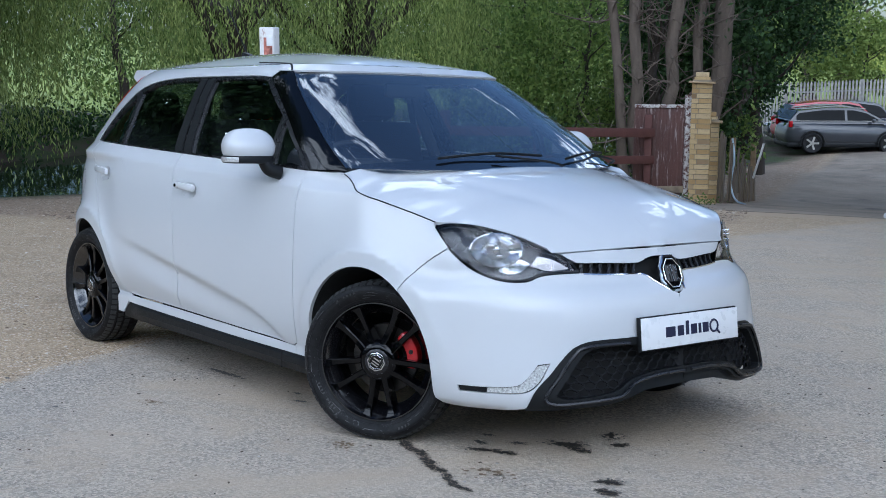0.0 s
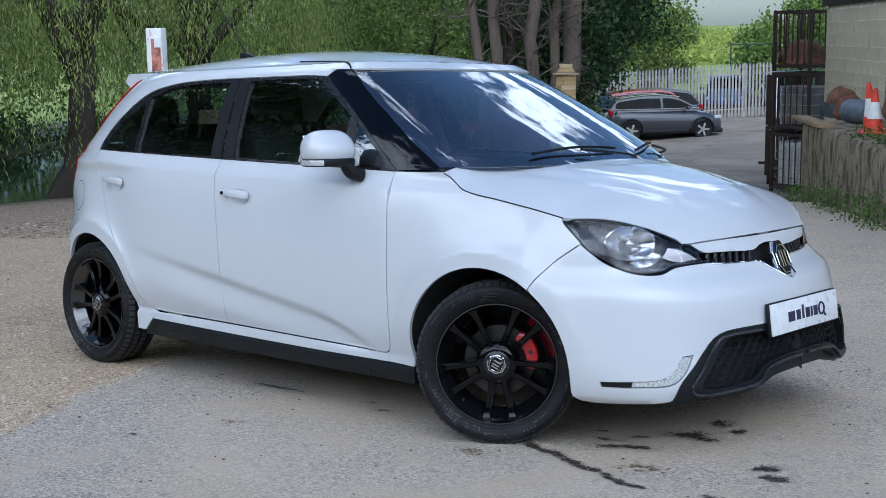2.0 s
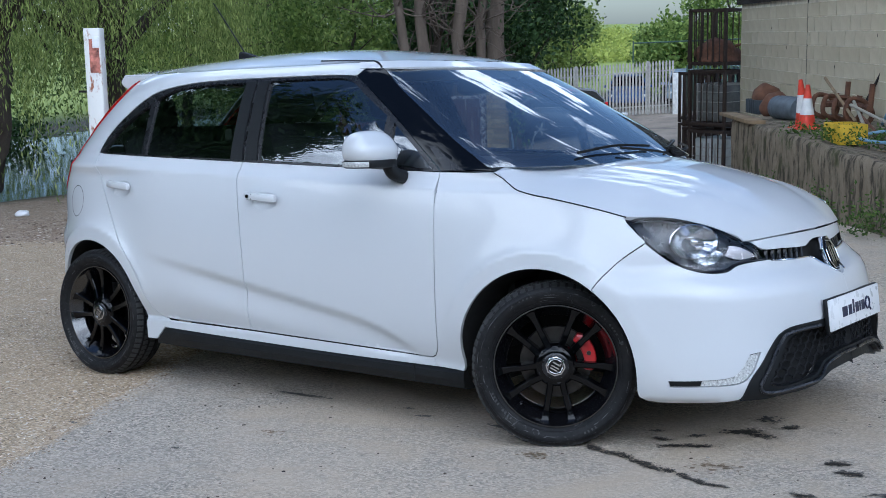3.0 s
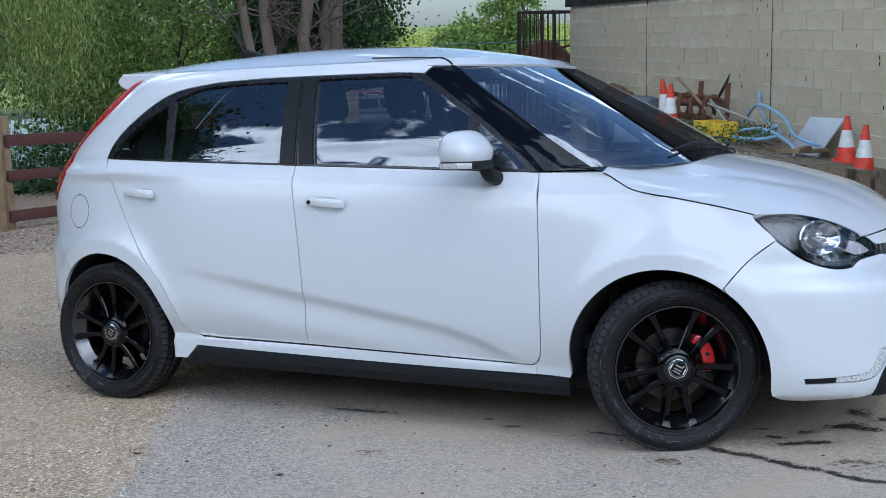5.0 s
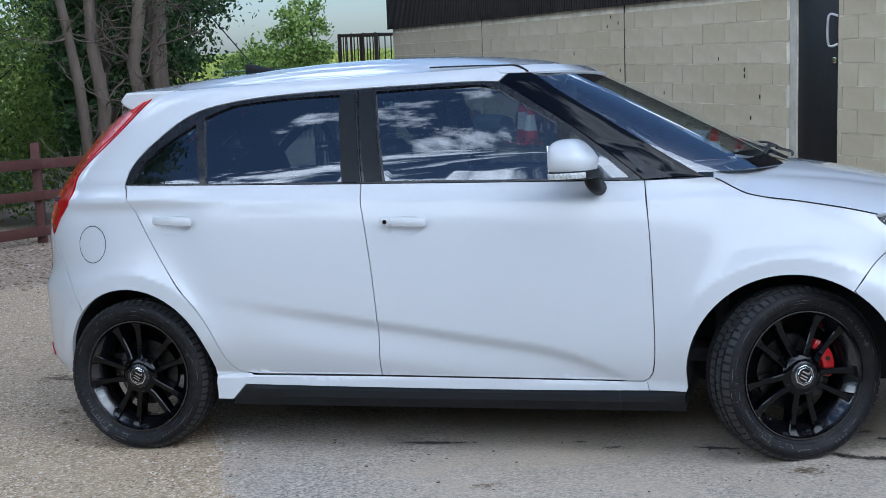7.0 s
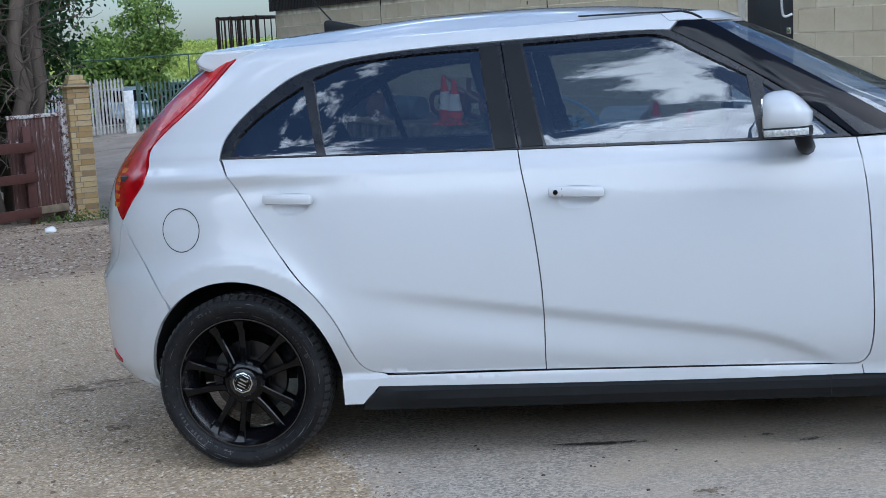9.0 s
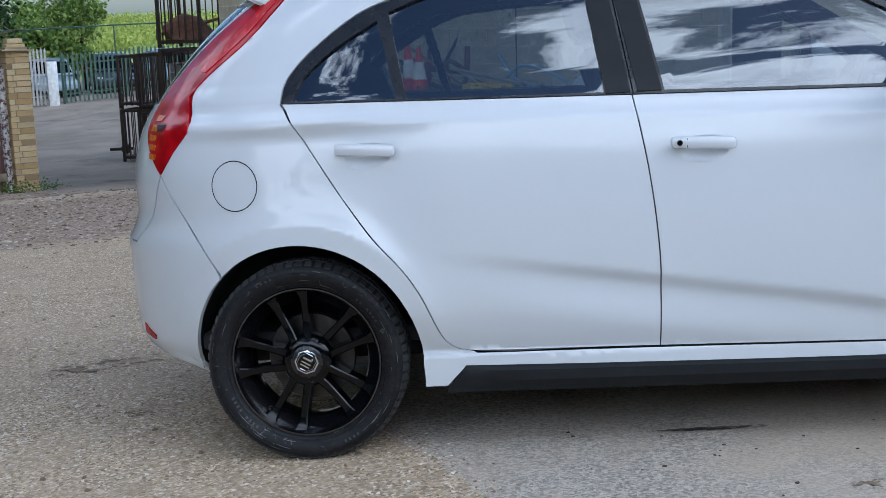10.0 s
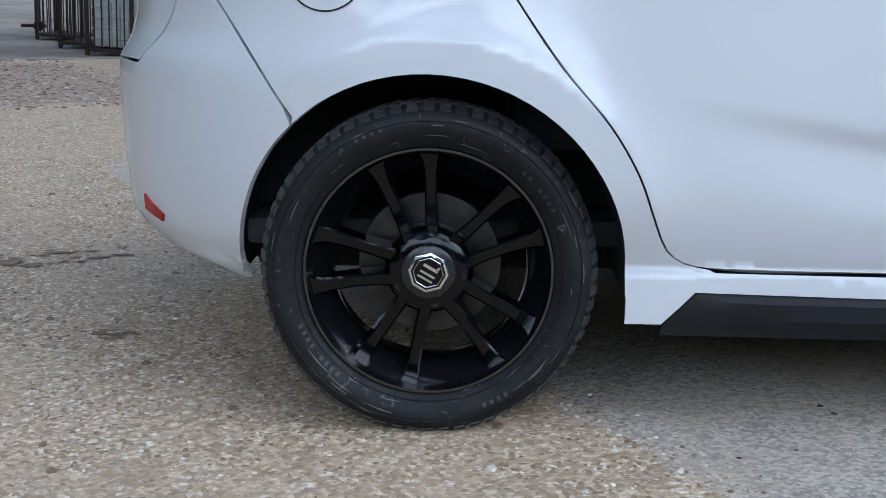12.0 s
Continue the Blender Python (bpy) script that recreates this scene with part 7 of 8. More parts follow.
def willow(x, y, h, r, strands, label, lean=(0, 0), trunk=0.35, low=0.4, size=0.11, base_up=0.0, name="willow_tree"):
    base = on_ground(x, y)
    base.z = max(base.z, WATER - 0.1)
    root = thing(name, Matrix.Translation(base), label, "tree", "trees round the pond")
    bm = bmesh.new()
    top = Vector((lean[0], lean[1], h * 0.45))
    limb(bm, (0, 0, -0.4), top, trunk, trunk * 0.7, 0.4, 8, 10)
    tips = []
    for k in range(7):
        a = 2 * math.pi * k / 7 + rng.uniform(-0.3, 0.3)
        e = top + Vector((math.cos(a) * r * 0.65, math.sin(a) * r * 0.65, h * rng.uniform(0.28, 0.5)))
        pts = limb(bm, top - Vector((0, 0, h * rng.uniform(0.0, 0.18))), e, trunk * 0.5, 0.05, 0.5, 7, 7)
        tips.append(e)
        for q in range(4):
            s = pts[rng.integers(3, 7)]
            limb(bm, s, s + Vector(rng.uniform(-1, 1, 3)) * r * 0.4 + Vector((0, 0, 0.5)), 0.045, 0.012, 0.5, 4, 5)
    bmesh.ops.recalc_face_normals(bm, faces=bm.faces)
    part("trunk", bm, BARK, root, sharp=80)
    cs = []
    for k in range(strands):
        if k % 9 == 0:
            a0, q0, l0 = rng.uniform(0, 2 * math.pi), math.sqrt(rng.uniform(0.02, 1.0)), rng.uniform(0.2, 1.6)
            ca, sa = math.cos(a0) * r * q0, math.sin(a0) * r * q0
        q = q0
        s = np.array([lean[0] + ca + rng.normal() * 0.16, lean[1] + sa + rng.normal() * 0.16, h * (1.0 - 0.28 * q * q) + rng.normal() * 0.25])
        length = max(0.8, s[2] - h * low * l0 * rng.uniform(0.8, 1.2)) * rng.uniform(0.6, 1.0)
        n = int(length / (size * 0.62))
        t = np.linspace(0, 1, max(3, n))
        drift = rng.normal(size=2) * 0.22
        P = np.stack([s[0] + drift[0] * t * t + rng.normal(size=len(t)) * 0.05, s[1] + drift[1] * t * t + rng.normal(size=len(t)) * 0.05, s[2] - length * t], 1)
        cs.append(P)
    part("crown", leaf_cards("crown", np.concatenate(cs), size * 1.5, 5.0, 3.2), WILLOW, root)
    return root


def broad_tree(x, y, h, r, leaves, label, mat, trunk=0.16, size=0.14, low=0.25, bark=BARK, name="tree", squash=1.0, stems=1, category="tree", clumps=38, group=""):
    base = on_ground(x, y)
    base.z = max(base.z, WATER - 0.1)
    root = thing(name, Matrix.Translation(base), label, category, group)
    bm = bmesh.new()
    for s in range(stems):
        o = Vector((rng.uniform(-0.3, 0.3), rng.uniform(-0.3, 0.3), 0)) * (stems > 1)
        top = Vector((rng.uniform(-0.1, 0.1) * h, rng.uniform(-0.1, 0.1) * h, h * 0.8)) + o * 2
        pts = limb(bm, o + Vector((0, 0, -0.3)), top, trunk, trunk * 0.25, 0.25, 9, 9)
        for k in range(9):
            p = pts[rng.integers(3, 9)]
            a = rng.uniform(0, 2 * math.pi)
            limb(bm, p, p + Vector((math.cos(a) * r * 0.75, math.sin(a) * r * 0.75, h * rng.uniform(0.05, 0.22))), trunk * 0.28, 0.012, 0.5, 5, 5)
    bmesh.ops.recalc_face_normals(bm, faces=bm.faces)
    part("trunk", bm, bark, root, sharp=80)
    cs = []
    for k in range(clumps):
        u = rng.normal(size=3)
        u /= np.linalg.norm(u)
        q = rng.uniform(0.35, 1.0) ** 0.6
        c = np.array([u[0] * r * q, u[1] * r * q, h * (low + (1 - low) * 0.5) + u[2] * q * h * (1 - low) * 0.5 * squash])
        m = int(leaves / clumps * rng.uniform(0.5, 1.5))
        cs.append(c + rng.normal(size=(m, 3)) * r * np.array([0.19, 0.19, 0.14]))
    part("crown", leaf_cards("crown", np.concatenate(cs), size, 1.7, 0.2), mat, root)
    return root


willow(-14.6, 6.9, 7.0, 4.6, 760, "large weeping willow with a dark forked trunk beside the pond", (0.3, 0.6), 0.25, 0.26, 0.065)
willow(-17.0, 12.0, 8.0, 4.6, 560, "weeping willow behind the pond edge", (0.2, -0.3), 0.30, 0.30, 0.075)
willow(-16.2, 0.5, 7.0, 4.2, 640, "weeping willow trailing into the pond", (0.0, 0.2), 0.26, 0.08, 0.065)
willow(-24.0, 6.0, 9.0, 5.0, 520, "weeping willow on the far bank", (0, 0), 0.35, 0.15, 0.11)
willow(-24.5, 17.5, 9.0, 5.0, 480, "tall willow on the far bank", (0, 0), 0.30, 0.25, 0.11)
willow(-26.0, -4.0, 9.0, 5.5, 480, "willow on the far bank", (0, 0), 0.35, 0.1, 0.11)
broad_tree(-21.5, 21.5, 9, 3.6, 9000, "slender young tree with light green leaves", BROAD, 0.14, 0.15, 0.12)
broad_tree(-19.0, 19.0, 5.5, 2.8, 7000, "bushy light green sapling", HEDGE, 0.08, 0.13, 0.0, clumps=50)
broad_tree(-27.0, 23.0, 9, 4.2, 9000, "leafy tree on the far bank", BROAD, 0.18, 0.17, 0.05)
broad_tree(-32.0, 14.0, 9, 4.8, 9000, "leafy tree on the far bank", BROAD, 0.18, 0.2, 0.0)
broad_tree(-33.0, 2.0, 8, 5.0, 12000, "leafy tree on the far bank", BROAD, 0.18, 0.15, 0.25)
broad_tree(-14.5, 15.5, 3.2, 2.4, 7000, "low green bush behind the fence", BROAD, 0.05, 0.11, 0.0, clumps=50, category="bush", name="bush")
broad_tree(-13.2, 12.2, 1.3, 1.8, 3500, "low scrub on the bank", DARKLEAF, 0.03, 0.09, 0.0, clumps=40, category="bush", name="bush")

# dark leaf clumps added to give the far bank its shadowed edge
scrub = []
for k in range(90):
    y = rng.uniform(-9.0, 16.0)
    x = -21.0 - 0.3 * y + rng.normal() * 0.5
    scrub.append(np.array([x, y, max(ground_z(x, y), WATER) + rng.uniform(0.0, 0.5)]) + rng.normal(size=(160, 3)) * np.array([0.4, 0.4, 0.22]))
tagged(part("bank_scrub", leaf_cards("bank_scrub", np.concatenate(scrub), 0.12, 1.8, 0.1), DARKLEAF), "low dark scrub added for the shade along the far bank", "scrub", kind="stuff")

# a belt of trees beyond the pond closes the view
belt = []
for k in range(640):
    a = rng.uniform(math.radians(128), math.radians(215))
    d = rng.uniform(36, 58)
    x, y = d * math.cos(a), d * math.sin(a)
    hh = rng.uniform(2.6, 12.0)
    clump = np.array([x, y, ground_z(x, y) + hh]) + rng.normal(size=(470, 3)) * np.array([1.5, 1.5, 1.3])
    if hh < 5.0 or k % 3:
        belt.append(clump)
tagged(part("tree_belt", leaf_cards("tree_belt", np.concatenate(belt), 0.17, 2.2, 1.2), WOODS), "light green woodland beyond the pond", "woods", kind="stuff")

# conifer with several bare grey stems beside the gate
base = on_ground(-8.72, 12.1)
con = thing("conifer", Matrix.Translation(base), "old conifer with several bare pale stems and dead twigs", "tree")
for k, (dx, dy, lx, ly, r) in enumerate(((-0.30, -0.42, -0.50, -0.55, 0.09), (-0.10, -0.22, -0.25, -0.15, 0.11), (0.08, 0.02, 0.05, 0.1, 0.12), (0.2, 0.25, 0.25, 0.35, 0.10), (-0.85, 2.0, -0.2, 1.0, 0.20))):
    bm = bmesh.new()
    pts = limb(bm, (dx, dy, -0.3), (dx + lx, dy + ly, 6.5), r, r * 0.6, 0.15, 9, 9)
    for q in range(24):
        p = pts[rng.integers(2, 9)]
        a = rng.uniform(0, 2 * math.pi)
        L = rng.uniform(0.4, 1.15)
        e = p + Vector((math.cos(a) * L, math.sin(a) * L, rng.uniform(-0.3, 0.7)))
        tw = limb(bm, p, e, 0.015, 0.005, 0.9, 5, 5)
        for w in range(3):
            s = tw[rng.integers(2, 5)]
            limb(bm, s, s + Vector(rng.uniform(-0.5, 0.5, 3)), 0.008, 0.003, 0.6, 3, 4)
    bmesh.ops.recalc_face_normals(bm, faces=bm.faces)
    part("stem", bm, PALEBARK, con, sharp=80)
cs = []
for k in range(70):
    c = np.array([rng.uniform(-1.6, 2.2), rng.uniform(-1.2, 3.0), rng.uniform(3.6, 7.5)])
    cs.append(c + rng.normal(size=(160, 3)) * 0.38)
part("crown", leaf_cards("crown", np.concatenate(cs), 0.10, 3.0, 0.8), DARKLEAF, con)
for x, y, h, r, n, low in ((-10.5, 15.2, 5.4, 1.15, 15000, 0.12), (-10.5, 13.8, 5.4, 0.50, 6000, 0.04), (-9.9, 12.9, 4.5, 0.40, 3500, 0.05), (-14.85, 21.2, 5.8, 1.4, 20000, -0.05), (-13.7, 21.3, 6.8, 2.0, 28000, 0.34), (-11.1, 17.1, 6.0, 1.3, 12000, 0.50)):
    broad_tree(x, y, h, r, n, "dense dark evergreen with ivy beside the lane", DARKLEAF, 0.16, 0.11, low, clumps=90, name="evergreen_tree", group="evergreens beside the lane")
broad_tree(-10.95, 16.95, 1.3, 0.45, 1600, "brambles against the board fence", BROAD, 0.03, 0.09, 0.0, clumps=30, category="bush", name="bush")

for x, y, h, r in ((-12.8, 17.2, 5.0, 1.6), (-13.2, 14.6, 4.4, 1.5)):
    broad_tree(x, y, h, r, 9000, "light green leafy sapling beyond the fence", BROAD, 0.07, 0.10, 0.0, clumps=60, name="sapling", group="saplings beyond the fence")

# trees and hedges down the lane
broad_tree(-30.8, 50.5, 9, 3.0, 3500, "bare-limbed pale tree behind the palisade fence", HEDGE, 0.6, 0.2, 0.35, PALEBARK)
broad_tree(-29.9, 46.3, 8, 2.8, 5000, "pale tree behind the palisade fence", HEDGE, 0.4, 0.2, 0.35, PALEBARK)
broad_tree(-27.6, 43.0, 4.8, 2.0, 7000, "pale green bush behind the palisade fence", HEDGE, 0.10, 0.16, 0.1, clumps=50, category="bush", name="bush")
broad_tree(-26.0, 44.6, 3.9, 1.5, 5000, "small pale green bush behind the palisade fence", HEDGE, 0.08, 0.16, 0.1, clumps=40, category="bush", name="bush")
broad_tree(-22.6, 47.9, 3.3, 1.8, 8000, "round dark green bush beyond the gates", BROAD, 0.15, 0.22, 0.0, clumps=60)
broad_tree(-21.2, 49.0, 5.6, 1.35, 6500, "tall thin green tree beyond the gates", BROAD, 0.12, 0.2, 0.0, clumps=45)
broad_tree(-10.8, 50.0, 3.9, 2.0, 8000, "green tree behind the stacked cages", BROAD, 0.15, 0.2, 0.0, clumps=45)
hedge = []
for k in range(420):
    a = rng.uniform(math.radians(94), math.radians(142))
    d = rng.uniform(120, 300)
    x, y = d * math.cos(a), d * math.sin(a)
    s = rng.uniform(0.7, 1.5) * (0.6 + d / 300)
    c = np.array([x, y, ground_z(x, y) + s * 0.45])
    hedge.append(c + rng.normal(size=(170, 3)) * np.array([s * 1.1, s * 1.1, s * 0.35]))
tagged(part("hedgerow", leaf_cards("hedgerow", np.concatenate(hedge), 0.55, 1.6, 0.1), MEADOW), "yellow-green hedges and scrub on the rising fields", "hedge", kind="stuff")
woods = []
for k in range(700):
    a = rng.uniform(math.radians(85), math.radians(150))
    d = rng.uniform(430, 620)
    x, y = d * math.cos(a), d * math.sin(a)
    c = np.array([x, y, ground_z(x, y) - 4.5])
    woods.append(c + rng.normal(size=(70, 3)) * np.array([7, 7, 1.3]))
# the blue haze of distance is put into the leaf colour
blue = leaf_material("haze_tinted_wood", (0.10, 0.16, 0.20), (0.16, 0.22, 0.24))
tagged(part("distant_woods", leaf_cards("distant_woods", np.concatenate(woods), 2.4, 1.4, 0.1), blue), "woods on the skyline, tinted blue-green for haze", "woods", kind="stuff")

# tall trees on the open side of the yard, which the car's windows mirror
for x, y, h, r in ((-14.0, -6.5, 14.0, 3.8), (-17.5, -10.0, 15.0, 4.4), (-13.0, 0.0, 12.0, 3.0)):
    broad_tree(x, y, h, r, 48000, "tall leafy tree at the open side of the yard", DARKLEAF, 0.3, 0.24, 0.1, clumps=80, group="tall trees at the yard's open side")
# an added hedge, never in view, closes the yard and darkens the car's reflections
thicket = []
for k in range(480):
    a = rng.uniform(math.radians(196), math.radians(400))
    d = rng.uniform(19, 25)
    x, y = d * math.cos(a), d * math.sin(a)
    thicket.append(np.array([x, y, ground_z(x, y) + rng.uniform(0.2, 5.2)]) + rng.normal(size=(220, 3)) * np.array([1.2, 1.2, 0.8]))
tagged(part("thicket", leaf_cards("thicket", np.concatenate(thicket), 0.30, 1.7, 0.3), DARKLEAF), "added dark green hedge, out of view, darkening the car's reflections", "hedge", kind="stuff")


# ---- stacked steel cages at the barn's corner ----
RUST = Nodes("dark_rusty_steel")
RUST.set(color=RUST.mix(RUST.noise(12.0, 6.0, 0.7), (0.014, 0.012, 0.011), (0.075, 0.045, 0.030)), rough=0.8, metal=0.2)
RUST = RUST.mat
BROWN = plain("brown_rust", (0.13, 0.058, 0.030), 0.85, vary=0.4, scale=9, bump=0.3)
TANK = plain("tank_plastic", (0.46, 0.48, 0.46), 0.5, vary=0.2, scale=5)


def cage(m, w, d, h, label, inner=None):
    root = thing("steel_cage", m, label, "cage", "stacked cages")
    for x in (-w / 2, w / 2):
        for y in (-d / 2, d / 2):
            part("corner_post", boxed((0.06, 0.06, h), Matrix.Translation((x, y, h / 2)), 0.004), RUST, root)
    for z in (0.10, h - 0.03):
        for y in (-d / 2, d / 2):
            part("cage_rail", boxed((w, 0.05, 0.06), Matrix.Translation((0, y, z)), 0.004), RUST, root)
        for x in (-w / 2, w / 2):
            part("cage_rail", boxed((0.05, d, 0.06), Matrix.Translation((x, 0, z)), 0.004), RUST, root)
    for k in range(1, 6):
        for y in (-d / 2, d / 2):
            part("cage_bar", boxed((0.018, 0.018, h - 0.1), Matrix.Translation((-w / 2 + w * k / 6, y, h / 2))), RUST, root, smooth=False)
        part("cage_bar", boxed((0.018, 0.018, h - 0.1), Matrix.Translation((-w / 2, -d / 2 + d * k / 6, h / 2))), RUST, root, smooth=False)
    part("cage_floor", boxed((w, d, 0.03), Matrix.Translation((0, 0, 0.12))), RUST, root, smooth=False)
    return root


C0 = Vector((-7.45, 19.5, 0))
C0.z = ground_z(C0.x, C0.y)
turn = math.degrees(math.atan2(WU.y, WU.x)) + 42
for k, lab in enumerate(("dark steel cage holding a pale liquid tank", "dark steel mesh cage in the middle of the stack", "dark steel cage on top holding rusty scrap")):
    cage(Matrix.Translation(C0 + Vector((0, 0, 1.20 * k))) @ pose(0, 0, 0, 0, 0, turn), 0.86, 0.82, 1.18, lab)
for p, lab in ((Vector((-8.6, 21.6, 0)), "dark steel cage behind the stack"), (Vector((-9.8, 23.8, 0)), "dark steel cage at the far end of the row")):
    p.z = ground_z(p.x, p.y)
    for k in range(2):
        cage(Matrix.Translation(p + Vector((0, 0, 1.20 * k))) @ pose(0, 0, 0, 0, 0, turn), 0.86, 0.82, 1.18, lab)
M0 = Matrix.Translation(C0) @ pose(0, 0, 0, 0, 0, turn)
tank = thing("liquid_tank", M0 @ Matrix.Translation((0.02, 0, 0.14)), "pale grey plastic liquid tank in a wire frame", "tank")
part("tank_body", boxed((0.74, 0.70, 0.86), Matrix.Translation((0, 0, 0.45)), 0.05), TANK, tank)
for z in (0.15, 0.33, 0.51, 0.69):
    part("tank_band", boxed((0.77, 0.75, 0.018), Matrix.Translation((0, 0, z))), GALV, tank, smooth=False)
for k in range(5):
    part("tank_bar", boxed((0.016, 0.76, 0.76), Matrix.Translation((-0.33 + 0.165 * k, 0, 0.40))), GALV, tank, smooth=False)
tank2 = thing("liquid_tank", M0 @ Matrix.Translation((0.02, 0.02, 1.34)), "grey plastic tank half hidden in the mesh cage", "tank")
part("tank_body", boxed((0.68, 0.66, 0.74), Matrix.Translation((0, 0, 0.38)), 0.05), plain("grime_tank", (0.13, 0.13, 0.12), 0.6, vary=0.4, scale=4), tank2)
for k in range(6):
    part("tank_bar", boxed((0.014, 0.70, 0.76), Matrix.Translation((-0.33 + 0.13 * k, 0, 0.39))), GALV, tank2, smooth=False)
for z in (0.2, 0.4, 0.6):
    part("tank_band", boxed((0.70, 0.68, 0.014), Matrix.Translation((0, 0, z))), GALV, tank2, smooth=False)
scrap = thing("scrap_pile", M0 @ Matrix.Translation((0, 0, 2.54)), "heap of rusty brown scrap iron", "scrap")
bm = bmesh.new()
bmesh.ops.create_icosphere(bm, subdivisions=3, radius=0.45)
for v in bm.verts:
    v.co *= 1 + 0.35 * noise.noise(v.co * 3.1)
    v.co.z = max(0.0, v.co.z * 0.95 + 0.02)
part("scrap_lump", bm, BROWN, scrap)
part("scrap_bar", pipe([(-0.5, -0.2, 0.1), (0.45, 0.3, 0.36)], 0.03), BROWN, scrap)
for k in range(4):
    part("scrap_rod", pipe([(-0.45 + 0.3 * k, -0.45, 0.0), (-0.4 + 0.28 * k, -0.45, 1.05)], 0.018), RUST, scrap)
bar = thing("tow_bar", Matrix.Translation(on_ground(-10.6, 24.4)), "black steel drawbar leaning on the cages", "drawbar")
part("bar_upright", pipe([(0, 0, 0.15), (-0.02, 0.02, 1.5)], 0.03), RUST, bar)
part("bar_foot", pipe([(-0.35, -0.1, 0.22), (0.15, 0.05, 0.22)], 0.04), RUST, bar)
part("bar_hub", lathe([(0.0001, 0.06), (0.10, 0.06), (0.12, 0.0), (0.10, -0.06), (0.0001, -0.06)], 16), RUST, bar, m=Matrix.Translation((0, 0, 0.22)) @ pose(0, 0, 0, 90, 0, 30))

# ---- oddments on the ledge ----
CONE_RED = plain("cone_orange_red", (0.62, 0.050, 0.020), 0.55, vary=0.2, scale=14)
CONE_WHITE = plain("cone_white", (0.72, 0.72, 0.70), 0.5, vary=0.15, scale=14)


def cone(p, h, tilt, label):
    root = thing("traffic_cone", Matrix.Translation(p) @ pose(0, 0, 0, *tilt), label, "traffic cone", "traffic cones by the barn")
    r = lambda z: 0.115 - 0.092 * z / h
    part("cone_foot", boxed((0.30, 0.30, 0.03), Matrix.Translation((0, 0, 0.015)), 0.012), CONE_RED, root)
    cuts = [0.03, h * 0.34, h * 0.70, h]
    for k in range(3):
        z0, z1 = cuts[k], cuts[k + 1]
        prof = [(r(z0), z0), (r(z1), z1)] + ([(0.0001, z1)] if k == 2 else [])
        part("cone_band", lathe(prof, 24), CONE_WHITE if k == 1 else CONE_RED, root)
    return root


def ledge_at(a, off, z=LEDGE_TOP):
    p = WO + WU * a + WN * off
    return Vector((p.x, p.y, z))


cone(ledge_at(-0.33, 1.21), 0.54, (0, 0, 20), "red and white traffic cone standing on the ledge")
cone(ledge_at(-0.62, 1.16), 0.60, (4, -9, 50), "red and white traffic cone leaning on another")
cone(ledge_at(2.28, 0.19, 0.12), 0.49, (0, 0, 10), "red and white traffic cone by the barn wall")
cone(ledge_at(3.15, 0.44, 0.10), 0.48, (0, 2, 70), "red and white traffic cone by the barn door")

crate_m = plain("grey_crate", (0.045, 0.055, 0.065), 0.6)
p = ledge_at(-3.60, 0.95)
crate = thing("plastic_crate", Matrix.Translation(p) @ pose(0, 0, 0, 0, 0, -50), "dark grey plastic crate of rusty parts", "crate")
for s in (-1, 1):
    part("crate_side", boxed((0.60, 0.02, 0.20), Matrix.Translation((0, s * 0.19, 0.10)), 0.004), crate_m, crate)
    part("crate_end", boxed((0.02, 0.38, 0.20), Matrix.Translation((s * 0.30, 0, 0.10)), 0.004), crate_m, crate)
part("crate_base", boxed((0.60, 0.38, 0.02), Matrix.Translation((0, 0, 0.01)), 0.003), crate_m, crate)
for k in range(7):
    part("crate_rib", boxed((0.018, 0.012, 0.20), Matrix.Translation((-0.26 + 0.087 * k, -0.203, 0.10)), 0.003), crate_m, crate)


def lump(name, p, r, squash, mat, label, category, seed):
    bm = bmesh.new()
    bmesh.ops.create_icosphere(bm, subdivisions=3, radius=r)
    for v in bm.verts:
        q = v.co * (2.2 / r * 0.5)
        v.co *= 1 + 0.30 * noise.noise(q + Vector((seed, 0, 0)))
        v.co.z = max(-0.02, v.co.z * squash + r * squash * 0.7)
    ob = part(name, bm, mat, m=Matrix.Translation(p))
    return tagged(ob, label, category)


lump("engine_part", ledge_at(-3.75, 0.92, LEDGE_TOP + 0.12), 0.20, 0.9, BROWN, "rusty casting standing in the crate", "machine part", 1)
lump("engine_part", ledge_at(-3.15, 0.92, LEDGE_TOP), 0.19, 1.0, BROWN, "rusty round casting beside the crate", "machine part", 5)
drum = thing("plastic_drum", Matrix.Translation(ledge_at(-2.19, 0.97, LEDGE_TOP + 0.15)) @ pose(0, 0, 0, 0, 90, -38), "grey blue ribbed plastic drum lying on its side", "drum")
part("drum_body", lathe([(0.0001, -0.3), (0.14, -0.3), (0.16, -0.27), (0.15, -0.2), (0.165, -0.17), (0.15, -0.12), (0.165, -0.05), (0.15, 0.0), (0.165, 0.05), (0.15, 0.12), (0.165, 0.18), (0.15, 0.24), (0.14, 0.3), (0.0001, 0.3)], 24), plain("drum_plastic", (0.11, 0.13, 0.15), 0.5, vary=0.3), drum)

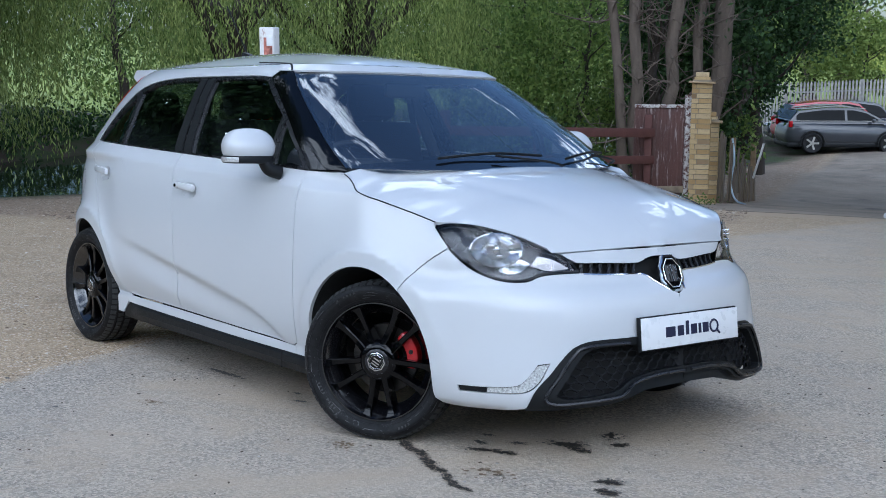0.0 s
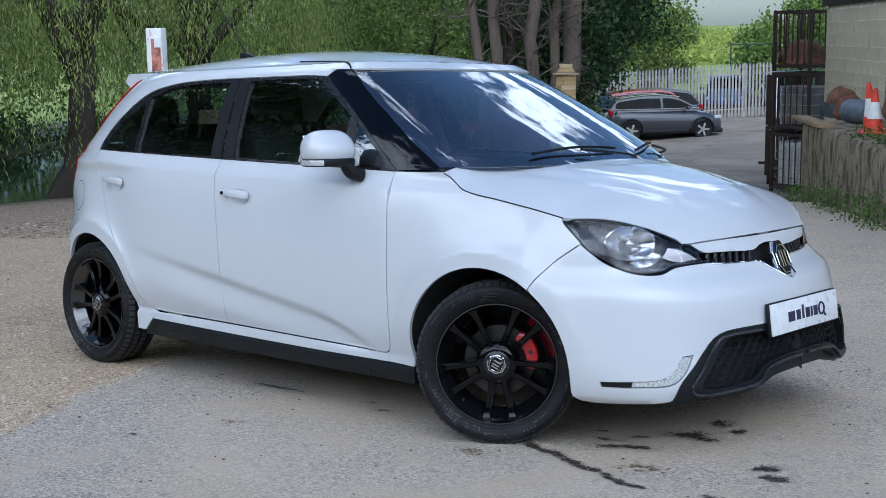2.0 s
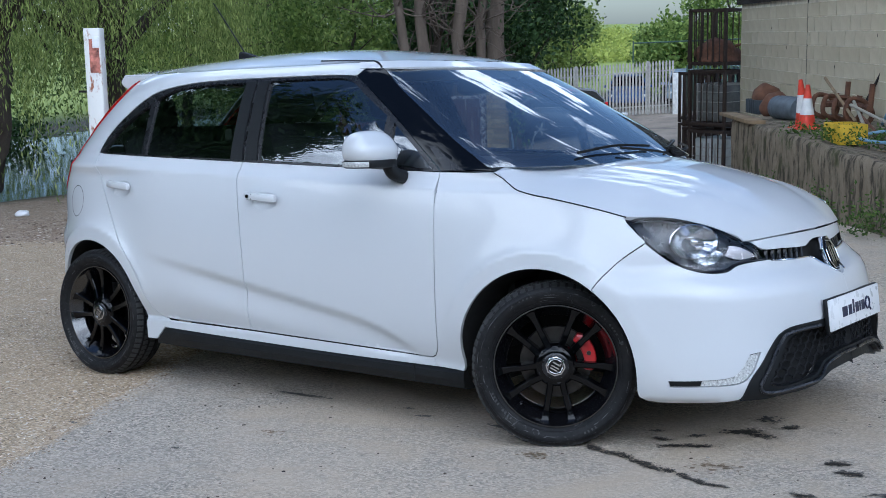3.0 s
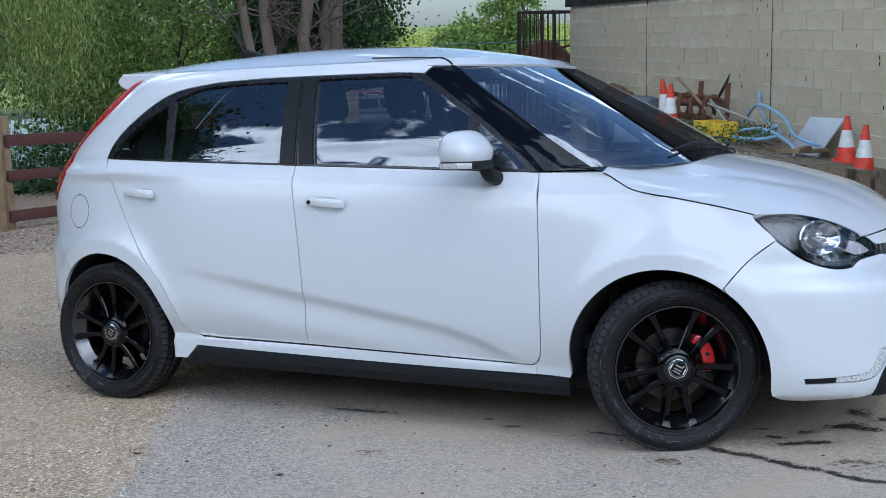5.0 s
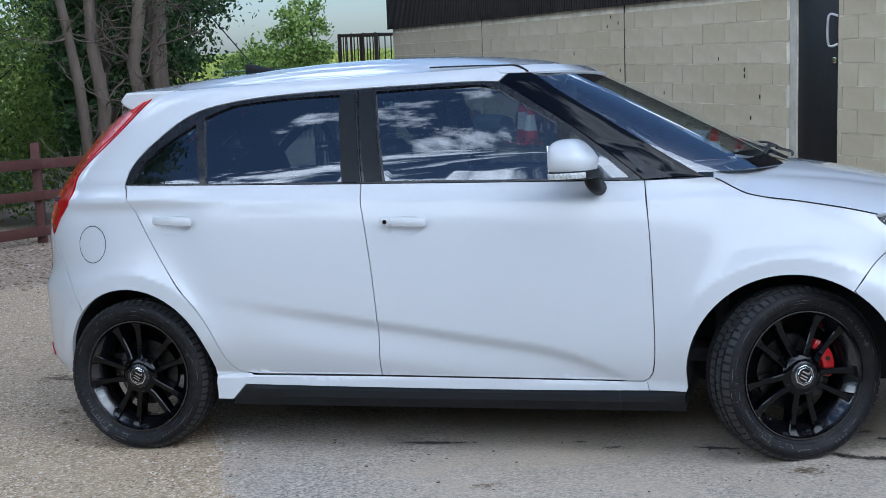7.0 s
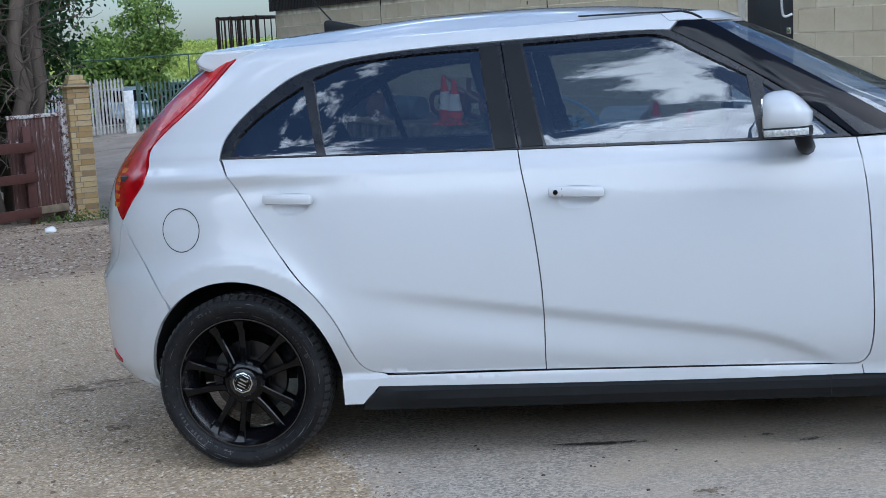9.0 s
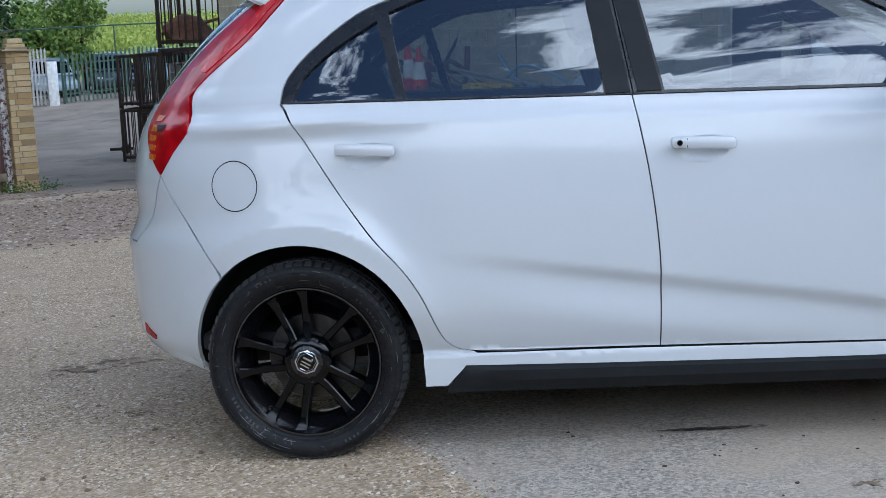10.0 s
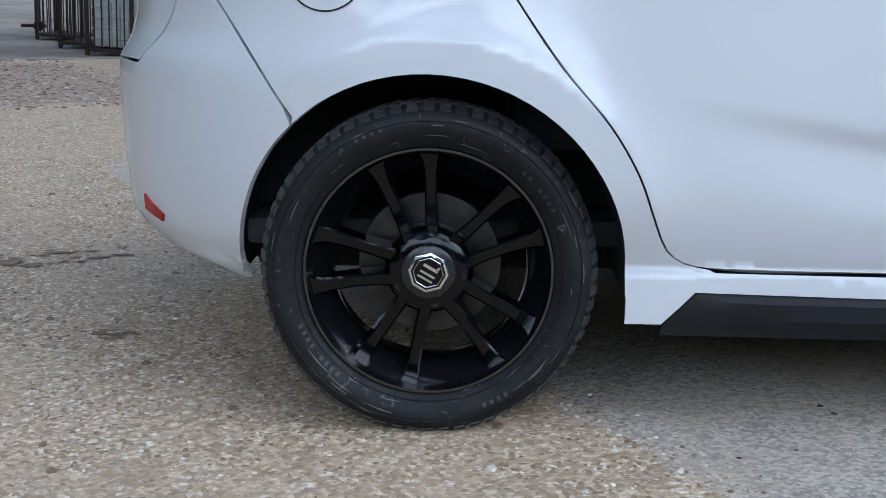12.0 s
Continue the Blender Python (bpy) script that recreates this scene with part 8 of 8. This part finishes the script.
spr = thing("harrow_spring", Matrix.Translation(ledge_at(-1.40, 0.42)) @ pose(0, 0, 0, 0, 0, -50), "rusty coil-tined farm implement", "implement")
part("implement_bar", pipe([(-0.75, 0, 0.20), (0.0, 0.05, 0.24), (0.75, 0, 0.22)], 0.045, 8), BROWN, spr)
for k in range(4):
    x = -0.6 + 0.4 * k
    part("implement_tine", pipe([(x, -0.05, 0.02), (x + 0.05, -0.25, 0.12), (x, -0.2, 0.32), (x - 0.05, 0.0, 0.30), (x, 0.1, 0.15), (x + 0.03, 0.02, 0.02)], 0.032, 7), BROWN, spr)
    part("implement_pin", pipe([(x + 0.12, 0.02, 0.2), (x + 0.12, 0.04, 0.52 if k % 2 else 0.36)], 0.035, 8), BROWN, spr)

ybox = thing("yellow_crate", Matrix.Translation(ledge_at(1.0, 1.14, LEDGE_TOP - 0.05)) @ pose(0, 0, 0, 0, 0, -48), "broken yellow plastic crate with weeds in it", "crate")
YEL = plain("yellow_plastic", (0.62, 0.42, 0.02), 0.55, vary=0.25, scale=8)
for s in (-1, 1):
    part("crate_side", boxed((0.46, 0.02, 0.22), Matrix.Translation((0, s * 0.15, 0.11)), 0.005), YEL, ybox)
    part("crate_end", boxed((0.02, 0.30, 0.22), Matrix.Translation((s * 0.23, 0, 0.11)), 0.005), YEL, ybox)
part("crate_base", boxed((0.46, 0.30, 0.02), Matrix.Translation((0, 0, 0.01))), YEL, ybox)

HOSE = plain("blue_hose", (0.24, 0.40, 0.56), 0.45, vary=0.2, scale=6)
BLACKHOSE = plain("black_hose", (0.012, 0.012, 0.013), 0.4)
h1 = thing("blue_hose", Matrix.Translation(ledge_at(0.75, 1.5)), "pale blue water hose coiled over the ledge", "hose")
part("hose_coil", pipe([(0.03, 2.55, 0.55), (0.13, 2.48, 0.80), (0.33, 2.35, 0.87), (0.53, 2.15, 0.72), (0.50, 1.85, 0.40), (0.75, 1.1, 0.12), (1.2, -0.1, 0.06), (1.05, -0.52, 0.02), (0.70, -0.22, 0.02), (0.65, -0.02, 0.05), (1.05, -0.22, 0.10), (1.45, -0.60, -0.10), (1.22, -0.62, -0.45), (1.25, -0.75, -0.80), (1.65, -1.15, -0.86)], 0.018, 8), HOSE, h1)
part("hose_loop", pipe([(0.55, 0.9, 0.1), (0.80, 0.5, 0.33), (1.20, 0.0, 0.22), (1.40, -0.35, 0.05), (1.75, -0.80, -0.02)], 0.018, 8), HOSE, h1)
part("black_loop", pipe([(-0.28, 2.80, 0.25), (-0.10, 2.70, 0.55), (0.08, 2.55, 0.80), (0.22, 2.45, 0.86)], 0.020, 8), BLACKHOSE, h1)
PALEPIPE = plain("pale_pipe", (0.36, 0.33, 0.26), 0.6)
for k, (a0, o0, z0, a1, o1, z1, mat) in enumerate(((-1.79, 0.6, 0.89, -0.35, 0.62, 0.42, TIMBER), (-0.64, 0.6, 0.60, 0.89, 0.6, 0.46, PALEPIPE), (-0.9, 0.5, 0.66, 0.5, 0.75, 0.36, PALEPIPE), (-0.3, 0.6, 0.52, 0.8, 0.7, 0.33, BROWN), (0.74, 0.6, 0.24, 1.44, 0.6, 0.46, HOSE))):
    ob = part("pole", pipe([ledge_at(a0, o0, z0), ledge_at((a0 + a1) / 2, (o0 + o1) / 2, (z0 + z1) / 2), ledge_at(a1, o1, z1)], 0.020, 7), mat)
    tagged(ob, ("brown wooden pole leaning on the wall", "pale pipe leaning among the scrap", "thin pale rod among the scrap", "rusty rod among the scrap", "short length of blue pipe")[k], "pole")
bp = thing("white_panel", Matrix.Translation(ledge_at(1.15, 0.18, 0.11)) @ Matrix.Rotation(math.atan2(WU.y, WU.x), 4, "Z"), "white sheet panel leaning against the barn wall", "panel")
part("panel_sheet", prism([(-0.32, -0.01), (0.41, -0.03), (0.90, 0.46), (0.09, 0.43)], 0.02, pose(0, 0, 0, 80, 0, 0), 0.003), plain("white_sheet", (0.66, 0.70, 0.74), 0.35, vary=0.08), bp)
slab = part("ledge_plank", boxed((1.9, 0.22, 0.05), Matrix.Translation(ledge_at(-2.4, 1.55, LEDGE_TOP + 0.02)) @ Matrix.Rotation(math.atan2(WU.y, WU.x), 4, "Z"), 0.006), TIMBER)
tagged(slab, "grey plank lying along the ledge", "plank")
for k, (a, o) in enumerate(((1.5, 0.6), (1.9, 0.5), (2.3, 0.7))):
    ob = part("offcut", boxed((0.7, 0.09, 0.04), Matrix.Translation(ledge_at(a, o, bed_z(a) + (LEDGE_TOP - bed_z(a)) * o / 1.75 + 0.03 + 0.03 * k)) @ pose(0, 0, 0, 0, 2, 20 + 35 * k), 0.004), TIMBER)
    tagged(ob, "weathered timber offcut by the wall", "timber", "timber offcuts")

# weeds at the foot of the ledge and on it
WEED = leaf_material("weed_leaf", (0.035, 0.075, 0.016), (0.15, 0.23, 0.05), 0.35)
def weeds(name, pts, n, spread, size, label):
    cs = [np.array(p) + rng.normal(size=(n, 3)) * np.array(spread) for p in pts]
    c = np.concatenate(cs)
    return tagged(part(name, leaf_cards(name, c, size, 1.9, 0.0), WEED), label, "weeds", kind="stuff")


foot = []
for t in np.linspace(0.03, 0.98, 26):
    p = F0.lerp(F1, t)
    q = (p.x - 0.12, p.y - 0.10)
    if math.sin(t * 21.0) > -0.25:
        foot.append((q[0], q[1], ground_z(*q) + 0.06 + 0.14 * max(0.0, math.sin(t * 21.0)) * (t > 0.3)))
weeds("weeds", foot, 170, (0.11, 0.11, 0.09), 0.038, "green weeds along the foot of the ledge")
weeds("weeds", [tuple(ledge_at(a, o, LEDGE_TOP + 0.06)) for a, o in ((0.6, 1.3), (0.85, 1.3), (1.15, 1.3), (1.0, 1.14), (1.6, 1.2), (0.9, 0.6), (1.6, 0.9), (0.2, 1.45))], 150, (0.11, 0.11, 0.05), 0.04, "green weeds growing on the ledge")
gp = on_ground(-7.35, 11.0)
weeds("weeds", [(gp.x + dx, gp.y + dy, gp.z + 0.04) for dx, dy in ((0, -0.15), (0.2, 0.0), (0.35, 0.15), (-0.2, -0.3), (0.1, -0.25))], 110, (0.11, 0.11, 0.05), 0.04, "grass and weeds at the foot of the pillar")

# ---- litter, stains and loose stones in the yard ----
lump("paper_litter", on_ground(-6.9, 9.3, 0.0), 0.07, 0.6, PLATE_WHITE, "crumpled white paper on the ground", "litter", 3)
lump("paper_litter", on_ground(-10.5, 5.2, 0.0), 0.09, 0.5, PLATE_WHITE, "crumpled white bag at the edge of the chippings", "litter", 9)
lump("paper_litter", on_ground(-4.25, 11.5, 0.0), 0.07, 0.6, PLATE_WHITE, "crumpled white bag beside the cages", "litter", 12)

TARSTAIN = plain("wet_stain", (0.060, 0.052, 0.042), 0.5, vary=0.3, scale=40)
DUSTSTAIN = plain("earth_stain", (0.22, 0.16, 0.10), 0.9, vary=0.3, scale=30)


def stain(x, y, rx, ry, turn, mat, seed, n=9):
    """A spatter of small ragged blots."""
    V, F = [], []
    lot = np.random.default_rng(int(seed * 10) + 1)
    c, s = math.cos(radians(turn)), math.sin(radians(turn))
    for k in range(60 if mat is TARSTAIN else 40):
        q = lot.normal(size=2) * 0.62
        size = (0.30 if mat is TARSTAIN else 0.2) * math.exp(-0.6 * (q @ q)) * lot.uniform(0.35, 1.0)
        o = len(V)
        for i in range(n):
            a = 2 * math.pi * i / n
            w = size * lot.uniform(0.5, 1.25)
            u, v = rx * (q[0] + w * math.cos(a)), ry * (q[1] + w * math.sin(a)) + 0.25 * rx * w * math.sin(a) * 0.5
            V.append(tuple(W(x + u * c - v * s, y + u * s + v * c, 0.0025 + 0.00005 * k)))
        F.append(tuple(range(o, o + n)))
    ob = part("stain", raw("stain", V, F), mat, ground)
    ob["kind"] = "stuff"
    return ob


for k, (x, y, rx, ry, tn, mt) in enumerate(((1.73, -0.285, 0.075, 0.045, 30, 0), (1.815, -0.295, 0.05, 0.03, 0, 0), (1.61, -0.585, 0.055, 0.022, 35, 0), (1.675, -0.545, 0.06, 0.022, 20, 0), (1.745, -0.06, 0.05, 0.05, 60, 0), (1.86, -0.13, 0.045, 0.03, 50, 0), (1.62, -0.415, 0.035, 0.02, 30, 0), (1.46, -0.425, 0.03, 0.015, 30, 0), (1.53, -0.52, 0.035, 0.02, 0, 0), (2.165, -0.51, 0.05, 0.03, 30, 0), (2.24, -0.60, 0.05, 0.03, 10, 0), (0.58, -0.695, 0.045, 0.014, 30, 0), (0.45, -0.62, 0.03, 0.012, 0, 0), (-0.1, -0.66, 0.14, 0.014, 2, 0), (0.95, -0.68, 0.10, 0.012, -6, 0), (2.3, -1.1, 0.07, 0.03, 0, 0), (2.45, -0.75, 0.09, 0.02, 30, 0), (2.2, -0.9, 0.05, 0.02, 10, 0), (1.27, -0.94, 0.07, 0.05, 0, 1), (1.85, -0.75, 0.10, 0.06, 20, 1), (0.25, -1.2, 0.06, 0.04, 0, 1), (2.7, -0.4, 0.10, 0.06, 0, 1), (3.0, 0.8, 0.12, 0.06, 0, 1), (-0.55, -1.5, 0.03, 0.01, 0, 0), (0.1, -1.55, 0.025, 0.01, 40, 0), (-2.4, 0.6, 0.25, 0.12, 20, 1), (-2.0, -0.2, 0.10, 0.05, 0, 1))):
    stain(x, y, rx, ry, tn, DUSTSTAIN if mt else TARSTAIN, k * 3.7)
# a broken trail of drips running out from the front wheel
for i in range(13):
    t = i / 12
    stain(1.36 + 0.57 * t + random.uniform(-0.01, 0.01), -0.735 - 0.21 * t + random.uniform(-0.012, 0.012), random.uniform(0.026, 0.042), random.uniform(0.014, 0.026) * (1.25 - 0.5 * t), -20 + random.uniform(-25, 25), TARSTAIN, 50 + i)

# loose stones on the gravel, dead bits on the tarmac
def scatter(name, n, area_test, smin, smax, mat, label, flat=0.55):
    V, F = [], []
    shape = np.array([(1, 0, 0), (0, 1, 0), (-1, 0, 0), (0, -1, 0), (0.5, 0.5, 0.8), (-0.5, 0.5, 0.8), (-0.5, -0.5, 0.8), (0.5, -0.5, 0.8)], float)
    tri = [(4, 5, 6, 7), (0, 1, 4), (1, 5, 4), (1, 2, 5), (2, 6, 5), (2, 3, 6), (3, 7, 6), (3, 0, 7), (0, 4, 7)]
    while n > 0:
        x, y, ok = area_test()
        if not ok:
            continue
        n -= 1
        s = rng.uniform(smin, smax) * rng.uniform(0.5, 1.0)
        a = rng.uniform(0, 6.28)
        c, d = math.cos(a), math.sin(a)
        w = rng.uniform(0.5, 1.0)
        pts = shape * np.array([s, s * w, s * flat]) * rng.uniform(0.8, 1.2, (8, 3))
        p0 = W(x, y, -0.0008)
        o = len(V)
        for q in pts:
            V.append((p0.x + q[0] * c - q[1] * d, p0.y + q[0] * d + q[1] * c, p0.z + q[2]))
        F += [tuple(i + o for i in t) for t in tri]
    return tagged(part(name, raw(name, V, F), mat), label, "stones", kind="stuff")


stone_m = Nodes("loose_stone")
stone_m.set(color=stone_m.ramp(stone_m.each(True), (0.0, (0.16, 0.11, 0.07)), (0.3, (0.36, 0.27, 0.18)), (0.75, (0.47, 0.38, 0.28)), (0.95, (0.62, 0.57, 0.48)), (1.0, (0.75, 0.72, 0.66))), rough=0.85)
bits_m = Nodes("dead_bits")
bits_m.set(color=bits_m.ramp(bits_m.each(True), (0.0, (0.02, 0.015, 0.01)), (0.7, (0.10, 0.065, 0.04)), (1.0, (0.45, 0.42, 0.38))), rough=0.9)
edge_d = lambda x, y: 0.868 * x + 0.497 * y + 1.205


def near_gravel():
    x, y = rng.uniform(-3.6, 0.5), rng.uniform(-2.6, 1.2)
    return x, y, edge_d(x, y) < 0.04 + rng.normal() * 0.03


def far_gravel():
    x, y = rng.uniform(-8.5, 0.0), rng.uniform(-2.5, 6.0)
    return x, y, edge_d(x, y) < -0.1


def on_tar():
    x, y = rng.uniform(-1.6, 3.6), rng.uniform(-2.8, 2.5)
    return x, y, edge_d(x, y) > 0.0 and not (-1.7 < x < 1.9 and -0.6 < y < 0.8)


def by_edge():
    x = rng.uniform(-1.35, -0.1)
    y = -(1.205 + 0.868 * x) / 0.497 + rng.normal() * 0.08
    return x, y, True


def chips():
    x, y = rng.uniform(-9.5, -2.5), rng.uniform(2.0, 10.5)
    return x, y, -0.575 * x + 0.82 * y > 6.4 and edge_d(x, y) < 1.5


scatter("loose_stones", 9000, near_gravel, 0.003, 0.0085, stone_m.mat, "loose sandy stones on the gravel")
scatter("loose_stones", 5000, far_gravel, 0.006, 0.016, stone_m.mat, "loose sandy stones on the gravel")
scatter("loose_stones", 1400, by_edge, 0.003, 0.009, stone_m.mat, "loose stones along the broken tarmac edge")
scatter("dead_bits", 900, on_tar, 0.003, 0.011, bits_m.mat, "dead twigs, leaves and grit on the tarmac", 0.4)
chips_m = Nodes("wood_chip")
chips_m.set(color=chips_m.ramp(chips_m.each(True), (0.0, (0.06, 0.04, 0.026)), (0.4, (0.22, 0.155, 0.105)), (0.8, (0.36, 0.28, 0.20)), (1.0, (0.60, 0.54, 0.46))), rough=0.9)
scatter("wood_chips", 7000, chips, 0.010, 0.034, chips_m.mat, "pale and dark wood chippings on the earth", 0.35)

# ---- blocks of the barn wall, one by one ----
COURSE, BLOCKLEN = 0.2155, 0.45
full = mesh_of("block", boxed((BLOCKLEN - 0.007, 0.05, COURSE - 0.012), Matrix(), 0.0), False)
full.materials.append(BLOCK)
rest = bmesh.new()
z0 = 1.49 - 10 * COURSE
made = 0
for c in range(12):
    z = z0 + COURSE * (c + 0.5)
    if z + COURSE / 2 > TOP + 0.02:
        break
    off = 0.0 if c % 2 else BLOCKLEN / 2
    x = A0 + 0.005 - off
    while x < A1:
        a, b = max(x, A0), min(x + BLOCKLEN, A1)
        x += BLOCKLEN
        for lo, hi in ((A0, D0 - 0.12), (D1, A1)):
            p, q = max(a, lo), min(b, hi)
            if q - p < 0.06:
                continue
            whole = abs((q - p) - BLOCKLEN) < 0.01
            j = random.uniform(-0.0025, 0.0025)
            cut = any(p < t < q for t in JOINTS)
            m = Matrix.Translation(((p + q) / 2, -0.0215 + j, z))
            if whole and z > 0.25 and p < 6.0 and made < 300 and not cut:
                ob = new("block", full)
                ob.parent = barn_wall
                ob.matrix_basis = m
                made += 1
            elif cut:
                t = [t for t in JOINTS if p < t < q][0]
                for u, v in ((p, t - 0.008), (t + 0.008, q)):
                    if v - u > 0.03:
                        box(rest, (v - u - 0.010, 0.05, COURSE - 0.012), Matrix.Translation(((u + v) / 2, -0.0215 + j, z)))
            else:
                box(rest, (q - p - 0.012, 0.05, COURSE - 0.012), m)
rest_ob = part("block_rest", rest, BLOCK, barn_wall, smooth=False)
rest_ob["kind"] = "stuff"

hole_me = mesh_of("weep_hole", boxed((0.022, 0.006, 0.045), Matrix(), 0.004), False)
hole_me.materials.append(DARK)
for k in range(26):
    a = -8.5 + 13.5 * random.random()
    if D0 - 0.3 < a < D1 + 0.2:
        continue
    ob = new("weep_hole", hole_me)
    ob.parent = barn_wall
    ob.matrix_basis = Matrix.Translation((a, 0.0045, z0 + COURSE * random.randint(4, 11) + random.uniform(0.05, 0.17)))
